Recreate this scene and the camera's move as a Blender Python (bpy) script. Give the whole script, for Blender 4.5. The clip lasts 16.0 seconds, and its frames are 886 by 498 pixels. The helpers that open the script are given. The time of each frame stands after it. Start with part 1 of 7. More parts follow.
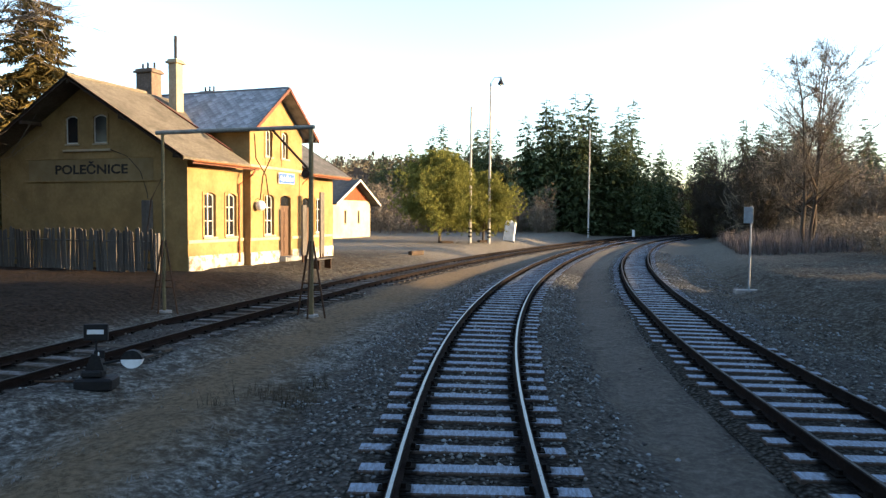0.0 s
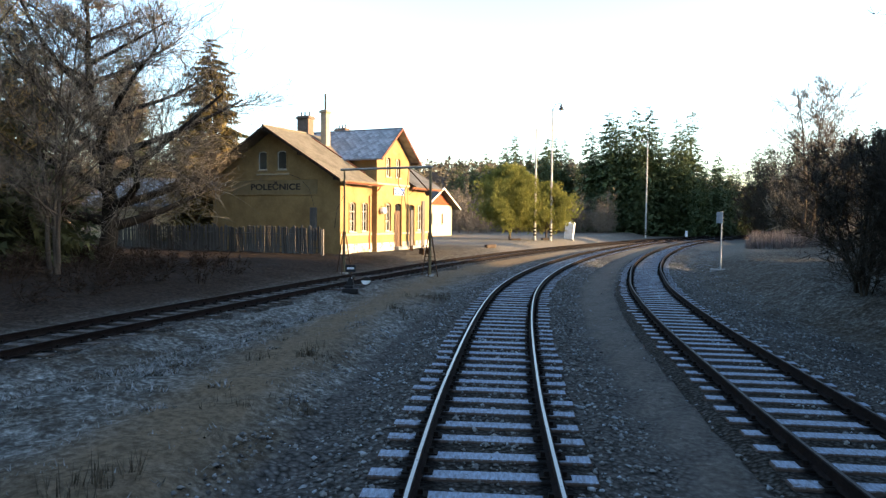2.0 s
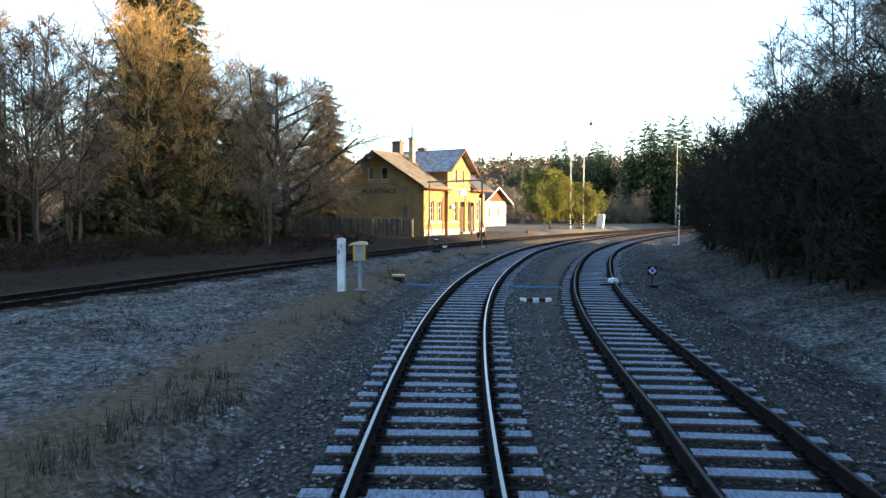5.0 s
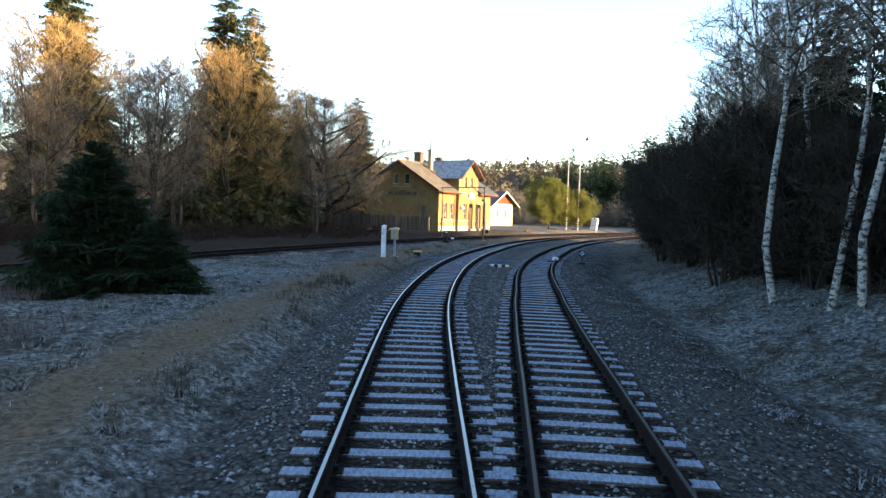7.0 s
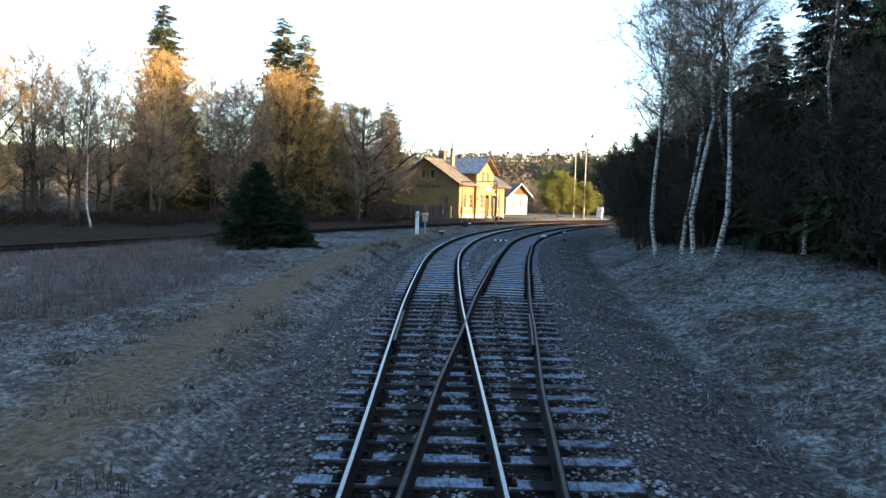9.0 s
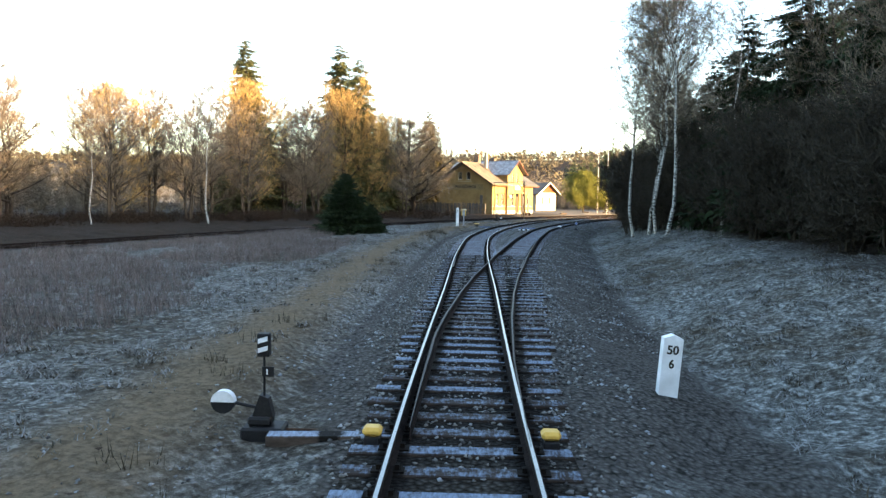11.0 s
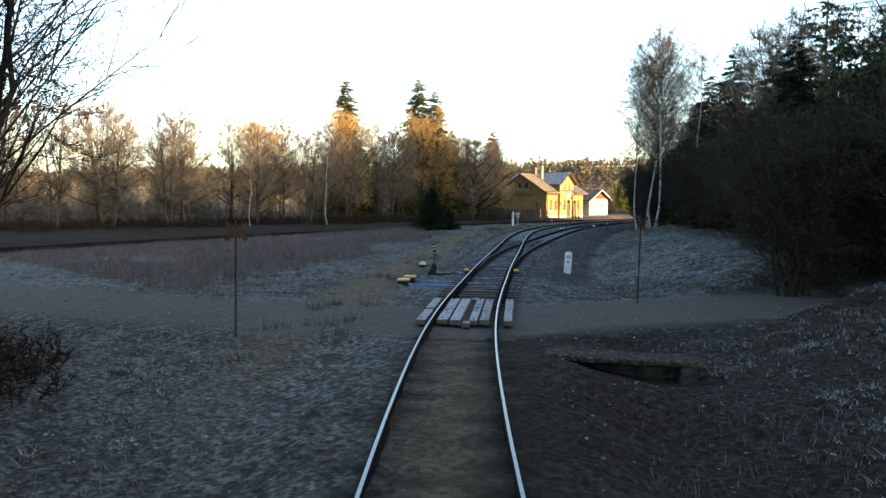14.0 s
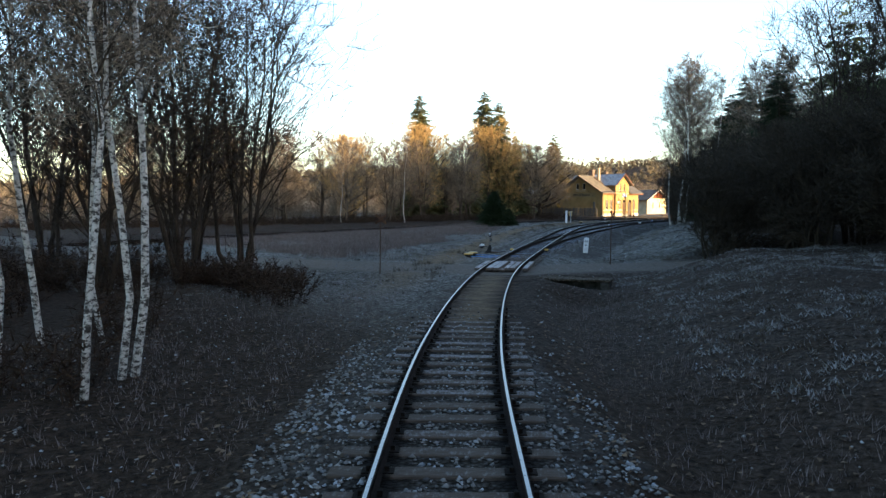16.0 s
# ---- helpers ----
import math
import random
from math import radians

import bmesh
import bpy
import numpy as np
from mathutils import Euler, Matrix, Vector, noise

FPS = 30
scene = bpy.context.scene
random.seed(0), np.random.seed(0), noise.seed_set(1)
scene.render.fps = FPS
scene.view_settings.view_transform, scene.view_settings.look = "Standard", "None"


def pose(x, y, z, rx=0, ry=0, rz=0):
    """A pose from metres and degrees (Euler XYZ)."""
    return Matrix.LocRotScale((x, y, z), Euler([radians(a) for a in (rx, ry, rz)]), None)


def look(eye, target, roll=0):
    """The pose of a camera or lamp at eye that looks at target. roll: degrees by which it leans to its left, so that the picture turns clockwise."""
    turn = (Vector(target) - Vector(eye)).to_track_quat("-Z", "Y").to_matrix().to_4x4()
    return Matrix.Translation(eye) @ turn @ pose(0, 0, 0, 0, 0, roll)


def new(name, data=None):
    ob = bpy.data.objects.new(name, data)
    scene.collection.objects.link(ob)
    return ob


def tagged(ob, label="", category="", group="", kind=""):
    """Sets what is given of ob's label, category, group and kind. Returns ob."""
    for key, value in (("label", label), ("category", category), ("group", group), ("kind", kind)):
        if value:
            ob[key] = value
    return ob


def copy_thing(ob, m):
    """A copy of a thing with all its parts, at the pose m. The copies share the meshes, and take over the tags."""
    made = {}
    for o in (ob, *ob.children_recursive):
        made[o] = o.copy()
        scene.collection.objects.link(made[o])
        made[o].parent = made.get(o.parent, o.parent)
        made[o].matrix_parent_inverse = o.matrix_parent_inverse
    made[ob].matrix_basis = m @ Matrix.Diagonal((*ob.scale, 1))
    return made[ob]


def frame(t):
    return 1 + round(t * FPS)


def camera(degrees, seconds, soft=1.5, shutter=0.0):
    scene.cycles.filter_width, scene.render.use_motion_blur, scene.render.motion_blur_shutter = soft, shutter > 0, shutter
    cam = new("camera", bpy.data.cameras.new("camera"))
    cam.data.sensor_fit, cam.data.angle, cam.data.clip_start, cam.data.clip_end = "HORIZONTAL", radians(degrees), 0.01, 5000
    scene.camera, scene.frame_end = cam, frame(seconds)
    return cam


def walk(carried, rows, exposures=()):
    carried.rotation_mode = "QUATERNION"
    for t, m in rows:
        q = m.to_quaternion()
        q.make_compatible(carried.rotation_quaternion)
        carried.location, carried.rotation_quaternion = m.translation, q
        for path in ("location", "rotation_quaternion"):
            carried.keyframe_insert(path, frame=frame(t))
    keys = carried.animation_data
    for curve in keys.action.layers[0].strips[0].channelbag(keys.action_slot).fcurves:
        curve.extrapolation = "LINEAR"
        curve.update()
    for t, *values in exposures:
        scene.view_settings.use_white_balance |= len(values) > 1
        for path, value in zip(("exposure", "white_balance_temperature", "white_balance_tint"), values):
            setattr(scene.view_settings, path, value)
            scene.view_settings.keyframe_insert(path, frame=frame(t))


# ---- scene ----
cam = camera(66.2, 16.0, soft=1.4)
PATH = [
    (0.0, (-1.317, 0.004, 2.80), (-4.611, 9.434, 2.311), 0.52),
    (0.5, (-0.078, -3.315, 2.80), (-3.570, 6.047, 2.396), 0.72),
    (1.0, (1.145, -6.570, 2.80), (-2.815, 2.600, 2.334), 0.83),
    (1.5, (2.413, -9.775, 2.80), (-1.614, -0.631, 2.382), 0.55),
    (2.0, (3.768, -12.939, 2.80), (-0.532, -3.923, 2.332), 0.58),
    (2.5, (5.231, -16.072, 2.80), (0.660, -7.188, 2.374), 0.76),
    (3.0, (6.765, -19.205, 2.80), (1.888, -10.490, 2.285), 0.43),
    (3.5, (8.508, -22.268, 2.80), (3.660, -13.537, 2.274), -0.03),
    (4.0, (10.310, -25.338, 2.80), (5.358, -16.665, 2.293), -0.45),
    (5.0, (14.168, -31.434, 2.80), (9.036, -22.870, 2.238), 0.19),
    (5.5, (16.183, -34.460, 2.80), (10.962, -25.952, 2.211), 0.51),
    (6.5, (20.289, -40.463, 2.80), (14.891, -32.070, 2.156), 1.15),
    (7.0, (22.344, -43.437, 2.80), (16.998, -35.005, 2.234), 1.91),
    (7.5, (24.385, -46.389, 2.80), (19.041, -37.957, 2.212), 0.89),
    (8.0, (26.402, -49.318, 2.80), (21.011, -40.917, 2.203), 1.28),
    (8.5, (28.394, -52.221, 2.80), (22.778, -43.973, 2.142), 1.22),
    (9.0, (30.360, -55.095, 2.80), (24.733, -46.860, 2.083), 1.68),
    (10.0, (34.249, -60.745, 2.80), (28.407, -52.662, 2.067), 1.21),
    (10.5, (36.194, -63.516, 2.80), (30.247, -55.511, 2.059), 0.98),
    (11.5, (40.161, -68.935, 2.80), (34.007, -61.090, 2.044), 0.51),
    (12.0, (42.217, -71.578, 2.80), (35.988, -63.794, 2.010), -0.37),
    (12.5, (44.339, -74.170, 2.80), (37.855, -66.596, 2.019), -0.40),
    (13.0, (46.536, -76.708, 2.80), (39.890, -69.278, 2.018), 0.77),
    (13.5, (48.835, -79.165, 2.80), (42.239, -71.683, 2.084), 1.30),
    (14.0, (51.159, -81.605, 2.80), (44.346, -74.314, 2.146), 0.27),
    (14.5, (53.556, -83.952, 2.80), (46.346, -77.058, 2.099), -0.29),
    (15.0, (55.970, -86.221, 2.80), (48.687, -79.404, 2.104), -0.77),
    (15.5, (58.347, -88.404, 2.80), (50.938, -81.724, 2.104), 0.03),
    (16.0, (60.661, -90.431, 2.80), (53.153, -83.858, 2.147), -0.04),
]
walk(cam, [(t, look(eye, target, roll)) for t, eye, target, roll in PATH],
     [(t, e, k, 11) for t, e, k in ((0.0, 2.25, 5750), (1.5, 2.4, 5700), (3.5, 2.5, 5650), (7.0, 2.5, 5550), (9.0, 2.65, 5600), (11.5, 3.25, 6500), (12.5, 3.2, 6600), (13.5, 3.0, 6500), (14.0, 2.5, 6250), (14.5, 2.35, 5850), (15.0, 2.25, 5850), (16.0, 2.35, 5850))])

# ---- world, sun ----
SUN_ELEV, SUN_EAST = 9.5, 12.0      # degrees above the horizon; degrees from +x towards +y
world = bpy.data.worlds.new("world")
scene.world = world
world.use_nodes = True
wn = world.node_tree
sky = wn.nodes.new("ShaderNodeTexSky")
sky.sky_type = "NISHITA"
sky.sun_disc = False
sky.sun_elevation = radians(SUN_ELEV)
sky.sun_rotation = radians(90 - SUN_EAST)
sky.air_density, sky.dust_density, sky.ozone_density = 1.0, 1.5, 1.0
bg = wn.nodes["Background"]
bg.inputs["Strength"].default_value = 0.15
wn.links.new(sky.outputs["Color"], bg.inputs["Color"])

sun_data = bpy.data.lights.new("sun", "SUN")
sun_data.energy, sun_data.angle, sun_data.color = 5.0, radians(0.6), (1.0, 0.66, 0.32)
sun = new("sun", sun_data)
_a, _e = radians(SUN_EAST), radians(SUN_ELEV)
sun.matrix_world = look((60, 40, 40), (60 - math.cos(_a) * math.cos(_e), 40 - math.sin(_a) * math.cos(_e), 40 - math.sin(_e)))

# ---- materials ----
def material(name, rough=0.8, metal=0.0):
    m = bpy.data.materials.new(name)
    m.use_nodes = True
    b = m.node_tree.nodes["Principled BSDF"]
    b.inputs["Roughness"].default_value = rough
    b.inputs["Metallic"].default_value = metal
    b.inputs["Specular IOR Level"].default_value = 0.5 if rough < 0.5 else 0.06 if rough > 0.72 else 0.2
    return m, m.node_tree, b


def coords(nt, scale=1.0, kind="Object", stretch=None):
    tc = nt.nodes.new("ShaderNodeTexCoord")
    mp = nt.nodes.new("ShaderNodeMapping")
    mp.inputs["Scale"].default_value = stretch or (scale, scale, scale)
    nt.links.new(tc.outputs[kind], mp.inputs["Vector"])
    return mp.outputs["Vector"]


def noise_tex(nt, vec, scale, detail=4.0, rough=0.6):
    n = nt.nodes.new("ShaderNodeTexNoise")
    n.inputs["Scale"].default_value = scale
    n.inputs["Detail"].default_value = detail
    n.inputs["Roughness"].default_value = rough
    nt.links.new(vec, n.inputs["Vector"])
    return n.outputs["Fac"]


def ramp(nt, fac, stops):
    r = nt.nodes.new("ShaderNodeValToRGB")
    el = r.color_ramp.elements
    el[0].position, el[0].color = stops[0][0], (*stops[0][1], 1)
    el[1].position, el[1].color = stops[-1][0], (*stops[-1][1], 1)
    for p, c in stops[1:-1]:
        e = el.new(p)
        e.color = (*c, 1)
    nt.links.new(fac, r.inputs["Fac"])
    return r.outputs["Color"]


def mix(nt, fac, a, b, blend="MIX"):
    n = nt.nodes.new("ShaderNodeMix")
    n.data_type, n.blend_type = "RGBA", blend
    for sock, v in ((n.inputs[0], fac), (n.inputs[6], a), (n.inputs[7], b)):
        if isinstance(v, tuple):
            sock.default_value = (*v, 1)
        elif isinstance(v, (int, float)):
            sock.default_value = v
        else:
            nt.links.new(v, sock)
    return n.outputs[2]


def maths(nt, op, a, b=0.0, clamp=False):
    n = nt.nodes.new("ShaderNodeMath")
    n.operation, n.use_clamp = op, clamp
    for sock, v in ((n.inputs[0], a), (n.inputs[1], b)):
        if isinstance(v, (int, float)):
            sock.default_value = v
        else:
            nt.links.new(v, sock)
    return n.outputs[0]


def attr(nt, name):
    n = nt.nodes.new("ShaderNodeAttribute")
    n.attribute_name = name
    return n.outputs["Fac"]


def bump(nt, b, height, strength=0.4, distance=0.02):
    n = nt.nodes.new("ShaderNodeBump")
    n.inputs["Strength"].default_value = strength
    n.inputs["Distance"].default_value = distance
    nt.links.new(height, n.inputs["Height"])
    nt.links.new(n.outputs["Normal"], b.inputs["Normal"])


def simple(name, c1, c2, scale=6.0, rough=0.8, metal=0.0, bumpy=0.3, dist=0.01, stretch=None, vary=0.0, stops=None):
    """Two-tone grain with large stains, fine relief and, with vary, a change of tone from piece to piece."""
    m, nt, b = material(name, rough, metal)
    v = coords(nt, 1.0, "Object", stretch)
    fine = noise_tex(nt, v, scale, 6)
    large = noise_tex(nt, v, scale * 0.13, 3)
    col = ramp(nt, fine, stops or [(0.3, c1), (0.7, c2)])
    dark = tuple(0.62 * x for x in c1)
    col = mix(nt, maths(nt, "MULTIPLY", ramp(nt, large, [(0.42, (0, 0, 0)), (0.68, (1, 1, 1))]), 0.6), col, dark)
    if vary:
        oi = nt.nodes.new("ShaderNodeObjectInfo")
        k = maths(nt, "ADD", maths(nt, "MULTIPLY", oi.outputs["Random"], 2 * vary), 1 - vary)
        hs = nt.nodes.new("ShaderNodeHueSaturation")
        nt.links.new(k, hs.inputs["Value"])
        nt.links.new(col, hs.inputs["Color"])
        col = hs.outputs["Color"]
    nt.links.new(col, b.inputs["Base Color"])
    if bumpy:
        bump(nt, b, fine, bumpy, dist)
    return m


def island_leaf(name, c1, c2, rough=0.75, up_frost=0.0, translucent=0.0):
    """Foliage, twigs or stones: tone changes from island to island."""
    m, nt, b = material(name, rough)
    geo = nt.nodes.new("ShaderNodeNewGeometry")
    col = ramp(nt, geo.outputs["Random Per Island"], [(0.0, c1), (1.0, c2)])
    nt.links.new(col, b.inputs["Base Color"])
    return m


def frosted_bits(name, c1, c2, frost, share):
    """Stones or grass: tone by island, and rime on part of them."""
    m, nt, b = material(name, 0.85)
    geo = nt.nodes.new("ShaderNodeNewGeometry")
    r = geo.outputs["Random Per Island"]
    col = ramp(nt, r, [(0.0, c1), (1.0, c2)])
    patch = noise_tex(nt, coords(nt, 1.0), 1.1, 3)
    k = maths(nt, "ADD", maths(nt, "FRACT", maths(nt, "MULTIPLY", r, 7.31)), maths(nt, "MULTIPLY", maths(nt, "SUBTRACT", patch, 0.5), 2.2))
    k = maths(nt, "MULTIPLY", maths(nt, "SUBTRACT", k, 1.0 - share), 2.5, True)
    nt.links.new(mix(nt, maths(nt, "MULTIPLY", k, 0.8), col, frost), b.inputs["Base Color"])
    return m


M_PLASTER = simple("ochre_plaster", (0.2123, 0.1397, 0.05586), (0.2682, 0.1816, 0.07822), 7, 0.9, bumpy=0.25)
M_PLASTER_PALE = simple("pale_plaster_band", (0.3203, 0.2587, 0.1663), (0.3881, 0.3265, 0.2218), 8, 0.9)
M_PLINTH = simple("peeling_white_plinth", (0.21, 0.182, 0.14), (0.434, 0.406, 0.35), 3.5, 0.92, stops=[(0.40, (0.182, 0.14, 0.084)), (0.50, (0.42, 0.392, 0.336)), (0.7, (0.35, 0.329, 0.287))])
M_WHITEWALL = simple("cream_render", (0.385, 0.322, 0.203), (0.448, 0.385, 0.252), 5, 0.9)
M_REDBOARD = simple("red_brown_boards", (0.154, 0.0455, 0.021), (0.231, 0.077, 0.035), 14, 0.8, stretch=(1, 6, 0.6))
M_ROOF_OLD = simple("brown_fibre_cement_roof", (0.084, 0.0735, 0.0546), (0.154, 0.133, 0.1015), 9, 0.85, vary=0.12)
M_SLATE_DARK = simple("grey_shed_slate", (0.048, 0.0464, 0.0448), (0.104, 0.1, 0.096), 5, 0.8, vary=0.2)
M_BANDPAINT = simple("faded_name_band", (0.187, 0.1335, 0.0623), (0.2314, 0.1714, 0.08904), 3, 0.9)
M_SLATE = simple("frosted_slate", (0.117, 0.1215, 0.1305), (0.378, 0.387, 0.405), 2.2, 0.7, vary=0.3)
M_WOODDARK = simple("dark_weathered_timber", (0.042, 0.0294, 0.021), (0.091, 0.0665, 0.0455), 12, 0.85, stretch=(2, 2, 0.4))
M_REDTRIM = simple("red_painted_trim", (0.091, 0.035, 0.021), (0.147, 0.0595, 0.035), 16, 0.7)
M_COPPER = simple("rusty_gutter", (0.20, 0.07, 0.03), (0.30, 0.12, 0.05), 20, 0.6, 0.2)
M_WHITEPAINT = simple("white_window_paint", (0.4216, 0.3876, 0.3264), (0.51, 0.4828, 0.4216), 30, 0.55, bumpy=0.1)
M_DOOR = simple("brown_door_paint", (0.06, 0.033, 0.02), (0.10, 0.06, 0.035), 20, 0.6, stretch=(1, 1, 0.2))
M_BRICKCH = simple("sooty_brick", (0.105, 0.077, 0.0595), (0.189, 0.14, 0.105), 14, 0.9)
M_CHIMPALE = simple("pale_chimney_render", (0.266, 0.217, 0.14), (0.35, 0.294, 0.203), 9, 0.9)
M_STEEL_RUST = simple("rusty_steel", (0.0385, 0.0252, 0.0182), (0.091, 0.0525, 0.0315), 22, 0.8, 0.3)
M_GREASY = simple("greasy_black_iron", (0.004, 0.0035, 0.003), (0.012, 0.009, 0.007), 22, 0.85)
M_STEEL_DARK = simple("dark_painted_steel", (0.005, 0.005, 0.006), (0.015, 0.014, 0.014), 25, 0.62, 0.0)
M_GREY = simple("grey_painted_steel", (0.20, 0.22, 0.24), (0.28, 0.30, 0.32), 25, 0.5)
M_WHITE = simple("white_enamel", (0.561, 0.578, 0.595), (0.663, 0.68, 0.697), 18, 0.45, bumpy=0.1)
M_YELLOW = simple("yellow_enamel", (0.442, 0.2635, 0.0425), (0.527, 0.34, 0.0765), 18, 0.5, bumpy=0.1)
M_CREAMLID = simple("frosted_cream_lid", (0.496, 0.416, 0.24), (0.592, 0.528, 0.368), 18, 0.6)
M_BLACK = simple("black_enamel", (0.006, 0.006, 0.007), (0.014, 0.014, 0.015), 20, 0.62)
M_BLUE = simple("blue_enamel", (0.02, 0.07, 0.36), (0.03, 0.10, 0.46), 20, 0.35, bumpy=0.05)
M_CONCRETE = simple("old_concrete", (0.182, 0.1785, 0.168), (0.28, 0.273, 0.259), 8, 0.9)
M_CONCRETE_MOSS = simple("mossy_concrete", (0.0143, 0.0143, 0.0117), (0.06175, 0.06175, 0.05525), 6, 0.95, bumpy=0.6, dist=0.02)
M_STEEL_PALE = simple("pale_grey_steel", (0.16, 0.15, 0.125), (0.26, 0.245, 0.21), 16, 0.7)
M_STEEL_OLIVE = simple("olive_painted_steel", (0.085, 0.07, 0.035), (0.16, 0.13, 0.065), 16, 0.7)
M_FENCE = simple("grey_weathered_pickets", (0.0595, 0.0546, 0.049), (0.119, 0.1085, 0.0945), 10, 0.9, stretch=(3, 3, 0.5), vary=0.35)
M_POLE = simple("pale_lamp_post", (0.294, 0.28, 0.252), (0.392, 0.371, 0.336), 8, 0.8)
M_LETTER = simple("black_wall_paint", (0.02, 0.018, 0.016), (0.05, 0.045, 0.038), 9, 0.9)
M_BARK = simple("grey_brown_bark", (0.04431, 0.03381, 0.02576), (0.0966, 0.07644, 0.05635), 9, 0.95, bumpy=0.6, dist=0.03, stretch=(3, 3, 0.7))
# darker copy of the bark, shade on the trunks painted into its tone
M_BARK_DARK = simple("shaded_dark_bark", (0.0175, 0.014, 0.0112), (0.049, 0.0392, 0.0308), 9, 0.95, bumpy=0.6, dist=0.03, stretch=(3, 3, 0.7))
M_TWIG = island_leaf("bare_twigs", (0.075, 0.062, 0.046), (0.2, 0.162, 0.118))
# russet twigs, lightened towards gold to carry the low sunlight
M_TWIG_GOLD = island_leaf("sunlit_russet_twigs", (0.195, 0.1287, 0.0468), (0.4056, 0.273, 0.1092))
# copy of the bare twigs with the wood's shade put into the colour
M_TWIG_DARK = island_leaf("shaded_bare_twigs", (0.0154, 0.0133, 0.0105), (0.0525, 0.0434, 0.0315))
M_HILLTWIG = island_leaf("far_woodland", (0.062, 0.054, 0.040), (0.105, 0.09, 0.062))
M_NEEDLE = island_leaf("spruce_needles", (0.045, 0.052, 0.026), (0.115, 0.12, 0.052))
# darker needle copy; on the bank spruces its tone stands in for shade
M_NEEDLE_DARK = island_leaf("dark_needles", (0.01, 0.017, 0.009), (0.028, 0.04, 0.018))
M_PINE = island_leaf("young_pine_needles", (0.085, 0.1, 0.022), (0.25, 0.235, 0.055))
# spruce needles with the gold of the low sun put into the colour
M_NEEDLE_GOLD = island_leaf("sunlit_gold_needles", (0.035, 0.0315, 0.0112), (0.133, 0.098, 0.0315))
M_DRYGRASS = island_leaf("dry_grass", (0.05, 0.041, 0.038), (0.15, 0.127, 0.118))
M_FROSTGRASS = island_leaf("frosted_grass", (0.06216, 0.06216, 0.0518), (0.1865, 0.189, 0.1865))
M_WEED = island_leaf("dark_weeds", (0.0245, 0.021, 0.0154), (0.063, 0.0525, 0.035))
M_BRAMBLE = island_leaf("dead_brambles", (0.01282, 0.008547, 0.006006), (0.03846, 0.02477, 0.01623))
M_STONE = frosted_bits("ballast_stones", (0.035, 0.03375, 0.0325), (0.1688, 0.17, 0.1625), (0.2625, 0.2937, 0.3187), 0.3)
M_TUSSOCK = frosted_bits("rimed_tussocks", (0.01783, 0.01486, 0.009478), (0.06539, 0.05349, 0.03567), (0.2021, 0.208, 0.211), 0.8)
M_LEAFLITTER = island_leaf("fallen_leaves", (0.02331, 0.01456, 0.008745), (0.1166, 0.08452, 0.05245))
M_FOREST = island_leaf("distant_conifers", (0.04114, 0.05984, 0.02992), (0.0935, 0.1122, 0.04862))


def glass_material():
    m, nt, b = material("window_glass", 0.08)
    b.inputs["Base Color"].default_value = (0.012, 0.013, 0.015, 1)
    b.inputs["Specular IOR Level"].default_value = 0.22
    return m


M_GLASS = glass_material()


def birch_material():
    m, nt, b = material("birch_bark", 0.7)
    v = coords(nt, 1.0, "Object", (2.6, 2.6, 5.0))
    n = noise_tex(nt, v, 2.0, 6, 0.75)
    col = ramp(nt, n, [(0.44, (0.03, 0.026, 0.022)), (0.52, (0.33, 0.315, 0.285)), (0.75, (0.46, 0.44, 0.41))])
    nt.links.new(col, b.inputs["Base Color"])
    bump(nt, b, n, 0.3, 0.01)
    return m


M_BIRCH = birch_material()


def rail_materials():
    head, nt, b = material("polished_rail_head", 0.32, 1.0)
    v = coords(nt, 1.0)
    n = noise_tex(nt, v, 30, 4)
    nt.links.new(ramp(nt, n, [(0.3, (0.16, 0.16, 0.16)), (0.7, (0.28, 0.28, 0.28))]), b.inputs["Base Color"])
    nt.links.new(ramp(nt, n, [(0.3, (0.26,) * 3), (0.8, (0.42,) * 3)]), b.inputs["Roughness"])
    side = simple("rusty_rail_side", (0.006, 0.0045, 0.004), (0.016, 0.011, 0.009), 18, 0.9)
    dull = simple("rusty_rail_head", (0.0132, 0.0114, 0.0102), (0.0330, 0.0276, 0.0240), 18, 0.6, 0.1)
    return head, side, dull


M_RAILHEAD, M_RAILSIDE, M_RAILDULL = rail_materials()


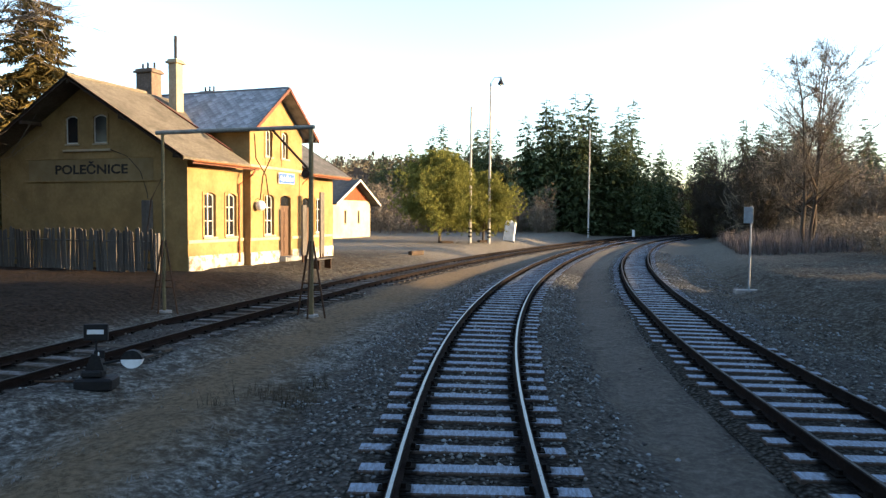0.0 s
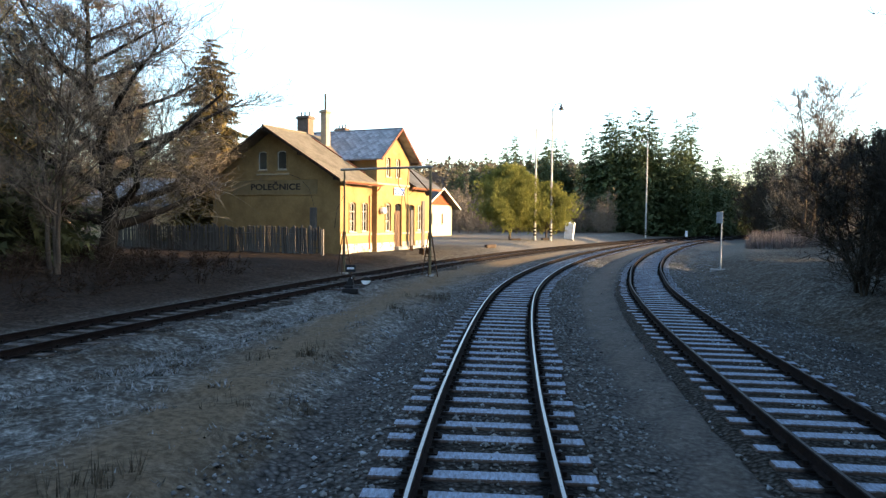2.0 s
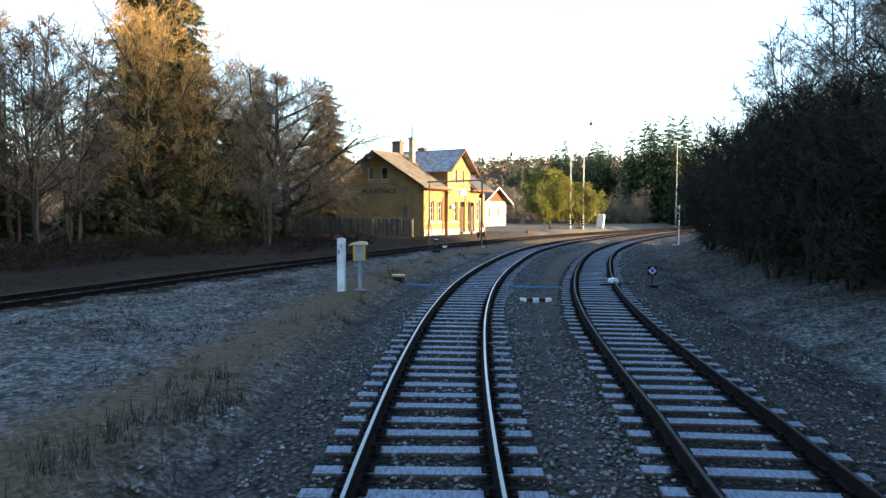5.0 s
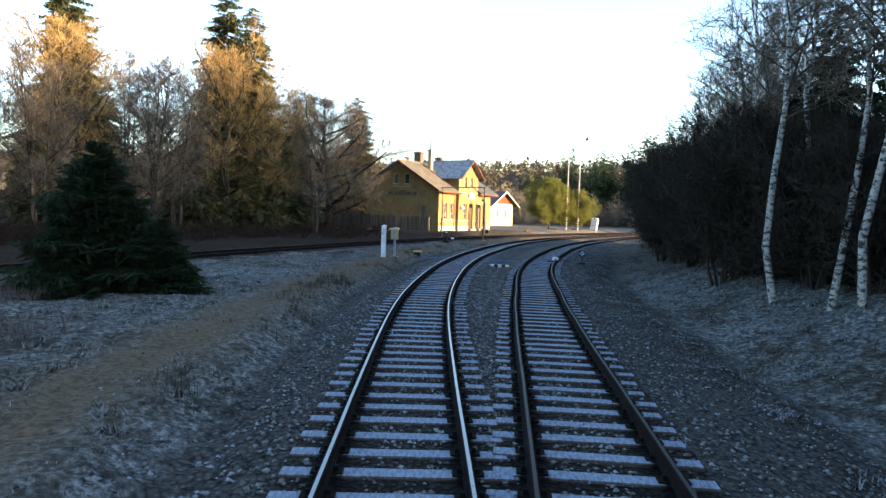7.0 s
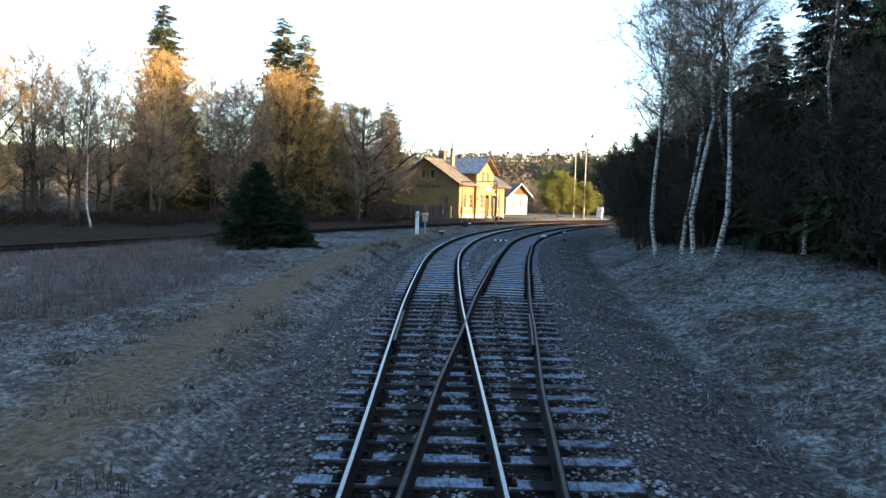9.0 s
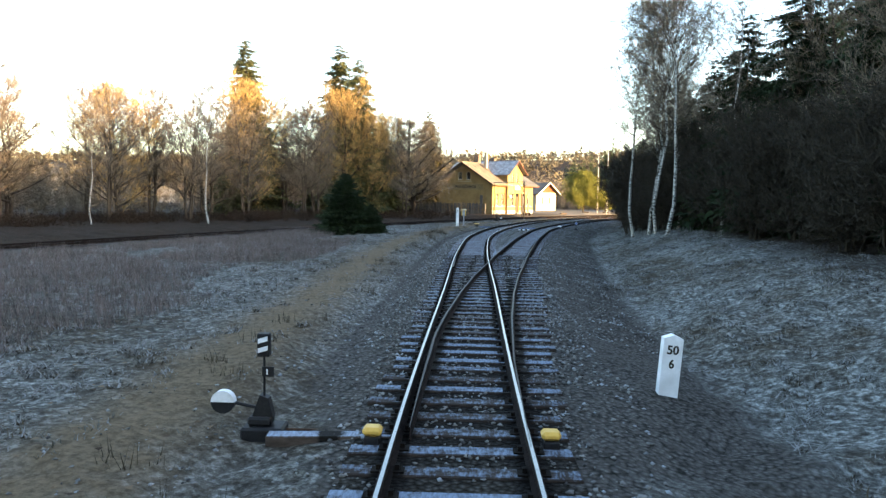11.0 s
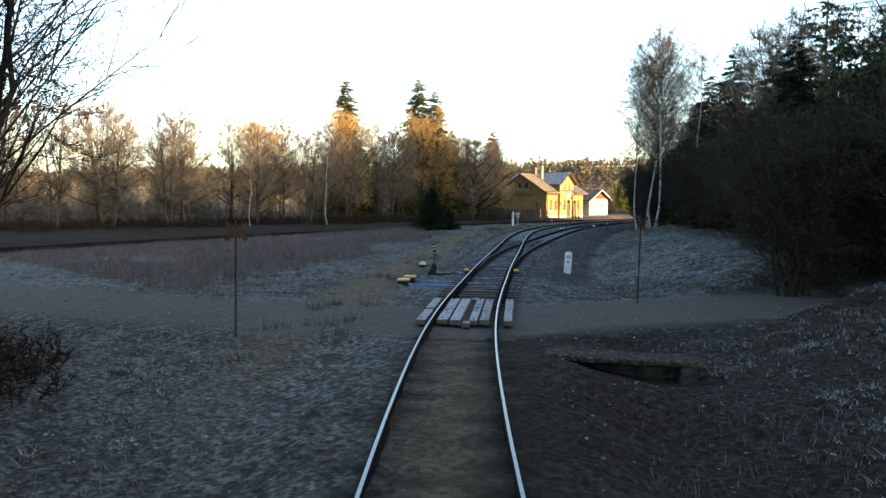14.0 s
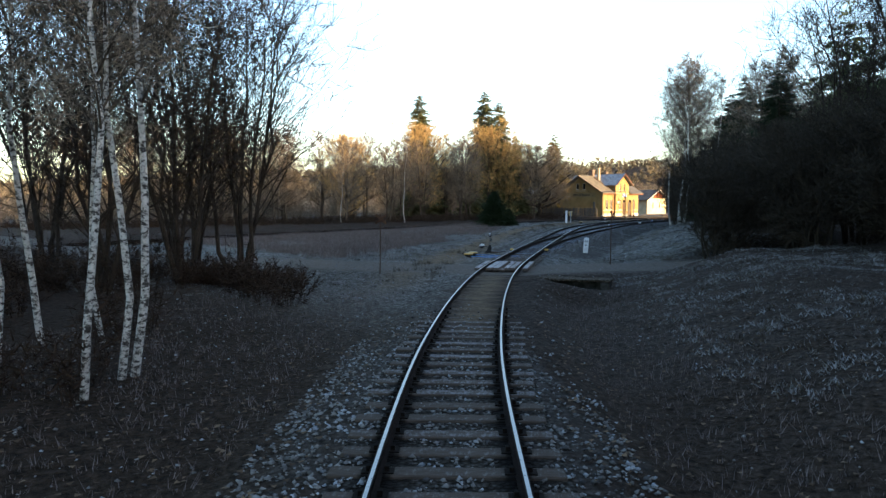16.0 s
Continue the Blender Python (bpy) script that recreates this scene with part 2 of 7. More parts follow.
def sleeper_material(name, base1, base2, frost, amount, greasy=1.0):
    """Weathered timber with hoar frost lying on the upward faces and black grease beside the rails."""
    m, nt, b = material(name, 0.8)
    v = coords(nt, 1.0, "Object", (1.2, 9.0, 3.0))
    grain = noise_tex(nt, v, 5, 6)
    oi = nt.nodes.new("ShaderNodeObjectInfo")
    wood = ramp(nt, grain, [(0.3, base1), (0.7, base2)])
    geo = nt.nodes.new("ShaderNodeNewGeometry")
    sep = nt.nodes.new("ShaderNodeSeparateXYZ")
    nt.links.new(geo.outputs["Normal"], sep.inputs[0])
    up = maths(nt, "MULTIPLY", maths(nt, "SUBTRACT", sep.outputs[2], 0.6, True), 2.2, True)
    patch = noise_tex(nt, coords(nt, 1.0, "Object"), 7, 4)
    lay = maths(nt, "ADD", maths(nt, "MULTIPLY", patch, 1.6), maths(nt, "SUBTRACT", maths(nt, "MULTIPLY", oi.outputs["Random"], 0.5), 1.0 - amount))
    cover = maths(nt, "MULTIPLY", up, maths(nt, "MULTIPLY", lay, 1.6, True), True)
    tc = nt.nodes.new("ShaderNodeTexCoord")
    xyz = nt.nodes.new("ShaderNodeSeparateXYZ")
    nt.links.new(tc.outputs["Object"], xyz.inputs[0])
    away = maths(nt, "ABSOLUTE", maths(nt, "SUBTRACT", maths(nt, "ABSOLUTE", xyz.outputs[0]), 0.748))
    edge = maths(nt, "ADD", away, maths(nt, "MULTIPLY", maths(nt, "SUBTRACT", patch, 0.5), 0.22))
    worn = ramp(nt, noise_tex(nt, coords(nt, 1.0, "Object", (9.0, 2.2, 4.0)), 3.0, 6, 0.7), [(0.38, (0.55, 0.55, 0.55)), (0.6, (0, 0, 0))])
    cover = maths(nt, "SUBTRACT", cover, worn, True)
    grease = maths(nt, "MULTIPLY", maths(nt, "SUBTRACT", 0.185, edge), 14.0 * greasy, True)
    col = mix(nt, grease, mix(nt, cover, wood, frost), (0.008, 0.007, 0.006))
    nt.links.new(col, b.inputs["Base Color"])
    bump(nt, b, grain, 0.5, 0.01)
    return m


M_SLEEPER = sleeper_material("frosted_sleeper", (0.03444, 0.02583, 0.02009), (0.07462, 0.0574, 0.04592), (0.231, 0.28, 0.35), 0.8)
M_SLEEPER_DARK = sleeper_material("tarred_switch_sleeper", (0.01379, 0.01106, 0.00917), (0.03906, 0.03122, 0.02527), (0.168, 0.217, 0.287), 0.38)
M_SLEEPER_OLD = sleeper_material("old_mossy_sleeper", (0.03157, 0.02583, 0.02009), (0.06888, 0.0574, 0.04592), (0.1607, 0.1665, 0.1779), 0.2)
M_PLANK = sleeper_material("frosted_crossing_plank", (0.049, 0.0385, 0.0315), (0.14, 0.119, 0.1015), (0.329, 0.336, 0.35), 0.62, 0.0)


def ground_material():
    """Frosted grass, dirt trails, gravel beside the rails and the crossing road, laid out by the sheet's own attributes."""
    m, nt, b = material("ground_cover", 0.95)
    v = coords(nt, 1.0)
    fine = noise_tex(nt, v, 9, 8, 0.72)
    mid = noise_tex(nt, v, 1.3, 5, 0.6)
    wide = noise_tex(nt, v, 0.16, 4, 0.55)
    vor = nt.nodes.new("ShaderNodeTexVoronoi")
    vor.inputs["Scale"].default_value = 13
    nt.links.new(v, vor.inputs["Vector"])
    grass = ramp(nt, fine, [(0.36, (0.01238, 0.009639, 0.007021)), (0.5, (0.04224, 0.03522, 0.02463)), (0.66, (0.1144, 0.1057, 0.08624))])
    rime = ramp(nt, fine, [(0.36, (0.02209, 0.02131, 0.0186)), (0.5, (0.1002, 0.1036, 0.09586)), (0.66, (0.2972, 0.31, 0.2991))])
    k = maths(nt, "ADD", maths(nt, "MULTIPLY", mid, 0.9), maths(nt, "MULTIPLY", wide, 1.1))
    k = maths(nt, "MULTIPLY", maths(nt, "SUBTRACT", k, 0.78), 3.6, True)
    k = maths(nt, "MULTIPLY", k, attr(nt, "rime"), True)
    col = mix(nt, k, grass, rime)
    # bare soil in hollows between the tussocks, with their shade painted in
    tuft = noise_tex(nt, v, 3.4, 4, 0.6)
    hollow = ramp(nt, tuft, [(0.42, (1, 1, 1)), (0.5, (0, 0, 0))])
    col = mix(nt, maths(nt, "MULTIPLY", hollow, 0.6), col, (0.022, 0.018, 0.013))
    # leaf litter, darkened so that its colour also carries the trees' shade
    shaded_litter = ramp(nt, fine, [(0.38, (0.005198, 0.003622, 0.00252)), (0.66, (0.03497, 0.02268, 0.01496))])
    col = mix(nt, attr(nt, "shaded_litter"), col, shaded_litter)
    dirt = ramp(nt, fine, [(0.34, (0.05, 0.038, 0.022)), (0.66, (0.135, 0.103, 0.066))])
    trail = maths(nt, "MULTIPLY", attr(nt, "trail"), maths(nt, "ADD", maths(nt, "MULTIPLY", mid, 1.6), 0.25), True)
    col = mix(nt, trail, col, dirt)
    # gravel tone falls to near black between stones, painting the crevices' shade
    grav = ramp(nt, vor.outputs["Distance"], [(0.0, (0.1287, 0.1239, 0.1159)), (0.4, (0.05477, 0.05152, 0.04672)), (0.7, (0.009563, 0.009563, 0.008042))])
    vcol = nt.nodes.new("ShaderNodeSeparateColor")
    nt.links.new(vor.outputs["Color"], vcol.inputs[0])
    grav = mix(nt, maths(nt, "MULTIPLY", vcol.outputs[0], 0.65), grav, (0.06, 0.055, 0.048))
    bal = maths(nt, "MULTIPLY", maths(nt, "SUBTRACT", maths(nt, "ADD", attr(nt, "ballast"), maths(nt, "MULTIPLY", mid, 0.5)), 0.5), 4, True)
    col = mix(nt, bal, col, grav)
    col = mix(nt, maths(nt, "MULTIPLY", attr(nt, "oil"), 0.85), col, (0.012, 0.009, 0.007))
    road = ramp(nt, fine, [(0.3, (0.05035, 0.04525, 0.03776)), (0.7, (0.1033, 0.09184, 0.07805))])
    col = mix(nt, maths(nt, "MULTIPLY", attr(nt, "road"), maths(nt, "ADD", mid, 0.45), True), col, road)
    sand = ramp(nt, fine, [(0.3, (0.0935, 0.085, 0.068)), (0.7, (0.204, 0.1785, 0.1445))])
    col = mix(nt, maths(nt, "MULTIPLY", attr(nt, "yard"), maths(nt, "ADD", mid, 0.3), True), col, sand)
    nt.links.new(col, b.inputs["Base Color"])
    h = maths(nt, "ADD", maths(nt, "MULTIPLY", fine, 0.7), maths(nt, "MULTIPLY", maths(nt, "SUBTRACT", 1.0, vor.outputs["Distance"]), maths(nt, "MULTIPLY", bal, 0.8)))
    open_ground = maths(nt, "SUBTRACT", 1.0, maths(nt, "MAXIMUM", bal, trail), True)
    h = maths(nt, "ADD", h, maths(nt, "MULTIPLY", tuft, maths(nt, "MULTIPLY", open_ground, 2.2)))
    bump(nt, b, h, 0.9, 0.055)
    return m


def crib_material():
    """Ballast between and beside the sleepers, blackened along the rails."""
    m, nt, b = material("ballast_bed", 0.95)
    v = coords(nt, 1.0)
    vor = nt.nodes.new("ShaderNodeTexVoronoi")
    vor.inputs["Scale"].default_value = 15
    nt.links.new(v, vor.inputs["Vector"])
    fine = noise_tex(nt, v, 11, 6, 0.7)
    # gaps between the ballast stones painted near black as shade
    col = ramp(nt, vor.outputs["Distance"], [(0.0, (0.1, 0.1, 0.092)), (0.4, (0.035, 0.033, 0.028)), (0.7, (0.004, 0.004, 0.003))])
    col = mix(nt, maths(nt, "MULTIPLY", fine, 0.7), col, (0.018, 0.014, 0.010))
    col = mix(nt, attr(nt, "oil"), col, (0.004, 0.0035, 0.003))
    nt.links.new(col, b.inputs["Base Color"])
    bump(nt, b, maths(nt, "SUBTRACT", 1.0, vor.outputs["Distance"]), 0.9, 0.05)
    return m


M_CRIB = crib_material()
M_GROUND = ground_material()
M_HILL = simple("wooded_hillside", (0.06, 0.05, 0.03), (0.15, 0.11, 0.06), 0.12, 0.95, bumpy=0)

# ---- helpers for meshes ----
def link_mesh(name, verts, faces, mat, parent=None, label="", smooth=False):
    me = bpy.data.meshes.new(name)
    me.from_pydata([tuple(map(float, v)) for v in verts], [], faces)
    mats = mat if isinstance(mat, (list, tuple)) else [mat]
    for k in mats:
        me.materials.append(k)
    if smooth:
        me.polygons.foreach_set("use_smooth", [True] * len(me.polygons))
    ob = new(name, me)
    if parent is not None:
        ob.parent = parent
    if label:
        tagged(ob, label)
    return ob


def link_arrays(name, co, tris, mat, parent=None):
    """A mesh from numpy arrays: points and triangles."""
    me = bpy.data.meshes.new(name)
    me.vertices.add(len(co))
    me.vertices.foreach_set("co", np.asarray(co, np.float32).ravel())
    n = len(tris)
    me.loops.add(3 * n)
    me.loops.foreach_set("vertex_index", np.asarray(tris, np.int32).ravel())
    me.polygons.add(n)
    me.polygons.foreach_set("loop_start", np.arange(0, 3 * n, 3, dtype=np.int32))
    me.update(calc_edges=True)
    me.materials.append(mat)
    ob = new(name, me)
    if parent is not None:
        ob.parent = parent
    return ob


def part(name, bm, mat, parent, label=""):
    me = bpy.data.meshes.new(name)
    bm.to_mesh(me)
    bm.free()
    me.materials.append(mat)
    ob = new(name, me)
    ob.parent = parent
    if label:
        tagged(ob, label)
    return ob


def bm_box(x0, x1, y0, y1, z0, z1, bevel=0.0, bm=None):
    bm = bm or bmesh.new()
    r = bmesh.ops.create_cube(bm, size=1.0)
    m = Matrix.Translation(((x0 + x1) / 2, (y0 + y1) / 2, (z0 + z1) / 2)) @ Matrix.Diagonal((x1 - x0, y1 - y0, z1 - z0, 1))
    bmesh.ops.transform(bm, matrix=m, verts=r["verts"])
    if bevel:
        es = list({e for v in r["verts"] for e in v.link_edges})
        bmesh.ops.bevel(bm, geom=es, offset=bevel, segments=1, affect="EDGES")
    return bm


def bm_tube(pts, radii, sides=8, bm=None, caps=True):
    """A round rod through the points."""
    bm = bm or bmesh.new()
    pts = [Vector(p) for p in pts]
    if not isinstance(radii, (list, tuple)):
        radii = [radii] * len(pts)
    rings = []
    for i, p in enumerate(pts):
        d = (pts[min(i + 1, len(pts) - 1)] - pts[max(i - 1, 0)]).normalized()
        a = d.cross(Vector((0, 0, 1)) if abs(d.z) < 0.9 else Vector((1, 0, 0))).normalized()
        b = d.cross(a)
        rings.append([bm.verts.new(p + radii[i] * (math.cos(2 * math.pi * k / sides) * a + math.sin(2 * math.pi * k / sides) * b)) for k in range(sides)])
    for r0, r1 in zip(rings, rings[1:]):
        for k in range(sides):
            bm.faces.new((r0[k], r0[(k + 1) % sides], r1[(k + 1) % sides], r1[k]))
    if caps:
        bm.faces.new(rings[0][::-1])
        bm.faces.new(rings[-1])
    bmesh.ops.recalc_face_normals(bm, faces=bm.faces[:])
    return bm


def bm_prism(poly, axis, a, b, bm=None):
    """A flat outline given in the two other axes, drawn out along axis from a to b."""
    bm = bm or bmesh.new()
    def at(p, t):
        return {"x": (t, p[0], p[1]), "y": (p[0], t, p[1]), "z": (p[0], p[1], t)}[axis]
    v0 = [bm.verts.new(at(p, a)) for p in poly]
    v1 = [bm.verts.new(at(p, b)) for p in poly]
    f = [bm.faces.new(v0), bm.faces.new(v1[::-1])]
    for k in range(len(poly)):
        f.append(bm.faces.new((v0[k], v1[k], v1[(k + 1) % len(poly)], v0[(k + 1) % len(poly)])))
    bmesh.ops.recalc_face_normals(bm, faces=f)
    return bm


def thing(name, label, category, m=None, group="", kind=""):
    ob = new(name)
    ob.empty_display_size = 0.2
    if m is not None:
        ob.matrix_world = m
    return tagged(ob, label, category, group, kind)


# ---- the lines of the tracks ----
def smooth_line(ctrl, step=0.5):
    """An even polyline through control points (Catmull-Rom)."""
    c = np.array(ctrl, float)
    c = np.vstack([2 * c[0] - c[1], c, 2 * c[-1] - c[-2]])
    out = []
    for i in range(1, len(c) - 2):
        p0, p1, p2, p3 = c[i - 1:i + 3]
        u = np.linspace(0, 1, 40, endpoint=False)[:, None]
        out.append(0.5 * (2 * p1 + (p2 - p0) * u + (2 * p0 - 5 * p1 + 4 * p2 - p3) * u**2 + (3 * p1 - p0 - 3 * p2 + p3) * u**3))
    pts = np.vstack(out + [c[-2:-1]])
    s = np.r_[0, np.cumsum(np.hypot(*np.diff(pts, axis=0).T))]
    t = np.arange(0, s[-1], step)
    return np.stack([np.interp(t, s, pts[:, 0]), np.interp(t, s, pts[:, 1])], 1)


def tangents(line):
    d = np.gradient(line, axis=0)
    return d / np.hypot(d[:, 0], d[:, 1])[:, None]


def offset_line(line, off):
    """off > 0: to the right of the way that the line runs."""
    t = tangents(line)
    return line + np.stack([t[:, 1], -t[:, 0]], 1) * np.asarray(off).reshape(-1, 1)


def near(points, line):
    """For each point: its signed distance from a line (right positive) and the index of the nearest place."""
    t = tangents(line)
    dist, idx = np.empty(len(points)), np.empty(len(points), int)
    for a in range(0, len(points), 4000):
        q = points[a:a + 4000]
        d2 = ((q[:, None, :] - line[None, ::2, :]) ** 2).sum(-1)
        i = d2.argmin(1) * 2
        off = q - line[i]
        side = off[:, 0] * t[i, 1] - off[:, 1] * t[i, 0]
        dist[a:a + 4000] = np.sqrt(d2.min(1)) * np.sign(side)
        idx[a:a + 4000] = i
    return dist, idx


# all lines run from the level crossing towards the station
MAIN = smooth_line([(84, -112), (72.5, -101.5), (60.61, -90.49), (51.16, -81.61), (42.22, -71.58), (34.25, -60.74), (26.4, -49.32), (18.23, -37.47), (10.31, -25.34),
                    (3.77, -12.94), (-1.32, 0), (-4.95, 11.6), (-7.15, 23.2), (-8.35, 35), (-8.85, 47), (-8.8, 60), (-7.9, 75), (-5.6, 92), (-1.5, 110), (5, 130), (16, 155), (34, 182)])
# the camera swings a little to either side of the track's centre on the curves
MAIN = offset_line(MAIN, np.interp(-MAIN[:, 1], [-11.6, -6, 0, 3.8, 10, 13.5, 20, 28, 35.6, 41, 46, 50.3, 57, 64, 75, 86.5, 95],
                                   [0.2, 0.2, 0.15, 0.12, 0.14, 0.15, 0.1, -0.02, -0.12, -0.14, -0.13, -0.1, -0.05, -0.01, 0.0, -0.02, -0.03]))
_s = np.arange(len(MAIN)) * 0.5
TOE = int(near(np.array([[33.9, -60.4]]), MAIN)[1][0])
DIVERGE = np.interp(_s[TOE:] - _s[TOE], [0, 4, 8, 12, 16, 20.7, 26, 31, 38, 44, 50, 56, 62, 68, 74, 80, 90, 99, 105, 117, 130, 150, 190],
                    [0.0, 0.07, 0.24, 0.5, 0.87, 1.44, 2.0, 2.55, 3.25, 3.7, 3.92, 4.15, 4.4, 4.6, 4.78, 4.98, 5.1, 5.0, 4.88, 4.6, 4.3, 3.8, 3.6])
SIDING = offset_line(MAIN[TOE:], DIVERGE)
LOOP = smooth_line([(12, -84), (5.0, -67), (0.2, -52), (-2.9, -40), (-5.6, -28), (-8.1, -16), (-10.3, -4), (-12.05, 8), (-13.0, 18), (-13.7, 29), (-13.6, 42), (-12.7, 56), (-11, 72), (-8.2, 90), (-4.0, 107)])
ROAD = smooth_line([(-30, -92), (5, -82), (30.5, -74.8), (39.9, -69.7), (43.5, -64), (52, -52), (75, -30), (110, 5)])


def bumps(p, scale, seed=0.0):
    return np.array([noise.noise(Vector((x * scale + seed, y * scale - seed, seed))) for x, y in p])


# ---- ground: one sheet out to the horizon ----
def axis_lines(a, b, step, far):
    mid = np.arange(a, b + 1e-6, step)
    grow = step * 1.35 ** np.arange(1, 40)
    out = np.cumsum(grow)
    out = out[out < far]
    return np.r_[(a - out)[::-1], mid, b + out]


def smoothstep(a, b, x):
    t = np.clip((x - a) / (b - a), 0, 1)
    return t * t * (3 - 2 * t)


def ground_height(p, detail=True):
    dm, im = near(p, MAIN)
    ds, js = near(p, SIDING)
    dl, _ = near(p, LOOP)
    dr, _ = near(p, ROAD)
    ds_beyond = (js == 0) | (js == len(SIDING) - 1)
    dtrack = np.minimum(np.abs(dm), np.where(ds_beyond, 99, np.abs(ds)))
    # crown of ballast on the main track and the siding
    z = -0.04 - 0.20 * smoothstep(1.5, 2.7, np.minimum(dtrack, np.abs(dl) + 0.2))
    # the strip between the siding and the wood: ditch, then bank
    right = np.maximum(dm, 0)
    drow = np.where(ds_beyond | (ds < 0), dm, ds)
    bank_on = smoothstep(24, -4, p[:, 1])
    north = smoothstep(-4, 20, p[:, 1]) * smoothstep(98, 70, p[:, 1])
    south = smoothstep(-62, -72, p[:, 1])
    dd = drow + 1.1 * south
    z = z - (0.32 * (1 - 0.6 * smoothstep(-50, -58, p[:, 1])) + 0.1 * south) * np.exp(-((dd - 4.3) / 0.9) ** 2) * (right > 0) * bank_on
    z = z + bank_on * (dm > 0) * (1.25 * smoothstep(4.8, 10.5, dd) + 0.9 * smoothstep(11, 24, dd))
    # unseen rise to the east, added to block low sun
    z = z + 5.0 * smoothstep(24, 60, dm) * smoothstep(26, 6, p[:, 1] - 0.21 * p[:, 0])
    z = z + 0.16 * np.exp(-(((p[:, 0] - 34.7) / 1.1) ** 2 + ((p[:, 1] + 55.9) / 1.1) ** 2))
    # earth trodden over the sleepers beside the crossing
    z = z + (0.062 + 0.03 * bumps(p, 1.2, 3.0)) * smoothstep(-69, -71.5, p[:, 1]) * smoothstep(-82, -77, p[:, 1]) * smoothstep(2.4, 1.6, np.abs(dm))
    z = z + north * (ds > 0) * (dm > 0) * (0.75 * smoothstep(3.6, 6.5, ds) + 0.4 * smoothstep(7, 14, ds))
    z = z + 0.4 * np.exp(-(((p[:, 0] - 45.9) / 1.5) ** 2 + ((p[:, 1] + 71.7) / 0.8) ** 2))
    z = z + 0.36 * np.exp(-(((p[:, 0] - 45.1) / 1.5) ** 2 + ((p[:, 1] + 69.8) / 0.9) ** 2))
    # platform and yard beside the station
    z = z + 0.62 * smoothstep(-14.8, -18.5, p[:, 0]) * smoothstep(-2, 16, p[:, 1]) * (p[:, 1] < 120)
    # the trodden strip beside the main line lies a little higher than the ballast's foot
    z = z + (0.3 + 0.16 * smoothstep(-50, -32, p[:, 1]) * smoothstep(4, -6, p[:, 1])) * smoothstep(2.2, 3.5, -dm) * smoothstep(2.4, 4.6, dl) * smoothstep(14, 4, p[:, 1]) * smoothstep(-78, -70, p[:, 1])
    # verge beyond the loop
    z = z + 0.45 * smoothstep(2.2, 6, -dl) * smoothstep(14, -8, p[:, 1])
    # low swell behind the gravel at the far end of the run
    left = smoothstep(3.2, 7.5, -dm) * smoothstep(-76, -84, p[:, 1])
    z = z + 0.25 * left
    # the road is level with the rails at the crossing
    lev = smoothstep(3.4, 1.8, np.abs(dr)) * smoothstep(26, 6, np.abs(dm))
    z = z * (1 - lev) + lev * np.where(np.abs(dm) < 1.9, -0.03, 0.03)
    # rising land far off: behind the station and beyond the row of trees
    far_d = np.hypot(p[:, 0] - 10, p[:, 1] + 10)
    z = z + smoothstep(170, 520, far_d) * (20 + 7 * np.sin(p[:, 0] * 0.006 + 1.0) + 5 * np.sin(p[:, 1] * 0.008)) * smoothstep(60, -120, p[:, 0])
    z = z + 6 * np.exp(-(((p[:, 0] + 190) / 190) ** 2 + ((p[:, 1] - 360) / 150) ** 2)) * smoothstep(150, 300, far_d)
    z = z + 9 * smoothstep(130, 420, far_d) * smoothstep(40, 160, p[:, 1])
    if detail:
        rough = smoothstep(1.6, 3.2, dtrack) * (1 - lev)
        far = smoothstep(90, 30, np.hypot(p[:, 0] - 15, p[:, 1] + 20))
        z = z + rough * far * (0.12 * bumps(p, 0.35) + 0.12 * bumps(p, 1.1, 7.0)) * (1 + 0.8 * (dm > 0))
    return z, dm, ds, dl, dr, dtrack


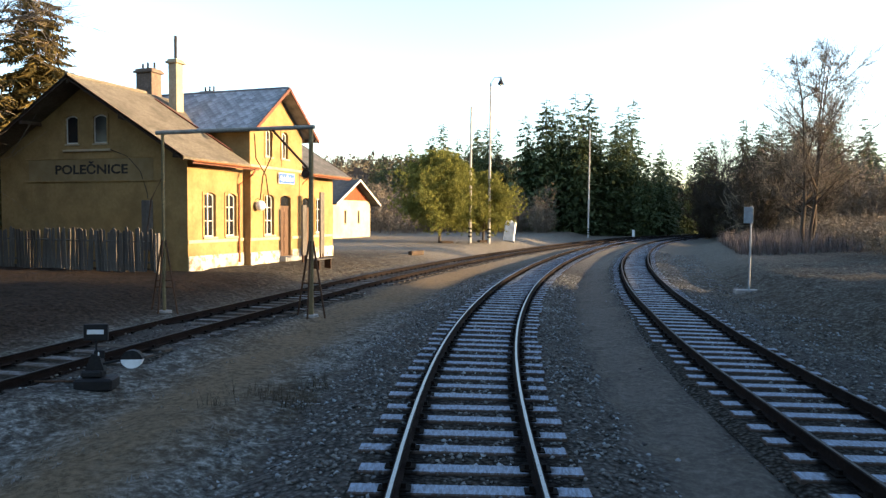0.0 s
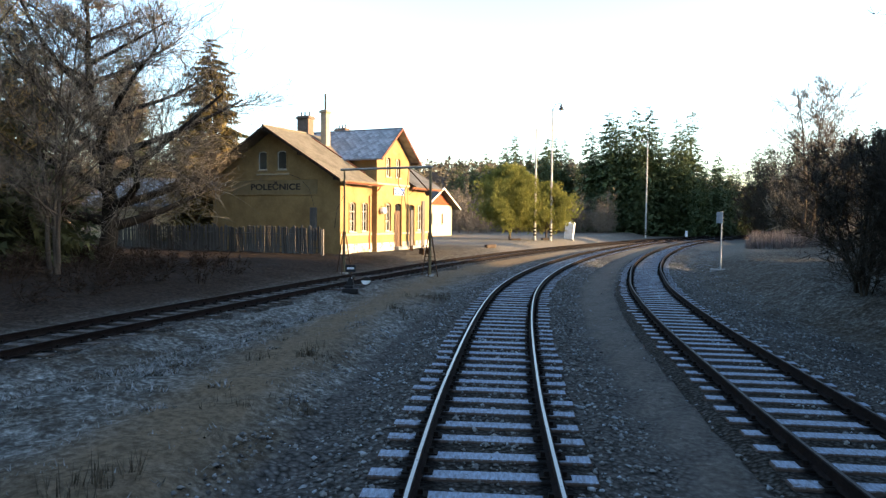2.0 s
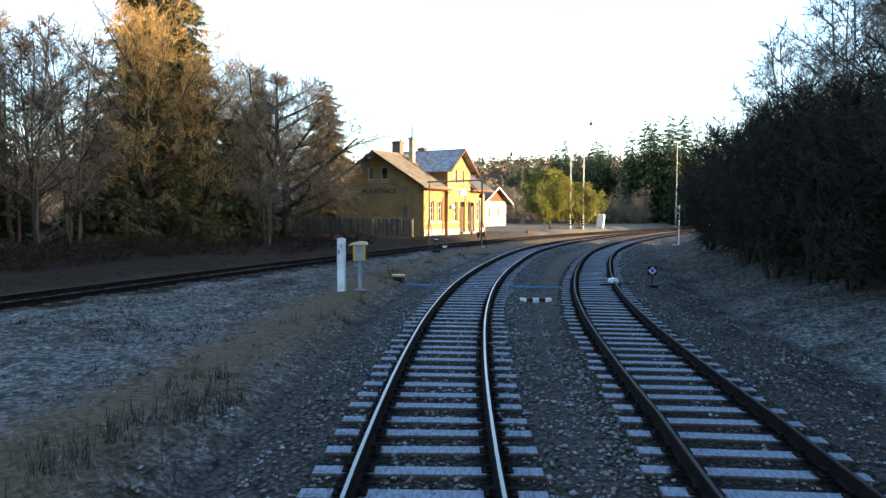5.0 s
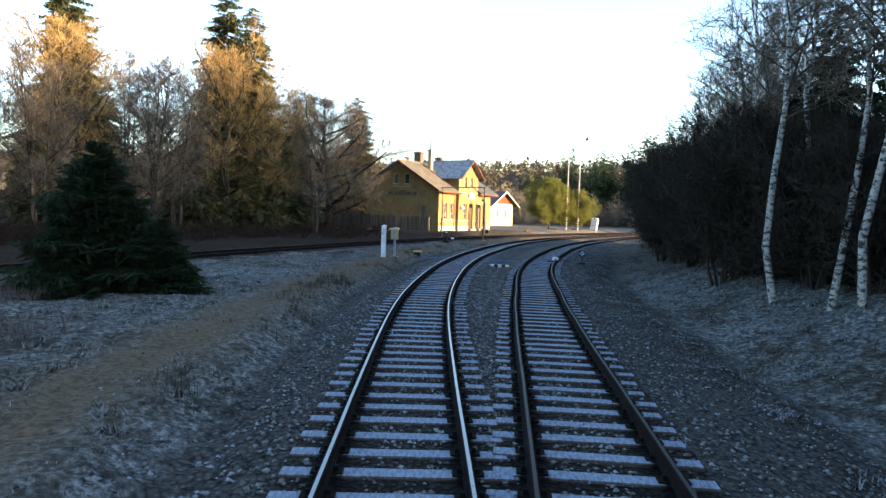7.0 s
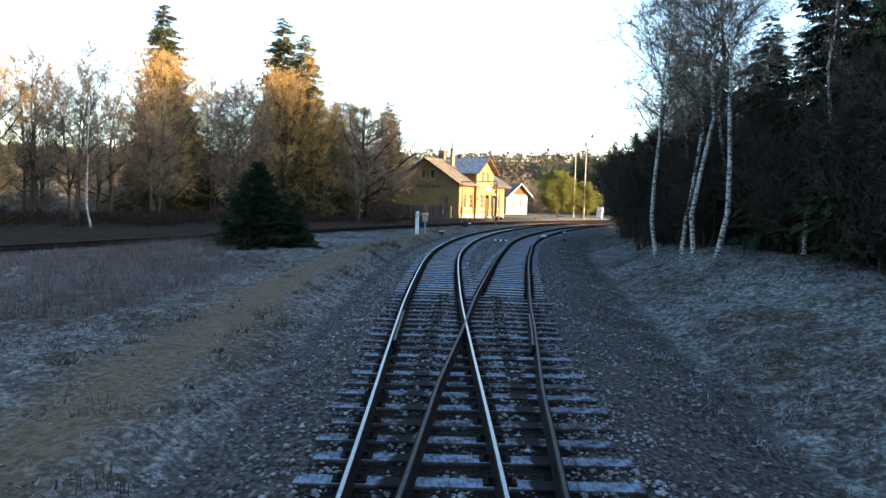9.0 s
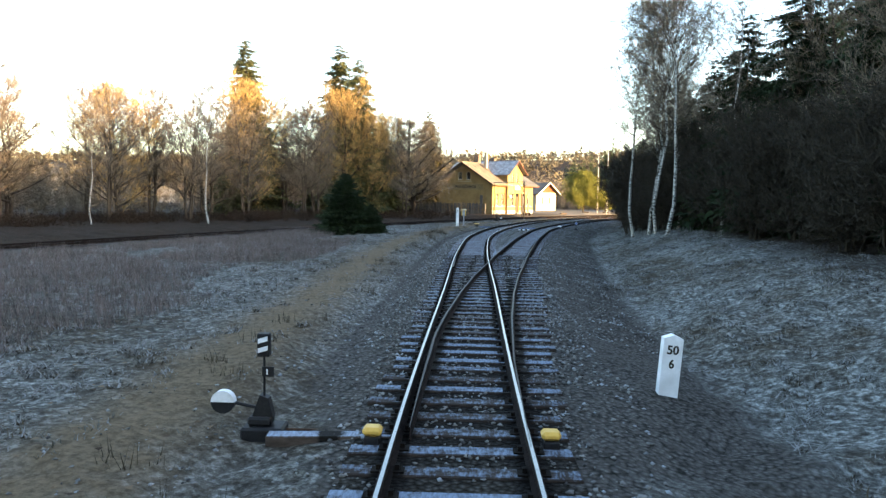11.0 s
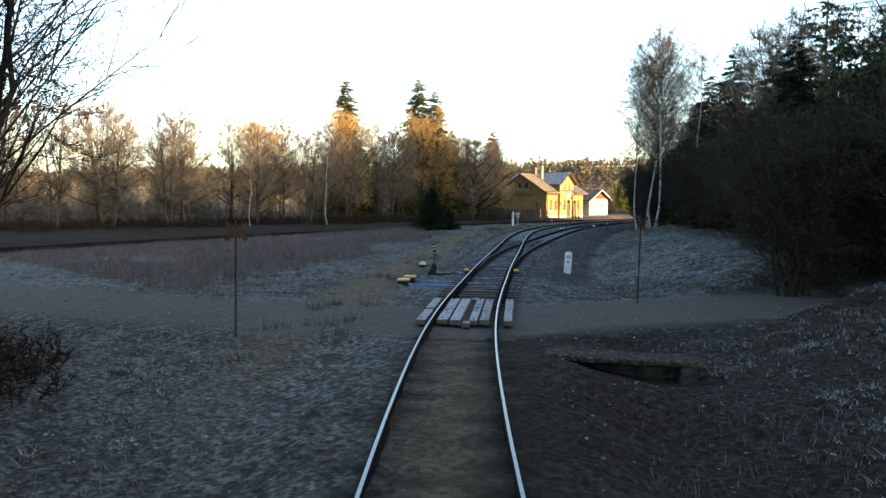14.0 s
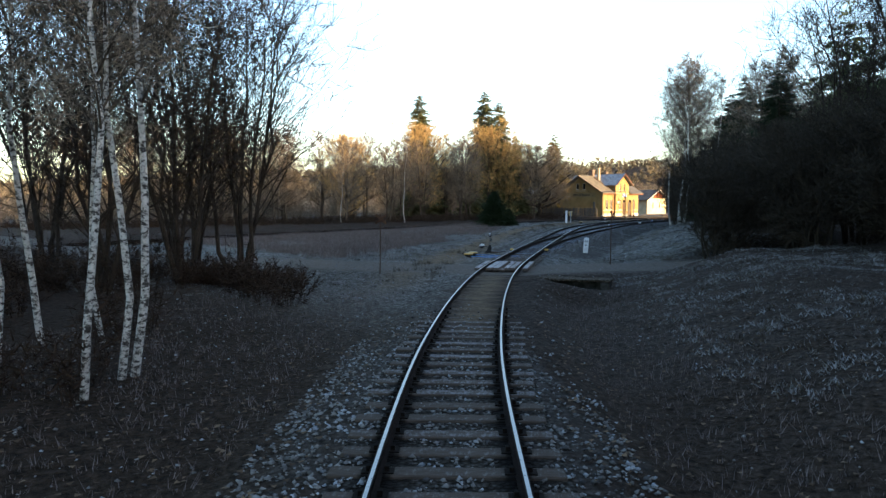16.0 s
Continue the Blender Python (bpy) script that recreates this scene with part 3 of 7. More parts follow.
def build_ground():
    xs, ys = axis_lines(-34, 72, 0.55, 1500), axis_lines(-104, 60, 0.55, 1500)
    gx, gy = np.meshgrid(xs, ys)
    p = np.stack([gx.ravel(), gy.ravel()], 1)
    z, dm, ds, dl, dr, dtrack = ground_height(p)
    co = np.c_[p, z]
    nx, ny = len(xs), len(ys)
    js = near(p, SIDING)[1]
    ds_off = (js == 0) | (js == len(SIDING) - 1)
    i = (np.arange(ny - 1)[:, None] * nx + np.arange(nx - 1)[None, :]).ravel()
    tris = np.r_[np.c_[i, i + 1, i + nx + 1], np.c_[i, i + nx + 1, i + nx]]
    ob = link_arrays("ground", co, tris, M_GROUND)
    ob.data.polygons.foreach_set("use_smooth", [True] * len(ob.data.polygons))
    ballast = smoothstep(2.9, 2.0, dtrack) * (0.35 + 0.65 * smoothstep(-86, -78, p[:, 1] * 1.0 - 0.0 * p[:, 0]) * np.where(np.abs(dr) < 9, 0.25, 1.0))
    ballast = np.maximum(ballast, 0.75 * smoothstep(5.2, 3.4, np.where(ds > 0, ds, 99)) * smoothstep(30, -5, p[:, 1]))
    ballast = np.maximum(ballast, 0.55 * smoothstep(1.9, 1.2, np.abs(dl)))
    earth = smoothstep(-68.5, -70.5, p[:, 1]) * smoothstep(-83, -78, p[:, 1]) * smoothstep(2.3, 1.7, np.abs(dm))
    ballast = ballast * (1 - earth) * (1 - 0.85 * smoothstep(-56, -62, p[:, 1]) * smoothstep(-86, -80, p[:, 1]) * smoothstep(1.2, 1.6, np.abs(dm)))
    trail = 1.3 * np.exp(-((dm + 4.1 + 0.4 * np.sin(p[:, 1] * 0.11)) / 0.8) ** 2)
    trail = np.maximum(trail, 0.9 * np.exp(-((ds + 2.6) / 0.7) ** 2) * (dm > 0) * (p[:, 1] > -10))
    trail = np.maximum(trail, 0.8 * smoothstep(0.9, 0.5, np.abs(dm)) * smoothstep(-68, -70, p[:, 1]) * smoothstep(-83, -78, p[:, 1]))
    trail = trail * np.where(np.abs(dm) < 1.5, 1.0, smoothstep(-80, -68, p[:, 1]))
    path = smoothstep(-1.35, -1.7, ds) * smoothstep(2.2, 2.6, dm) * smoothstep(-22, -14, p[:, 1]) * np.where(ds_off, 0, 1)
    ballast = ballast * (1 - 0.95 * path)
    trail = np.where(path > 0.3, 0.0, trail)
    road = smoothstep(2.3, 1.7, np.abs(dr))
    yard = smoothstep(-12, -15, p[:, 0]) * smoothstep(36, 46, p[:, 1]) * smoothstep(120, 80, p[:, 1])
    yard = np.maximum(yard, 0.6 * smoothstep(32, 48, p[:, 1]) * smoothstep(16, 9, np.abs(p[:, 0] + 8)))
    road = np.maximum(road, 0.95 * path)
    # leaf-strewn ground under trees and beyond the loop, painted dark for shade
    shaded_litter = smoothstep(-2.0, -4.0, dl) * smoothstep(27, 21, p[:, 1]) * 0.9
    shaded_litter = np.maximum(shaded_litter, smoothstep(-77, -84, p[:, 1]) * smoothstep(1.6, 2.6, np.abs(dm)) * np.where(dm < 0, 0.95, 0.6))
    shaded_litter = np.maximum(shaded_litter, smoothstep(-74, -82, p[:, 1]) * smoothstep(5.0, 8.0, -dm) * 0.8)
    shaded_litter = np.maximum(shaded_litter, smoothstep(8.5, 13, np.where(dm > 0, ds, -1)) * smoothstep(12, 0, p[:, 1]) * 0.9)
    shaded_litter = np.maximum(shaded_litter, smoothstep(60, 110, np.hypot(p[:, 0] - 10, p[:, 1])) * 0.7)
    oil = np.exp(-((np.abs(dm) - 0.7535) / 0.25) ** 2) + np.where(ds_off, 0, np.exp(-((np.abs(ds) - 0.7535) / 0.25) ** 2)) + 0.7 * np.exp(-((np.abs(dl) - 0.7535) / 0.22) ** 2)
    rime = np.ones(len(p)) * smoothstep(-85, -76, p[:, 1]) * (1 - 0.75 * smoothstep(-2.0, -3.0, dl)) * (1 - 0.65 * smoothstep(-14, 2, p[:, 1]) * (dm > 0)) * (1 - 0.6 * smoothstep(14, 22, p[:, 1])) * np.where(dm < 0, 0.82, 1.0)
    for name, val in (("oil", oil), ("ballast", ballast), ("trail", trail), ("road", road), ("yard", yard), ("shaded_litter", shaded_litter), ("rime", rime)):
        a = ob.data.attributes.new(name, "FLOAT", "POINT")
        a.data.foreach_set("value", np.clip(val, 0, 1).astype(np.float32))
    return tagged(ob, "frosted grass and trodden earth with gravel beside the rails", "ground", kind="structure")


ground = build_ground()


def gz(x, y):
    return float(ground_height(np.array([[x, y]], float), False)[0][0])


# ---- rails and sleepers ----
RAIL = [(-0.062, 0.0), (0.062, 0.0), (0.062, 0.012), (0.012, 0.03), (0.01, 0.12), (0.034, 0.132), (0.036, 0.163), (0.02, 0.172), (-0.02, 0.172), (-0.036, 0.163), (-0.034, 0.132), (-0.01, 0.12), (-0.012, 0.03), (-0.062, 0.012)]


def build_rail(line, off, parent, head, step=2, base=0.0, label="", taper=0):
    """A flat-bottomed rail along a line; taper: metres over which its first end thins to a blade."""
    pts = offset_line(line, off)[::step] if np.ndim(off) == 0 else offset_line(line, off)
    t = tangents(pts)
    n = np.stack([t[:, 1], -t[:, 0]], 1)
    verts, faces, k = [], [], len(RAIL)
    for i, (p, q) in enumerate(zip(pts, n)):
        w = 1.0 if not taper else min(1.0, 0.25 + 0.75 * i * 0.5 / taper)
        for u, h in RAIL:
            verts.append((p[0] + q[0] * u * w, p[1] + q[1] * u * w, base + h))
    for i in range(len(pts) - 1):
        for j in range(k):
            a, b = i * k + j, i * k + (j + 1) % k
            faces.append((a, b, b + k, a + k))
    faces += [tuple(range(k))[::-1], tuple(range(len(verts) - k, len(verts)))]
    ob = link_mesh("rail", verts, faces, [M_RAILSIDE, head], parent, label)
    top = [1 if (f < (len(pts) - 1) * k and f % k == 7) else 0 for f in range(len(faces))]
    ob.data.polygons.foreach_set("material_index", top)
    return ob


def sleeper_mesh(length, width=0.25, height=0.16):
    bm = bm_box(-length / 2, length / 2, -width / 2, width / 2, -height, 0, 0.014)
    me = bpy.data.meshes.new("sleeper")
    bm.to_mesh(me)
    bm.free()
    return me


def lay_sleepers(track, line, spacing, length, mat, first, count, rest_label, rng, jitter=0.015, base=0.0, skip=None, lengths=None):
    """The nearest ones as parts, the rest of the line joined into one mesh."""
    step = line[1] - line[0]
    s = np.arange(0.3, (len(line) - 1) * 0.5, spacing)
    t = tangents(line)
    cx, cy = np.interp(s, np.arange(len(line)) * 0.5, line[:, 0]), np.interp(s, np.arange(len(line)) * 0.5, line[:, 1])
    tx, ty = np.interp(s, np.arange(len(line)) * 0.5, t[:, 0]), np.interp(s, np.arange(len(line)) * 0.5, t[:, 1])
    mesh = {}
    verts, faces = [], []
    for i in range(len(s)):
        if skip is not None and skip(s[i]):
            continue
        ln, lat, mt = (length, 0.0, mat) if lengths is None else lengths(s[i])
        ang = math.atan2(-tx[i], ty[i]) + rng.gauss(0, 0.008)
        m = Matrix.Translation((cx[i] + ty[i] * lat, cy[i] - tx[i] * lat, base + rng.gauss(0, 0.004))) @ Matrix.Rotation(ang, 4, "Z") @ Matrix.Translation((rng.gauss(0, 0.03), rng.gauss(0, jitter), 0))
        if first <= s[i] < first + count * spacing:
            key = (round(ln, 2), mt.name)
            if key not in mesh:
                mesh[key] = sleeper_mesh(ln)
                mesh[key].materials.append(mt)
            ob = new("sleeper", mesh[key])
            ob.parent = track
            ob.matrix_world = m
        else:
            k = len(verts)
            for x in (-ln / 2, ln / 2):
                for y in (-0.125, 0.125):
                    for z in (-0.16, 0.0):
                        verts.append(m @ Vector((x, y, z)))
            faces += [tuple(k + q for q in f) for f in ((0, 1, 3, 2), (4, 6, 7, 5), (0, 4, 5, 1), (2, 3, 7, 6), (1, 5, 7, 3))]
    if verts:
        ob = link_mesh("far_sleepers", verts, faces, mat, track)
        tagged(ob, rest_label, kind="stuff")


def rail_plates(track, line, offs, s0, s1, spacing, base=0.0, bare=None):
    """Base plates and screws where the rails cross the sleepers, joined."""
    verts, faces = [], []
    s = np.arange(0.3, (len(line) - 1) * 0.5, spacing)
    t = tangents(line)
    grid = np.arange(len(line)) * 0.5
    for v in s[(s > s0) & (s < s1)]:
        if bare and bare[0] < v < bare[1]:
            continue
        c = np.array([np.interp(v, grid, line[:, 0]), np.interp(v, grid, line[:, 1])])
        d = np.array([np.interp(v, grid, t[:, 0]), np.interp(v, grid, t[:, 1])])
        n = np.array([d[1], -d[0]])
        for o in offs:
            for u0, u1, h in ((-0.17, 0.17, 0.018), (-0.12, -0.07, 0.07), (0.07, 0.12, 0.07)):
                k = len(verts)
                w = 0.075 if h < 0.05 else 0.03
                for uu in (u0, u1):
                    for vv in (-w, w):
                        for hh in (0.0, h):
                            q = c + n * (o + uu) + d * vv
                            verts.append((q[0], q[1], base + hh))
                faces += [tuple(k + q for q in f) for f in ((0, 1, 3, 2), (4, 6, 7, 5), (0, 4, 5, 1), (2, 3, 7, 6), (1, 5, 7, 3))]
    ob = link_mesh("rail_fastenings", verts, faces, M_GREASY, track)
    tagged(ob, "black greasy base plates and screws under the rails", kind="stuff")


G2 = 0.748
def s_of(x, y, line):
    return float(near(np.array([[x, y]]), line)[1][0]) * 0.5


def ballast_bed(track, line, a, b, black=None):
    """A ribbon of ballast under a track, from a to b metres along its line."""
    offs = np.array([-1.42, -1.25, -1.06, -0.95, -0.86, -0.75, -0.64, -0.55, -0.44, -0.2, 0.0, 0.2, 0.44, 0.55, 0.64, 0.75, 0.86, 0.95, 1.06, 1.25, 1.42])
    pts = line[int(a * 2):int(b * 2)]
    t = tangents(pts)
    n = np.stack([t[:, 1], -t[:, 0]], 1)
    p = (pts[:, None] + n[:, None] * offs[None, :, None]).reshape(-1, 2)
    z = np.tile(-0.036 - 0.07 * smoothstep(1.22, 1.42, np.abs(offs)), len(pts)) + 0.006 * bumps(p, 2.3, 5.0)
    dr = near(p, ROAD)[0]
    z -= 0.05 * smoothstep(3.6, 2.8, np.abs(dr))
    m, k = len(pts), len(offs)
    i = (np.arange(m - 1)[:, None] * k + np.arange(k - 1)[None, :]).ravel()
    tris = np.r_[np.c_[i, i + 1, i + k + 1], np.c_[i, i + k + 1, i + k]]
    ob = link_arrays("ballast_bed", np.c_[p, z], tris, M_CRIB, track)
    oil = np.tile(np.exp(-((np.abs(offs) - G2) / 0.24) ** 4), len(pts))
    if black:
        s = np.repeat(a + np.arange(m) * 0.5, k)
        oil = np.maximum(oil, 0.75 * smoothstep(black[0], black[0] + 2, s) * smoothstep(black[1] + 2, black[1], s) * np.tile(np.abs(offs) < 1.2, len(pts)))
    at = ob.data.attributes.new("oil", "FLOAT", "POINT")
    at.data.foreach_set("value", np.clip(oil, 0, 1).astype(np.float32))
    return ob


def build_tracks():
    rng = random.Random(3)
    S_TOE, S_FROG = TOE * 0.5, TOE * 0.5 + 20.7
    main = thing("railway_track", "curved single track with polished rails on frosted timber sleepers", "railway track", kind="structure")
    build_rail(MAIN, -G2, main, M_RAILHEAD)
    build_rail(MAIN, G2, main, M_RAILHEAD)
    s_cross = s_of(39.9, -69.6, MAIN)

    def kind(s):
        if S_TOE - 2.0 < s < S_FROG + 6:
            w = float(np.interp(s - S_TOE, [0, 20.7, 27], [0.0, 1.5, 2.1]))
            return (round((2.5 + w) * 4) / 4, w / 2, M_SLEEPER_DARK)
        if s < s_cross - 6:
            return (2.5, 0.0, M_SLEEPER_OLD)
        return (2.5, 0.0, M_SLEEPER if s > S_FROG else M_SLEEPER_OLD)
    lay_sleepers(main, MAIN, 0.61, 2.5, M_SLEEPER, s_of(64, -93, MAIN), 300, "frosted sleepers farther along the track", rng, skip=lambda s: abs(s - s_cross) < 2.0, lengths=kind)
    rail_plates(main, MAIN, (-G2, G2), 15, 200, 0.61, bare=(s_cross - 11, s_cross + 3))
    ballast_bed(main, MAIN, 2, s_of(-8.8, 60, MAIN), (S_TOE - 1, S_FROG + 6))

    sid = thing("railway_track", "siding with rusty rails on frosted sleepers", "railway track", kind="structure")
    full = np.arange(len(SIDING))
    build_rail(SIDING, G2, sid, M_RAILDULL, taper=4)
    build_rail(SIDING[1:], -G2 + np.maximum(0.0, 0.15 - DIVERGE[1:]), sid, M_RAILDULL, taper=4)
    lay_sleepers(sid, SIDING, 0.61, 2.4, M_SLEEPER, 26, 165, "frosted sleepers farther along the siding", rng, skip=lambda s: s < 26.5)
    rail_plates(sid, SIDING, (-G2, G2), 26, 120, 0.61)
    ballast_bed(sid, SIDING, 12, 125, (11, 27))
    # check rails and wing rails of the crossing
    for line, off, a, b in ((MAIN, -G2 + 0.075, S_FROG - 1.5, S_FROG + 2.0), (SIDING, G2 - 0.075, 19.2, 22.7)):
        i0, i1 = int(a * 2), int(b * 2) + 1
        build_rail(line[i0:i1], off, sid, M_RAILDULL, step=1)

    loop = thing("railway_track", "dark overgrown loop track with rusty rails", "railway track", kind="structure")
    build_rail(LOOP, -G2, loop, M_RAILDULL)
    build_rail(LOOP, G2, loop, M_RAILDULL)
    lay_sleepers(loop, LOOP, 0.63, 2.4, M_SLEEPER_OLD, s_of(-11.5, 2, LOOP), 110, "old sleepers farther along the loop", rng, skip=lambda s: False)
    rail_plates(loop, LOOP, (-G2, G2), 40, 190, 0.63)
    ballast_bed(loop, LOOP, 30, 140)


build_tracks()

# ---- station house ----
WX, EX = -31.55, -20.86          # back and front wall
YS, YN = 23.42, 36.0             # gable walls
FX = -20.5                       # face of the middle bay
FY0, FY1 = 27.3, 31.95           # sides of the middle bay
RIDGE_X, RIDGE_Z, EAVE_Z, WALL_Z = -26.2, 8.66, 5.1, 5.08
SLOPE = (RIDGE_Z - EAVE_Z) / (RIDGE_X - (-20.17)) * -1
CROSS_Y, CROSS_Z, CROSS_EAVE = 29.62, 9.05, 6.74
BASE_Z = 0.36


def arch_outline(w, h, rise, n=6):
    """A window's outline: flat sill, sides, segmental head; origin at the sill's middle."""
    pts = [(-w / 2, 0), (w / 2, 0), (w / 2, h - rise)]
    for k in range(1, n):
        a = k / n
        pts.append((w / 2 - w * a, h - rise + rise * 4 * a * (1 - a)))
    pts.append((-w / 2, h - rise))
    return pts


def cut_wall(name, axis, at, thick, u0, u1, outline, holes, mat, parent):
    """A wall plate with real openings: its outline and holes in the (u, z) plane, cut with a boolean on build."""
    bm = bm_prism(outline, axis, at - thick, at)
    ob = part(name, bm, mat, parent)
    if holes:
        cb = bmesh.new()
        for h in holes:
            bm_prism(h, axis, at - thick - 0.1, at + 0.1, cb)
        cutter_me = bpy.data.meshes.new("cut")
        cb.to_mesh(cutter_me)
        cb.free()
        cutter = new("cut", cutter_me)
        mod = ob.modifiers.new("openings", "BOOLEAN")
        mod.operation, mod.solver, mod.object = "DIFFERENCE", "EXACT", cutter
        dg = bpy.context.evaluated_depsgraph_get()
        dg.update()
        me = bpy.data.meshes.new_from_object(ob.evaluated_get(dg))
        ob.modifiers.clear()
        ob.data = me
        bpy.data.objects.remove(cutter)
    return ob


def window(parent, axis, at, c, sill, w, h, rise=0.12, bars=(1, 2), inset=0.1, frame_mat=None, surround=True, out=1):
    """A casement window set into a wall: surround, frame, mullions, panes, sill."""
    frame_mat = frame_mat or M_WHITEPAINT
    win = new("window")
    win.parent = parent
    def shift(poly):
        return [(c + u, sill + v) for u, v in poly]
    a = at - inset
    outer, inner = arch_outline(w, h, rise), arch_outline(w - 0.12, h - 0.12, rise * 0.9)
    inner = [(u, v + 0.06) for u, v in inner]
    bm = bmesh.new()
    o, i = shift(outer), shift(inner)
    n = len(o)
    for d0, d1 in ((a - 0.06, a),):
        def at3(p, t):
            return (t, p[0], p[1]) if axis == "x" else (p[0], t, p[1])
        vo0, vi0 = [bm.verts.new(at3(p, d0)) for p in o], [bm.verts.new(at3(p, d0)) for p in i]
        vo1, vi1 = [bm.verts.new(at3(p, d1)) for p in o], [bm.verts.new(at3(p, d1)) for p in i]
        for k in range(n):
            j = (k + 1) % n
            for q in ((vo0[k], vo0[j], vi0[j], vi0[k]), (vo1[k], vi1[k], vi1[j], vo1[j]), (vo0[k], vo1[k], vo1[j], vo0[j]), (vi0[k], vi0[j], vi1[j], vi1[k])):
                bm.faces.new(q)
    bmesh.ops.recalc_face_normals(bm, faces=bm.faces[:])
    part("window_frame", bm, frame_mat, win)
    part("pane", bm_prism(shift(inner), axis, a - 0.045, a - 0.03), M_GLASS, win)
    def bar(u0, u1, v0, v1):
        if axis == "x":
            return bm_box(a - 0.028, a - 0.002, c + u0, c + u1, sill + v0, sill + v1)
        return bm_box(c + u0, c + u1, a - 0.028, a - 0.002, sill + v0, sill + v1)
    for k in range(bars[0]):
        u = -w / 2 + w * (k + 1) / (bars[0] + 1)
        part("mullion", bar(u - 0.03, u + 0.03, 0.05, h - 0.06), frame_mat, win)
    for k in range(bars[1]):
        v = h * (0.36, 0.68, 0.85)[k] if bars[1] > 1 else h * 0.62
        part("glazing_bar", bar(-w / 2 + 0.05, w / 2 - 0.05, v - 0.022, v + 0.022), frame_mat, win)
    if axis == "x":
        part("window_sill", bm_box(at - 0.08, at + 0.09, c - w / 2 - 0.1, c + w / 2 + 0.1, sill - 0.09, sill - 0.004, 0.012), M_PLASTER_PALE, win)
    else:
        part("window_sill", bm_box(c - w / 2 - 0.06, c + w / 2 + 0.06, at - 0.05, at + 0.06, sill - 0.08, sill - 0.004, 0.012), M_PLASTER_PALE, win)
    if surround:
        oo = arch_outline(w + 0.22, h + 0.13, rise)
        ii = arch_outline(w + 0.01, h, rise)
        bm = bmesh.new()
        s = out
        O, I = shift(oo)[2:], shift(ii)[2:]
        O, I = [(c + w / 2 + 0.11, sill)] + O + [(c - w / 2 - 0.11, sill)], [(c + w / 2 + 0.005, sill)] + I + [(c - w / 2 - 0.005, sill)]
        for t0, t1 in ((at + 0.002 * s, at + 0.035 * s),):
            vo0, vi0 = [bm.verts.new(at3(p, t0)) for p in O], [bm.verts.new(at3(p, t0)) for p in I]
            vo1, vi1 = [bm.verts.new(at3(p, t1)) for p in O], [bm.verts.new(at3(p, t1)) for p in I]
            for k in range(len(O) - 1):
                j = k + 1
                for q in ((vo1[k], vi1[k], vi1[j], vo1[j]), (vo0[k], vo1[k], vo1[j], vo0[j]), (vi0[k], vi0[j], vi1[j], vi1[k])):
                    bm.faces.new(q)
        bmesh.ops.recalc_face_normals(bm, faces=bm.faces[:])
        part("window_surround", bm, M_PLASTER, win)
    return win


def house_door(parent, at, c, foot, w, h, rise=0.12):
    d = new("door")
    d.parent = parent
    a = at - 0.14
    leaf_h = h - 0.62
    for s in (-1, 1):
        part("door_leaf", bm_box(a - 0.05, a, c + (s - 1) * w / 4 + 0.01 + (0.0), c + (s + 1) * w / 4 - 0.01, foot, foot + leaf_h, 0.008), M_DOOR, d)
        for z0, z1 in ((0.15, 0.8), (0.95, leaf_h - 0.15)):
            part("door_panel", bm_box(a - 0.002, a + 0.018, c + s * w / 4 - w / 6.5, c + s * w / 4 + w / 6.5, foot + z0, foot + z1, 0.012), M_DOOR, d)
    part("door_frame", bm_box(a - 0.06, a + 0.03, c - w / 2, c + w / 2, foot + leaf_h + 0.004, foot + leaf_h + 0.09), M_DOOR, d)
    top = [(c + u, foot + leaf_h + 0.1 + v) for u, v in arch_outline(w, 0.52, rise)]
    part("transom_pane", bm_prism(top, "x", a - 0.03, a - 0.015), M_GLASS, d)
    part("door_handle", bm_tube([(a + 0.02, c + 0.06, foot + 1.02), (a + 0.06, c + 0.06, foot + 1.02), (a + 0.06, c + 0.17, foot + 1.02)], 0.01, 6), M_STEEL_DARK, d)
    part("door_step", bm_box(at - 0.05, at + 0.42, c - w / 2 - 0.15, c + w / 2 + 0.15, foot - 0.26, foot - 0.004, 0.02), M_CONCRETE, d)
    return d


def roof_slab(name, parent, corners, thick, mat, label=""):
    """A sloping slab: its four upper corners, thickness downwards."""
    c = [Vector(p) for p in corners]
    low = [p - Vector((0, 0, thick)) for p in c]
    return link_mesh(name, c + low, [(0, 1, 2, 3), (7, 6, 5, 4), (0, 4, 5, 1), (1, 5, 6, 2), (2, 6, 7, 3), (3, 7, 4, 0)], mat, parent, label)


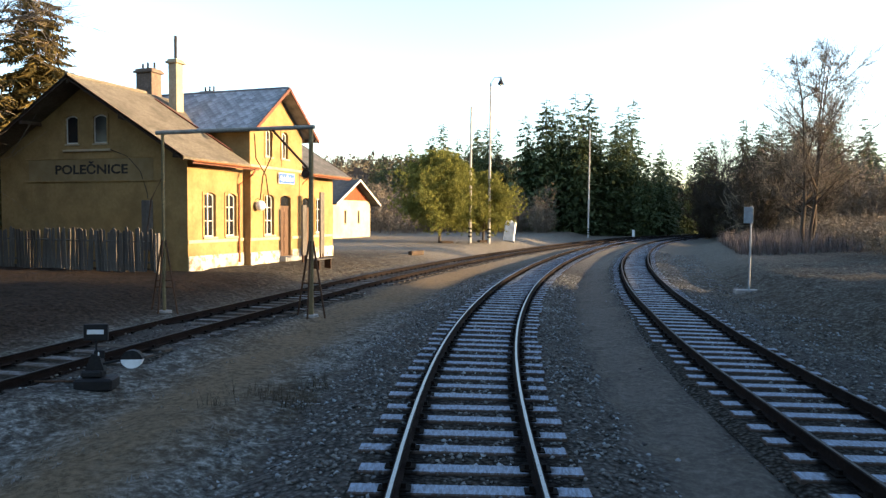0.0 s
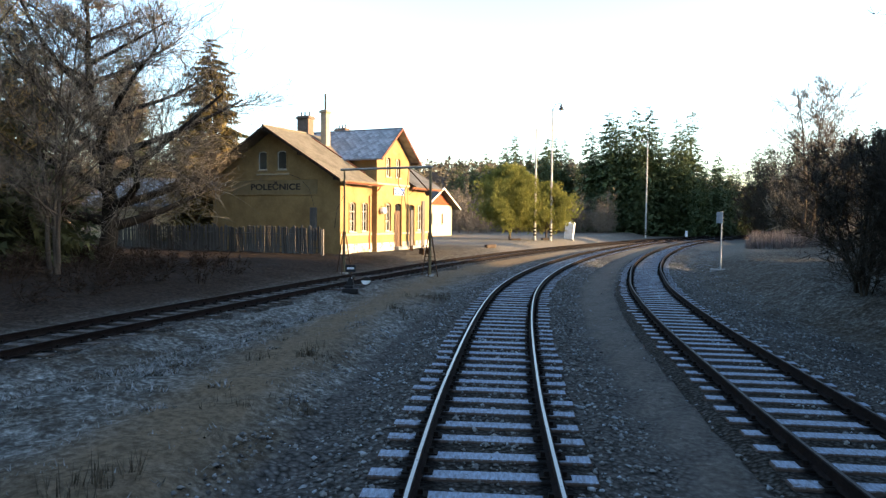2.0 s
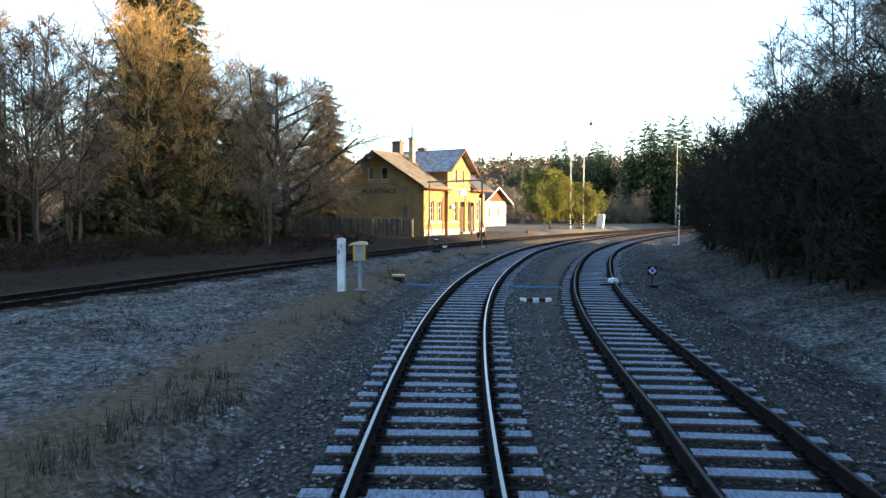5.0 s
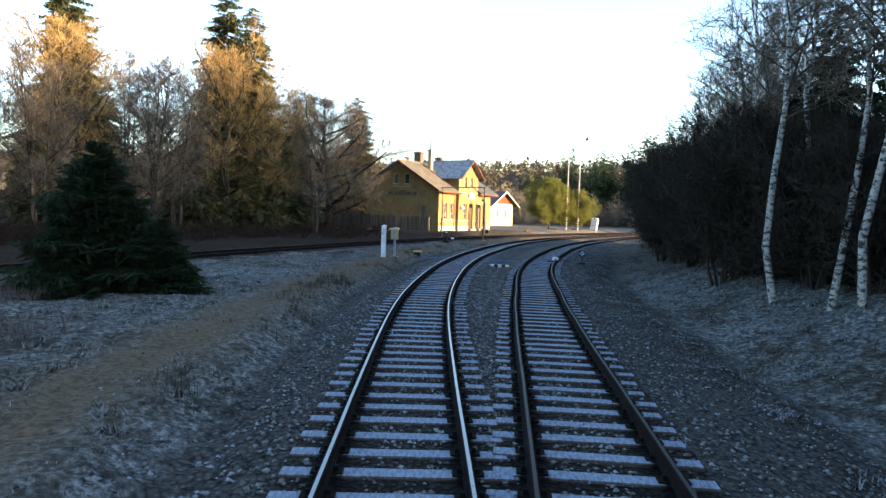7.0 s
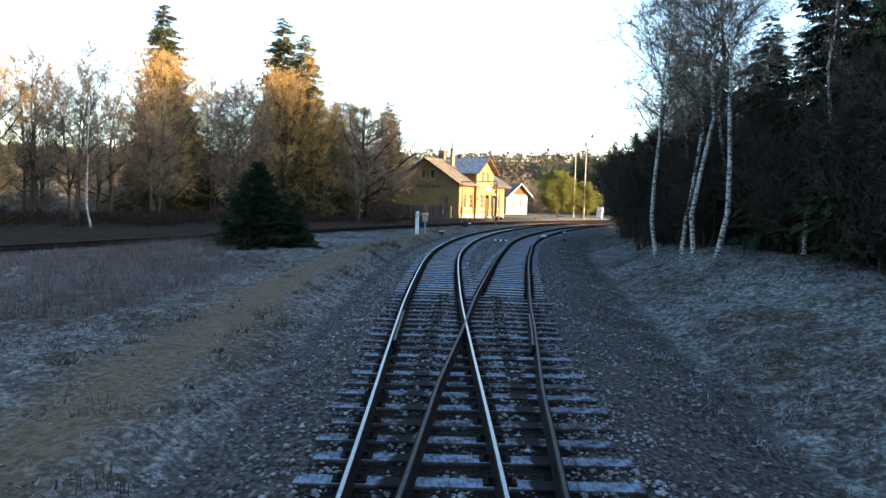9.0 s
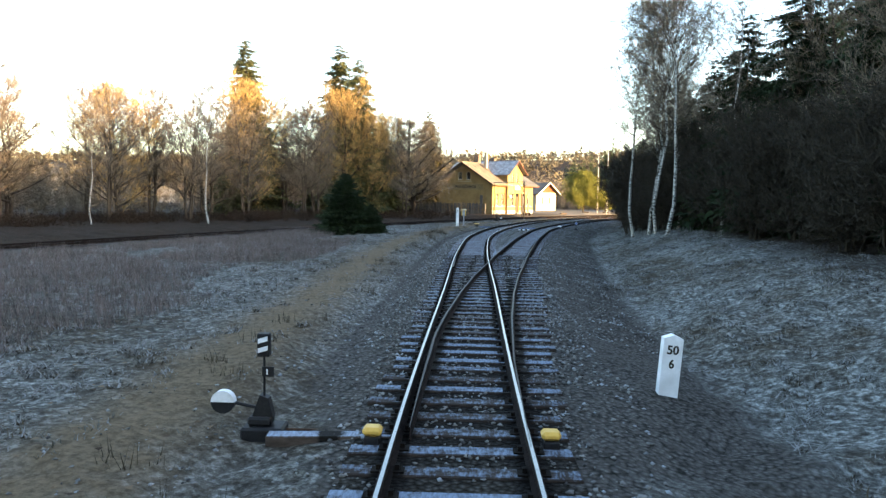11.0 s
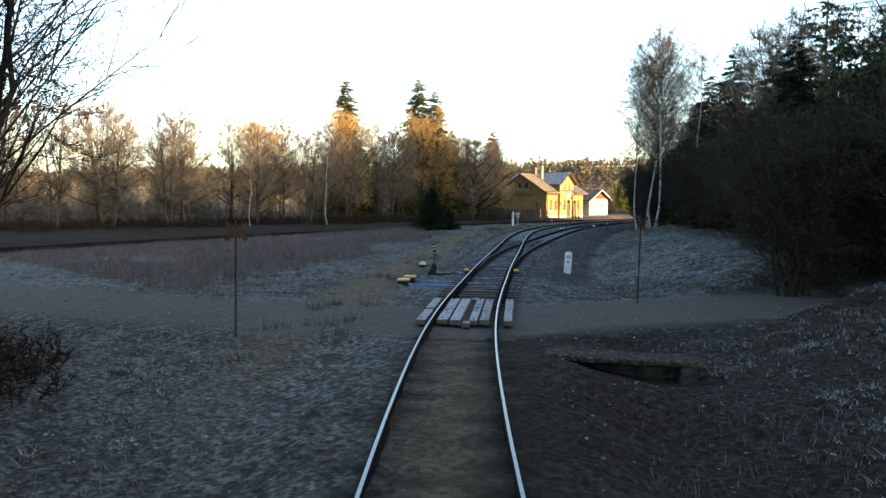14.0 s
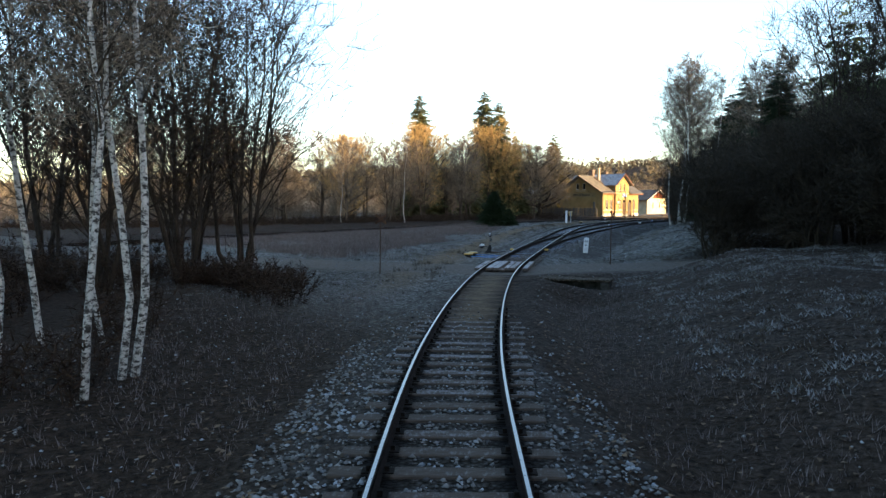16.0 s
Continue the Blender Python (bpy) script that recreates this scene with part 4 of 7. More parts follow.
def tiles_on(parent, p0, pu, pv, nu, nv, mat, name, diamond=False, skip=None, lift=0.012, seed=1):
    """Shingles over a slope from p0 along pu (eave) and pv (up): objects on one mesh, slightly uneven, each lapping the one below."""
    rng = random.Random(seed)
    p0, pu, pv = Vector(p0), Vector(pu), Vector(pv)
    eu, ev = pu / nu, pv / nv
    n = pu.cross(pv).normalized()
    if n.z < 0:
        n = -n
    lu, lv = eu.length, ev.length
    if diamond:
        outline = [(-lu * 0.5, 0), (0, -lv * 1.0), (lu * 0.5, 0), (0, lv * 1.0)]
    else:
        outline = [(-lu * 0.49, -lv * 0.56), (lu * 0.49, -lv * 0.56), (lu * 0.49, lv * 0.5), (-lu * 0.49, lv * 0.5)]
    vs = [(u, v, (0.014 if v < 0 or (diamond and v == 0) else 0.004)) for u, v in outline] + [(u, v, -0.006) for u, v in outline]
    me = bpy.data.meshes.new(name)
    me.from_pydata(vs, [], [(0, 1, 2, 3), (0, 4, 5, 1), (1, 5, 6, 2), (2, 6, 7, 3), (3, 7, 4, 0)])
    me.materials.append(mat)
    basis = Matrix((eu.normalized(), ev.normalized(), n)).transposed().to_4x4()
    for j in range(nv):
        for i in range(nu):
            off = 0.5 if j % 2 else 0.0
            u, v = i + 0.5 + off * (1 if diamond else 0), j + 0.5
            if u > nu:
                continue
            if skip and skip(u / nu, v / nv):
                continue
            pos = p0 + eu * u + ev * v + n * (lift + rng.uniform(0, 0.004))
            ob = new(name, me)
            ob.parent = parent
            ob.matrix_world = Matrix.Translation(pos) @ basis @ Matrix.Rotation(rng.gauss(0, 0.012), 4, "Z")


def rect(u0, u1, z0, z1):
    return [(u0, z0), (u1, z0), (u1, z1), (u0, z1)]


def hole(c, sill, w, h, rise=0.12):
    return [(c + u, sill + v) for u, v in arch_outline(w, h, rise)]


house = thing("station_house", "ochre plastered railway station with brown roof and slate cross gable", "station building")
WIN_WING = [(24.83, 1.78, 0.76, 1.95), (26.33, 1.78, 0.76, 1.95)]
WIN_NORTH = [(34.4, 1.78, 0.8, 1.95)]
DOOR_NORTH = (33.05, 0.62, 0.95, 3.1)
DOOR_BAY = (30.35, 0.66, 0.98, 3.1)
WIN_BAY = [(28.85, 1.78, 0.78, 1.98)]
WIN_BAY_UP = [(28.82, 5.62, 0.55, 1.35), (30.25, 5.62, 0.55, 1.35)]
WIN_GABLE = [(-27.12, 5.86, 0.72, 1.25), (-25.5, 5.86, 0.76, 1.25)]


def roof_at(x):
    return RIDGE_Z - abs(x - RIDGE_X) * SLOPE - 0.12


def build_house():
    # walls
    gable = [(WX, BASE_Z), (EX, BASE_Z), (EX, roof_at(EX) - 0.02), (RIDGE_X, roof_at(RIDGE_X) - 0.02), (WX, roof_at(WX) - 0.02)]
    south = cut_wall("wall", "y", YS + 0.3, 0.3, 0, 0, gable, [hole(c, s, w, h, 0.1) for c, s, w, h in WIN_GABLE], M_PLASTER, house)
    north = cut_wall("wall", "y", YN, 0.3, 0, 0, gable, [], M_PLASTER, house)
    cut_wall("wall", "x", EX, 0.3, 0, 0, rect(YS + 0.303, FY0 - 0.003, BASE_Z, roof_at(EX) - 0.03), [hole(*q) for q in WIN_WING], M_PLASTER, house)
    cut_wall("wall", "x", EX, 0.3, 0, 0, rect(FY1 + 0.003, YN - 0.303, BASE_Z, roof_at(EX) - 0.03), [hole(*q) for q in WIN_NORTH] + [hole(*DOOR_NORTH)], M_PLASTER, house)
    cut_wall("wall", "x", WX + 0.3, 0.3, 0, 0, rect(YS + 0.303, YN - 0.303, BASE_Z, roof_at(WX) - 0.03), [], M_PLASTER, house)
    bay = [(FY0, BASE_Z), (FY1, BASE_Z), (FY1, CROSS_EAVE + 0.18), (CROSS_Y, CROSS_Z - 0.22), (FY0, CROSS_EAVE + 0.18)]
    cut_wall("wall", "x", FX, 0.32, 0, 0, bay, [hole(*q) for q in WIN_BAY + WIN_BAY_UP] + [hole(*DOOR_BAY)], M_PLASTER, house)
    for y0 in (FY0, FY1 - 0.3):
        part("wall", bm_box(-32.0, FX - 0.323, y0, y0 + 0.3, BASE_Z, CROSS_EAVE + 0.15), M_PLASTER, house)
    part("wall", bm_prism([(FY0 + 0.303, 5.0), (FY1 - 0.303, 5.0), (FY1 - 0.303, CROSS_EAVE + 0.1), (CROSS_Y, CROSS_Z - 0.3), (FY0 + 0.303, CROSS_EAVE + 0.1)], "x", -32.0, -31.7), M_PLASTER, house)
    part("floor_inside", bm_box(WX + 0.31, EX - 0.31, YS + 0.31, YN - 0.31, 0.3, 0.5), M_WOODDARK, house)
    # plinths, bands
    for y0, y1, x in ((YS + 0.006, FY0 - 0.05, EX), (FY0 - 0.02, 29.8, FX), (30.9, FY1 + 0.03, FX), (FY1 + 0.04, 32.5, EX), (33.6, YN, EX)):
        part("plinth", bm_box(x + 0.002, x + 0.06, y0, y1, BASE_Z - 0.1, 0.98, 0.012), M_PLINTH, house, "peeling white painted plinth")
        part("string_course", bm_box(x + 0.002, x + 0.055, y0, y1, 1.52, 1.66, 0.012), M_PLASTER_PALE, house, "pale band below the windows")
    part("cornice", bm_box(FX + 0.002, FX + 0.07, FY0 + 0.003, FY1 - 0.003, 5.0, 5.14, 0.015), M_PLASTER_PALE, house)
    part("corner_strip", bm_box(FX + 0.002, FX + 0.03, FY0 + 0.004, FY0 + 0.3, 1.7, 4.95, 0.006), M_PLASTER, house)
    part("corner_strip", bm_box(FX + 0.002, FX + 0.03, FY1 - 0.3, FY1 - 0.004, 1.7, 4.95, 0.006), M_PLASTER, house)
    for c in (28.82, 30.25):
        part("apron_panel", bm_box(FX + 0.002, FX + 0.025, c - 0.3, c + 0.3, 5.2, 5.52, 0.008), M_PLASTER, house)
    # windows and doors
    for c, s, w, h in WIN_WING + WIN_NORTH:
        window(house, "x", EX, c, s, w, h)
    for c, s, w, h in WIN_BAY:
        window(house, "x", FX, c, s, w, h)
    for c, s, w, h in WIN_BAY_UP:
        window(house, "x", FX, c, s, w, h, bars=(1, 1))
    for c, s, w, h in WIN_GABLE:
        window(house, "y", YS, c, s, w, h, 0.1, bars=(1, 1), inset=-0.1, out=-1)
    part("gable_sill", bm_box(-27.62, -24.88, YS - 0.09, YS - 0.002, 5.5, 5.6, 0.012), M_PLASTER_PALE, house)
    house_door(house, EX, *DOOR_NORTH)
    house_door(house, FX, *DOOR_BAY)
    # main roof, in two halves with eaves over the walls; the bay's own roof lies across them
    y0, y1 = YS - 1.1, YN + 1.0
    ex = -20.15
    wx = RIDGE_X * 2 - ex
    ez = RIDGE_Z - (ex - RIDGE_X) * SLOPE
    roof = new("roof")
    roof.parent = house
    tagged(roof, "brown weathered roof covering with frosted edges")
    for a, b, cover in ((y0, FY0 - 0.42, M_ROOF_OLD), (FY1 + 0.42, y1, M_SLATE_DARK)):
        roof_slab("roof_slope", roof, [(ex, a, ez), (ex, b, ez), (RIDGE_X, b, RIDGE_Z), (RIDGE_X, a, RIDGE_Z)], 0.1, cover)
    roof_slab("roof_slope", roof, [(RIDGE_X, FY0 - 0.41, RIDGE_Z), (RIDGE_X, FY1 + 0.41, RIDGE_Z), (-21.9, FY1 + 0.41, RIDGE_Z - 4.3 * SLOPE), (-21.9, FY0 - 0.41, RIDGE_Z - 4.3 * SLOPE)][::-1], 0.1, M_ROOF_OLD)
    roof_slab("roof_slope", roof, [(wx, y1, ez), (wx, y0, ez), (RIDGE_X, y0, RIDGE_Z), (RIDGE_X, y1, RIDGE_Z)], 0.1, M_ROOF_OLD)
    for a, b in ((y0, FY0 - 0.4), (FY1 + 0.4, y1)):
        part("ridge_cap", bm_tube([(RIDGE_X, a, RIDGE_Z + 0.02), (RIDGE_X, b, RIDGE_Z + 0.02)], 0.09, 8), M_ROOF_OLD, roof)
    # verge boards and rafters under the overhang of the gable
    for x, z in ((ex, ez), (wx, ez)):
        for k, yy in enumerate((y0, y1 - 0.05)):
            v = [(x, z - 0.16), (RIDGE_X, RIDGE_Z - 0.16), (RIDGE_X, RIDGE_Z + 0.03), (x, z + 0.03)]
            part("verge_board", bm_prism(v, "y", yy, yy + 0.05), M_WOODDARK, roof)
    for k in range(5):
        x = wx + 0.5 + k * (ex - wx - 1.0) / 4
        z = RIDGE_Z - abs(x - RIDGE_X) * SLOPE - 0.24
        part("purlin", bm_box(x - 0.07, x + 0.07, y0 + 0.06, YS - 0.01, z - 0.09, z + 0.07, 0.01), M_WOODDARK, roof)
    # cross roof
    cx0, cx1 = -19.8, -32.6
    cy0, cy1 = 26.75, 32.49
    cross = new("cross_roof")
    cross.parent = house
    tagged(cross, "grey frosted slate roof over the middle bay")
    roof_slab("roof_slope", cross, [(cx1, cy0, CROSS_EAVE), (cx0, cy0, CROSS_EAVE), (cx0, CROSS_Y, CROSS_Z), (cx1, CROSS_Y, CROSS_Z)], 0.1, M_SLATE)
    roof_slab("roof_slope", cross, [(cx0, cy1, CROSS_EAVE), (cx1, cy1, CROSS_EAVE), (cx1, CROSS_Y, CROSS_Z), (cx0, CROSS_Y, CROSS_Z)], 0.1, M_SLATE)
    part("ridge_cap", bm_tube([(cx0 - 0.02, CROSS_Y, CROSS_Z + 0.015), (cx1, CROSS_Y, CROSS_Z + 0.015)], 0.07, 8), M_SLATE, cross)
    for y in (cy0, cy1):
        v = [(y, CROSS_EAVE - 0.14), (CROSS_Y, CROSS_Z - 0.14), (CROSS_Y, CROSS_Z + 0.04), (y, CROSS_EAVE + 0.04)]
        part("verge_board", bm_prism(v, "x", cx0, cx0 + 0.05), M_REDTRIM, cross, "red painted verge board")
    for y in (cy0 + 0.25, CROSS_Y - 0.1, cy1 - 0.25):
        z = CROSS_Z - abs(y - CROSS_Y) * (CROSS_Z - CROSS_EAVE) / (CROSS_Y - cy0) - 0.2
        part("purlin", bm_box(FX + 0.01, cx0 - 0.02, y - 0.06, y + 0.06, z - 0.08, z + 0.06, 0.01), M_WOODDARK, cross)
    tiles_on(cross, (-26.4, cy0, CROSS_EAVE), (6.58, 0, 0), (0, CROSS_Y - cy0, CROSS_Z - CROSS_EAVE), 15, 17, M_SLATE, "slate", True, lambda u, v: u < 0.03 or u > 0.98 or (u * 6.58 < 2.2 * (1 - v) and False))
    # flashing in the valley
    for y in (cy0 + 0.03,):
        a0 = Vector((-21.9, FY0 - 0.4, RIDGE_Z - 4.3 * SLOPE + 0.06))
        part("flashing", bm_tube([(-21.2, FY0 - 0.43, roof_at(-21.2) + 0.16), (-25.6, FY0 - 0.43, roof_at(-25.6) + 0.16)], 0.045, 5), M_REDTRIM, roof)
    # gutters and downpipes
    for a, b in ((y0 + 0.6, FY0 + 0.25), (FY1 - 0.2, y1 - 0.2)):
        bm = bmesh.new()
        ring = [(ex + 0.06 + 0.075 * math.cos(q), ez - 0.1 + 0.075 * math.sin(q)) for q in np.linspace(math.pi, 2 * math.pi, 8)]
        inn = [(ex + 0.06 + 0.062 * math.cos(q), ez - 0.1 + 0.062 * math.sin(q)) for q in np.linspace(2 * math.pi, math.pi, 8)]
        part("gutter", bm_prism(ring + inn, "y", a, b), M_COPPER, house, "rusty half-round gutter")
        part("fascia", bm_box(ex - 0.04, ex - 0.005, a, b, ez - 0.24, ez - 0.11), M_REDTRIM, house)
    pz = ez - 0.16
    part("downpipe", bm_tube([(ex + 0.06, FY0 - 0.05, pz), (ex + 0.02, FY0 - 0.3, pz - 0.3), (EX + 0.1, FY0 - 0.45, pz - 0.75), (EX + 0.09, FY0 - 0.45, 0.55)], 0.055, 8), M_COPPER, house, "rusty downpipe")
    part("downpipe", bm_tube([(ex + 0.06, FY1 + 0.3, pz), (EX + 0.1, FY1 + 0.25, pz - 0.6), (EX + 0.09, FY1 + 0.25, 0.6)], 0.055, 8), M_COPPER, house, "rusty downpipe")
    # chimneys
    def chimney(x, y, w, d, z0, z1, mat, pots):
        ch = new("chimney")
        ch.parent = house
        part("shaft", bm_box(x - w / 2, x + w / 2, y - d / 2, y + d / 2, z0, z1 - 0.22, 0.02), mat, ch)
        part("cap", bm_box(x - w / 2 - 0.1, x + w / 2 + 0.1, y - d / 2 - 0.1, y + d / 2 + 0.1, z1 - 0.216, z1 - 0.1, 0.02), mat, ch)
        part("cap", bm_box(x - w / 2 - 0.03, x + w / 2 + 0.03, y - d / 2 - 0.03, y + d / 2 + 0.03, z1 - 0.096, z1, 0.02), mat, ch)
        for px, py, h, r in pots:
            part("flue", bm_tube([(x + px, y + py, z1 - 0.02), (x + px, y + py, z1 + h)], r, 8), M_STEEL_DARK, ch)
        return ch
    chimney(-27.1, 28.1, 1.0, 0.7, 7.6, 10.1, M_BRICKCH, [(-0.36, 0, 0.32, 0.05), (-0.05, 0, 0.36, 0.05), (0.32, 0.05, 0.34, 0.05)])
    chimney(-24.98, 27.6, 0.5, 0.5, 7.2, 10.35, M_CHIMPALE, [(0, 0, 1.15, 0.075)])
    chimney(-26.9, 32.6, 0.9, 0.6, 7.8, 9.75, M_BRICKCH, [(-0.3, 0, 0.28, 0.05), (0.0, 0, 0.3, 0.05), (0.28, 0, 0.3, 0.05)])
    # pale name panel on the gable, with its letters
    part("name_panel", bm_box(-29.75, -22.62, YS - 0.02, YS - 0.003, 4.22, 5.16), M_BANDPAINT, house, "faded pale strip painted on the gable")
    part("moulding", bm_box(-29.9, -22.5, YS - 0.05, YS - 0.001, 5.165, 5.22, 0.01), M_PLASTER, house)
    part("moulding", bm_box(-29.9, -22.5, YS - 0.05, YS - 0.001, 4.15, 4.215, 0.01), M_PLASTER, house)
    lettering("POLEČNICE", Matrix.Translation((-26.07, YS - 0.022, 4.52)) @ Matrix.Rotation(radians(90), 4, "X"), 0.56, 4.15, M_LETTER, house, "lettering", "black painted station name")
    # corner cables and a lamp on the bay
    part("cable", bm_tube([(-24.9, YS - 0.03, 5.55), (-24.0, YS - 0.03, 5.25), (-23.3, YS - 0.03, 4.6), (-22.95, YS - 0.03, 3.7), (-22.9, YS - 0.03, 3.4)], 0.015, 5), M_STEEL_DARK, house)
    part("meter_box", bm_box(-23.1, -22.65, YS - 0.22, YS - 0.004, 1.2, 3.35, 0.02), M_FENCE, house, "tall weathered cable housing on the gable")
    lamp = new("wall_lamp")
    lamp.parent = house
    part("arm", bm_tube([(FX + 0.0, 27.75, 3.5), (FX + 0.15, 27.75, 3.55), (FX + 0.2, 27.75, 3.46)], 0.015, 6), M_STEEL_DARK, lamp)
    bm = bmesh.new()
    bmesh.ops.create_uvsphere(bm, u_segments=14, v_segments=10, radius=0.24)
    bmesh.ops.transform(bm, matrix=Matrix.Translation((FX + 0.26, 27.75, 3.2)), verts=bm.verts[:])
    part("globe", bm, M_WHITE, lamp, "white globe")


def lettering(text, m, size, width, mat, parent, name, label=""):
    """Words in the built-in font, turned into a thin mesh of the given width."""
    cu = bpy.data.curves.new(name, "FONT")
    cu.body, cu.size, cu.align_x, cu.extrude = text, size, "CENTER", 0.004
    cu.offset = 0.026 * size
    tmp = new(name, cu)
    dg = bpy.context.evaluated_depsgraph_get()
    dg.update()
    me = bpy.data.meshes.new_from_object(tmp.evaluated_get(dg))
    bpy.data.objects.remove(tmp)
    xs = [v.co.x for v in me.vertices]
    k = width / (max(xs) - min(xs))
    me.transform(Matrix.Diagonal((k, 1, 1, 1)))
    me.materials.clear()
    me.materials.append(mat)
    ob = new(name, me)
    ob.parent = parent
    ob.matrix_parent_inverse.identity()
    ob.matrix_basis = m
    if label:
        tagged(ob, label)
    return ob


build_house()

# blue name board on two brackets above the entrance
board = thing("name_board", "blue enamel station name board on the facade", "sign")
part("panel", bm_box(FX + 0.1, FX + 0.13, 29.6, 31.0, 4.38, 4.86, 0.006), M_BLUE, board)
part("rim", bm_box(FX + 0.09, FX + 0.099, 29.57, 31.03, 4.35, 4.89), M_WHITE, board)
part("bracket", bm_tube([(FX, 29.75, 4.4), (FX + 0.1, 29.75, 4.5)], 0.015, 6), M_STEEL_DARK, board)
part("bracket", bm_tube([(FX, 30.85, 4.4), (FX + 0.1, 30.85, 4.5)], 0.015, 6), M_STEEL_DARK, board)
lettering("Polečnice", Matrix.Translation((FX + 0.136, 30.3, 4.5)) @ Matrix.Rotation(radians(90), 4, "Z") @ Matrix.Rotation(radians(90), 4, "X"), 0.34, 1.2, M_WHITE, board, "lettering", "white station name")


def build_shed():
    shed = thing("goods_shed", "cream rendered shed with red boarded gable", "shed")
    x1, x0, y0, y1 = -34.5, -41.5, 61.2, 69.9
    yc, z0, ze, zr = 65.55, 0.2, 4.35, 6.55
    g = [(y0, z0), (y1, z0), (y1, ze), (y0, ze)]
    holes = [hole(63.9, 1.9, 0.45, 1.4, 0.06), hole(67.0, 1.9, 0.45, 1.4, 0.06)]
    cut_wall("wall", "x", x1, 0.3, 0, 0, g, holes, M_WHITEWALL, shed)
    for q in (63.9, 67.0):
        window(shed, "x", x1, q, 1.9, 0.45, 1.4, 0.06, bars=(0, 1), frame_mat=M_DOOR, surround=False)
    part("gable_boarding", bm_prism([(y0 + 0.05, ze + 0.004), (y1 - 0.05, ze + 0.004), (yc, zr - 0.08)], "x", x1 - 0.1, x1 - 0.02), M_REDBOARD, shed)
    for k in range(24):
        y = y0 + 0.3 + k * (y1 - y0 - 0.6) / 23
        h = (zr - ze - 0.3) * (1 - abs(y - yc) / (yc - y0)) 
        if h > 0.15:
            part("board", bm_box(x1 - 0.018, x1 + 0.008, y - 0.15, y + 0.15, ze + 0.01, ze + h, 0.006), M_REDBOARD, shed)
    part("wall", bm_box(x0, x1 - 0.31, y0, y0 + 0.3, z0, ze), M_WHITEWALL, shed)
    part("wall", bm_box(x0, x1 - 0.31, y1 - 0.3, y1, z0, ze), M_WHITEWALL, shed)
    part("wall", bm_box(x0, x0 + 0.3, y0 + 0.31, y1 - 0.31, z0, ze), M_WHITEWALL, shed)
    roof_slab("roof_slope", shed, [(x0 - 0.3, y0 - 0.9, ze - 0.42), (x1 + 0.9, y0 - 0.9, ze - 0.42), (x1 + 0.9, yc, zr), (x0 - 0.3, yc, zr)], 0.12, M_SLATE_DARK)
    roof_slab("roof_slope", shed, [(x1 + 0.9, y1 + 0.9, ze - 0.42), (x0 - 0.3, y1 + 0.9, ze - 0.42), (x0 - 0.3, yc, zr), (x1 + 0.9, yc, zr)], 0.12, M_SLATE_DARK)
    for y in (y0 - 0.9, y1 + 0.9):
        v = [(y, ze - 0.62), (yc, zr - 0.2), (yc, zr + 0.04), (y, ze - 0.38)]
        part("verge_board", bm_prism(v, "x", x1 + 0.9, x1 + 0.96), M_WHITEPAINT, shed, "pale verge board")


build_shed()

# ---- trees ----
def unit(v):
    return v / (np.linalg.norm(v) + 1e-9)


class Mesh:
    """Gathers points and triangles."""
    def __init__(self):
        self.v, self.t, self.n = [], [], 0

    def add(self, pts, tris):
        self.v.append(np.asarray(pts, float))
        self.t.append(np.asarray(tris, int) + self.n)
        self.n += len(pts)

    def arrays(self):
        return np.vstack(self.v), np.vstack(self.t)


def limb(mesh, pts, radii, sides):
    pts = np.asarray(pts, float)
    rings = []
    for i in range(len(pts)):
        d = unit(pts[min(i + 1, len(pts) - 1)] - pts[max(i - 1, 0)])
        a = unit(np.cross(d, (0, 0, 1) if abs(d[2]) < 0.9 else (1, 0, 0)))
        b = np.cross(d, a)
        q = 2 * np.pi * np.arange(sides) / sides
        rings.append(pts[i] + radii[i] * (np.cos(q)[:, None] * a + np.sin(q)[:, None] * b))
    tris = []
    for i in range(len(pts) - 1):
        for k in range(sides):
            a, b = i * sides + k, i * sides + (k + 1) % sides
            tris += [(a, b, b + sides), (a, b + sides, a + sides)]
    mesh.add(np.vstack(rings), tris)


def slivers(mesh, base, mid, tip, r0, r1, rng):
    """Twigs in bulk: three-sided slivers from base over mid to a point."""
    n = len(base)
    d = tip - base
    d /= np.linalg.norm(d, axis=1)[:, None] + 1e-9
    a = np.cross(d, rng.normal(size=(n, 3)))
    a /= np.linalg.norm(a, axis=1)[:, None] + 1e-9
    b = np.cross(d, a)
    ring = [a, -0.5 * a + 0.866 * b, -0.5 * a - 0.866 * b]
    v = np.stack([base + r0[:, None] * q for q in ring] + [mid + r1[:, None] * q for q in ring] + [tip], 1)
    tri = np.array([(0, 1, 4), (0, 4, 3), (1, 2, 5), (1, 5, 4), (2, 0, 3), (2, 3, 5), (3, 4, 6), (4, 5, 6), (5, 3, 6)])
    mesh.add(v.reshape(-1, 3), (tri[None] + (np.arange(n) * 7)[:, None, None]).reshape(-1, 3))


def unit_rows(v):
    return v / (np.linalg.norm(v, axis=1)[:, None] + 1e-9)


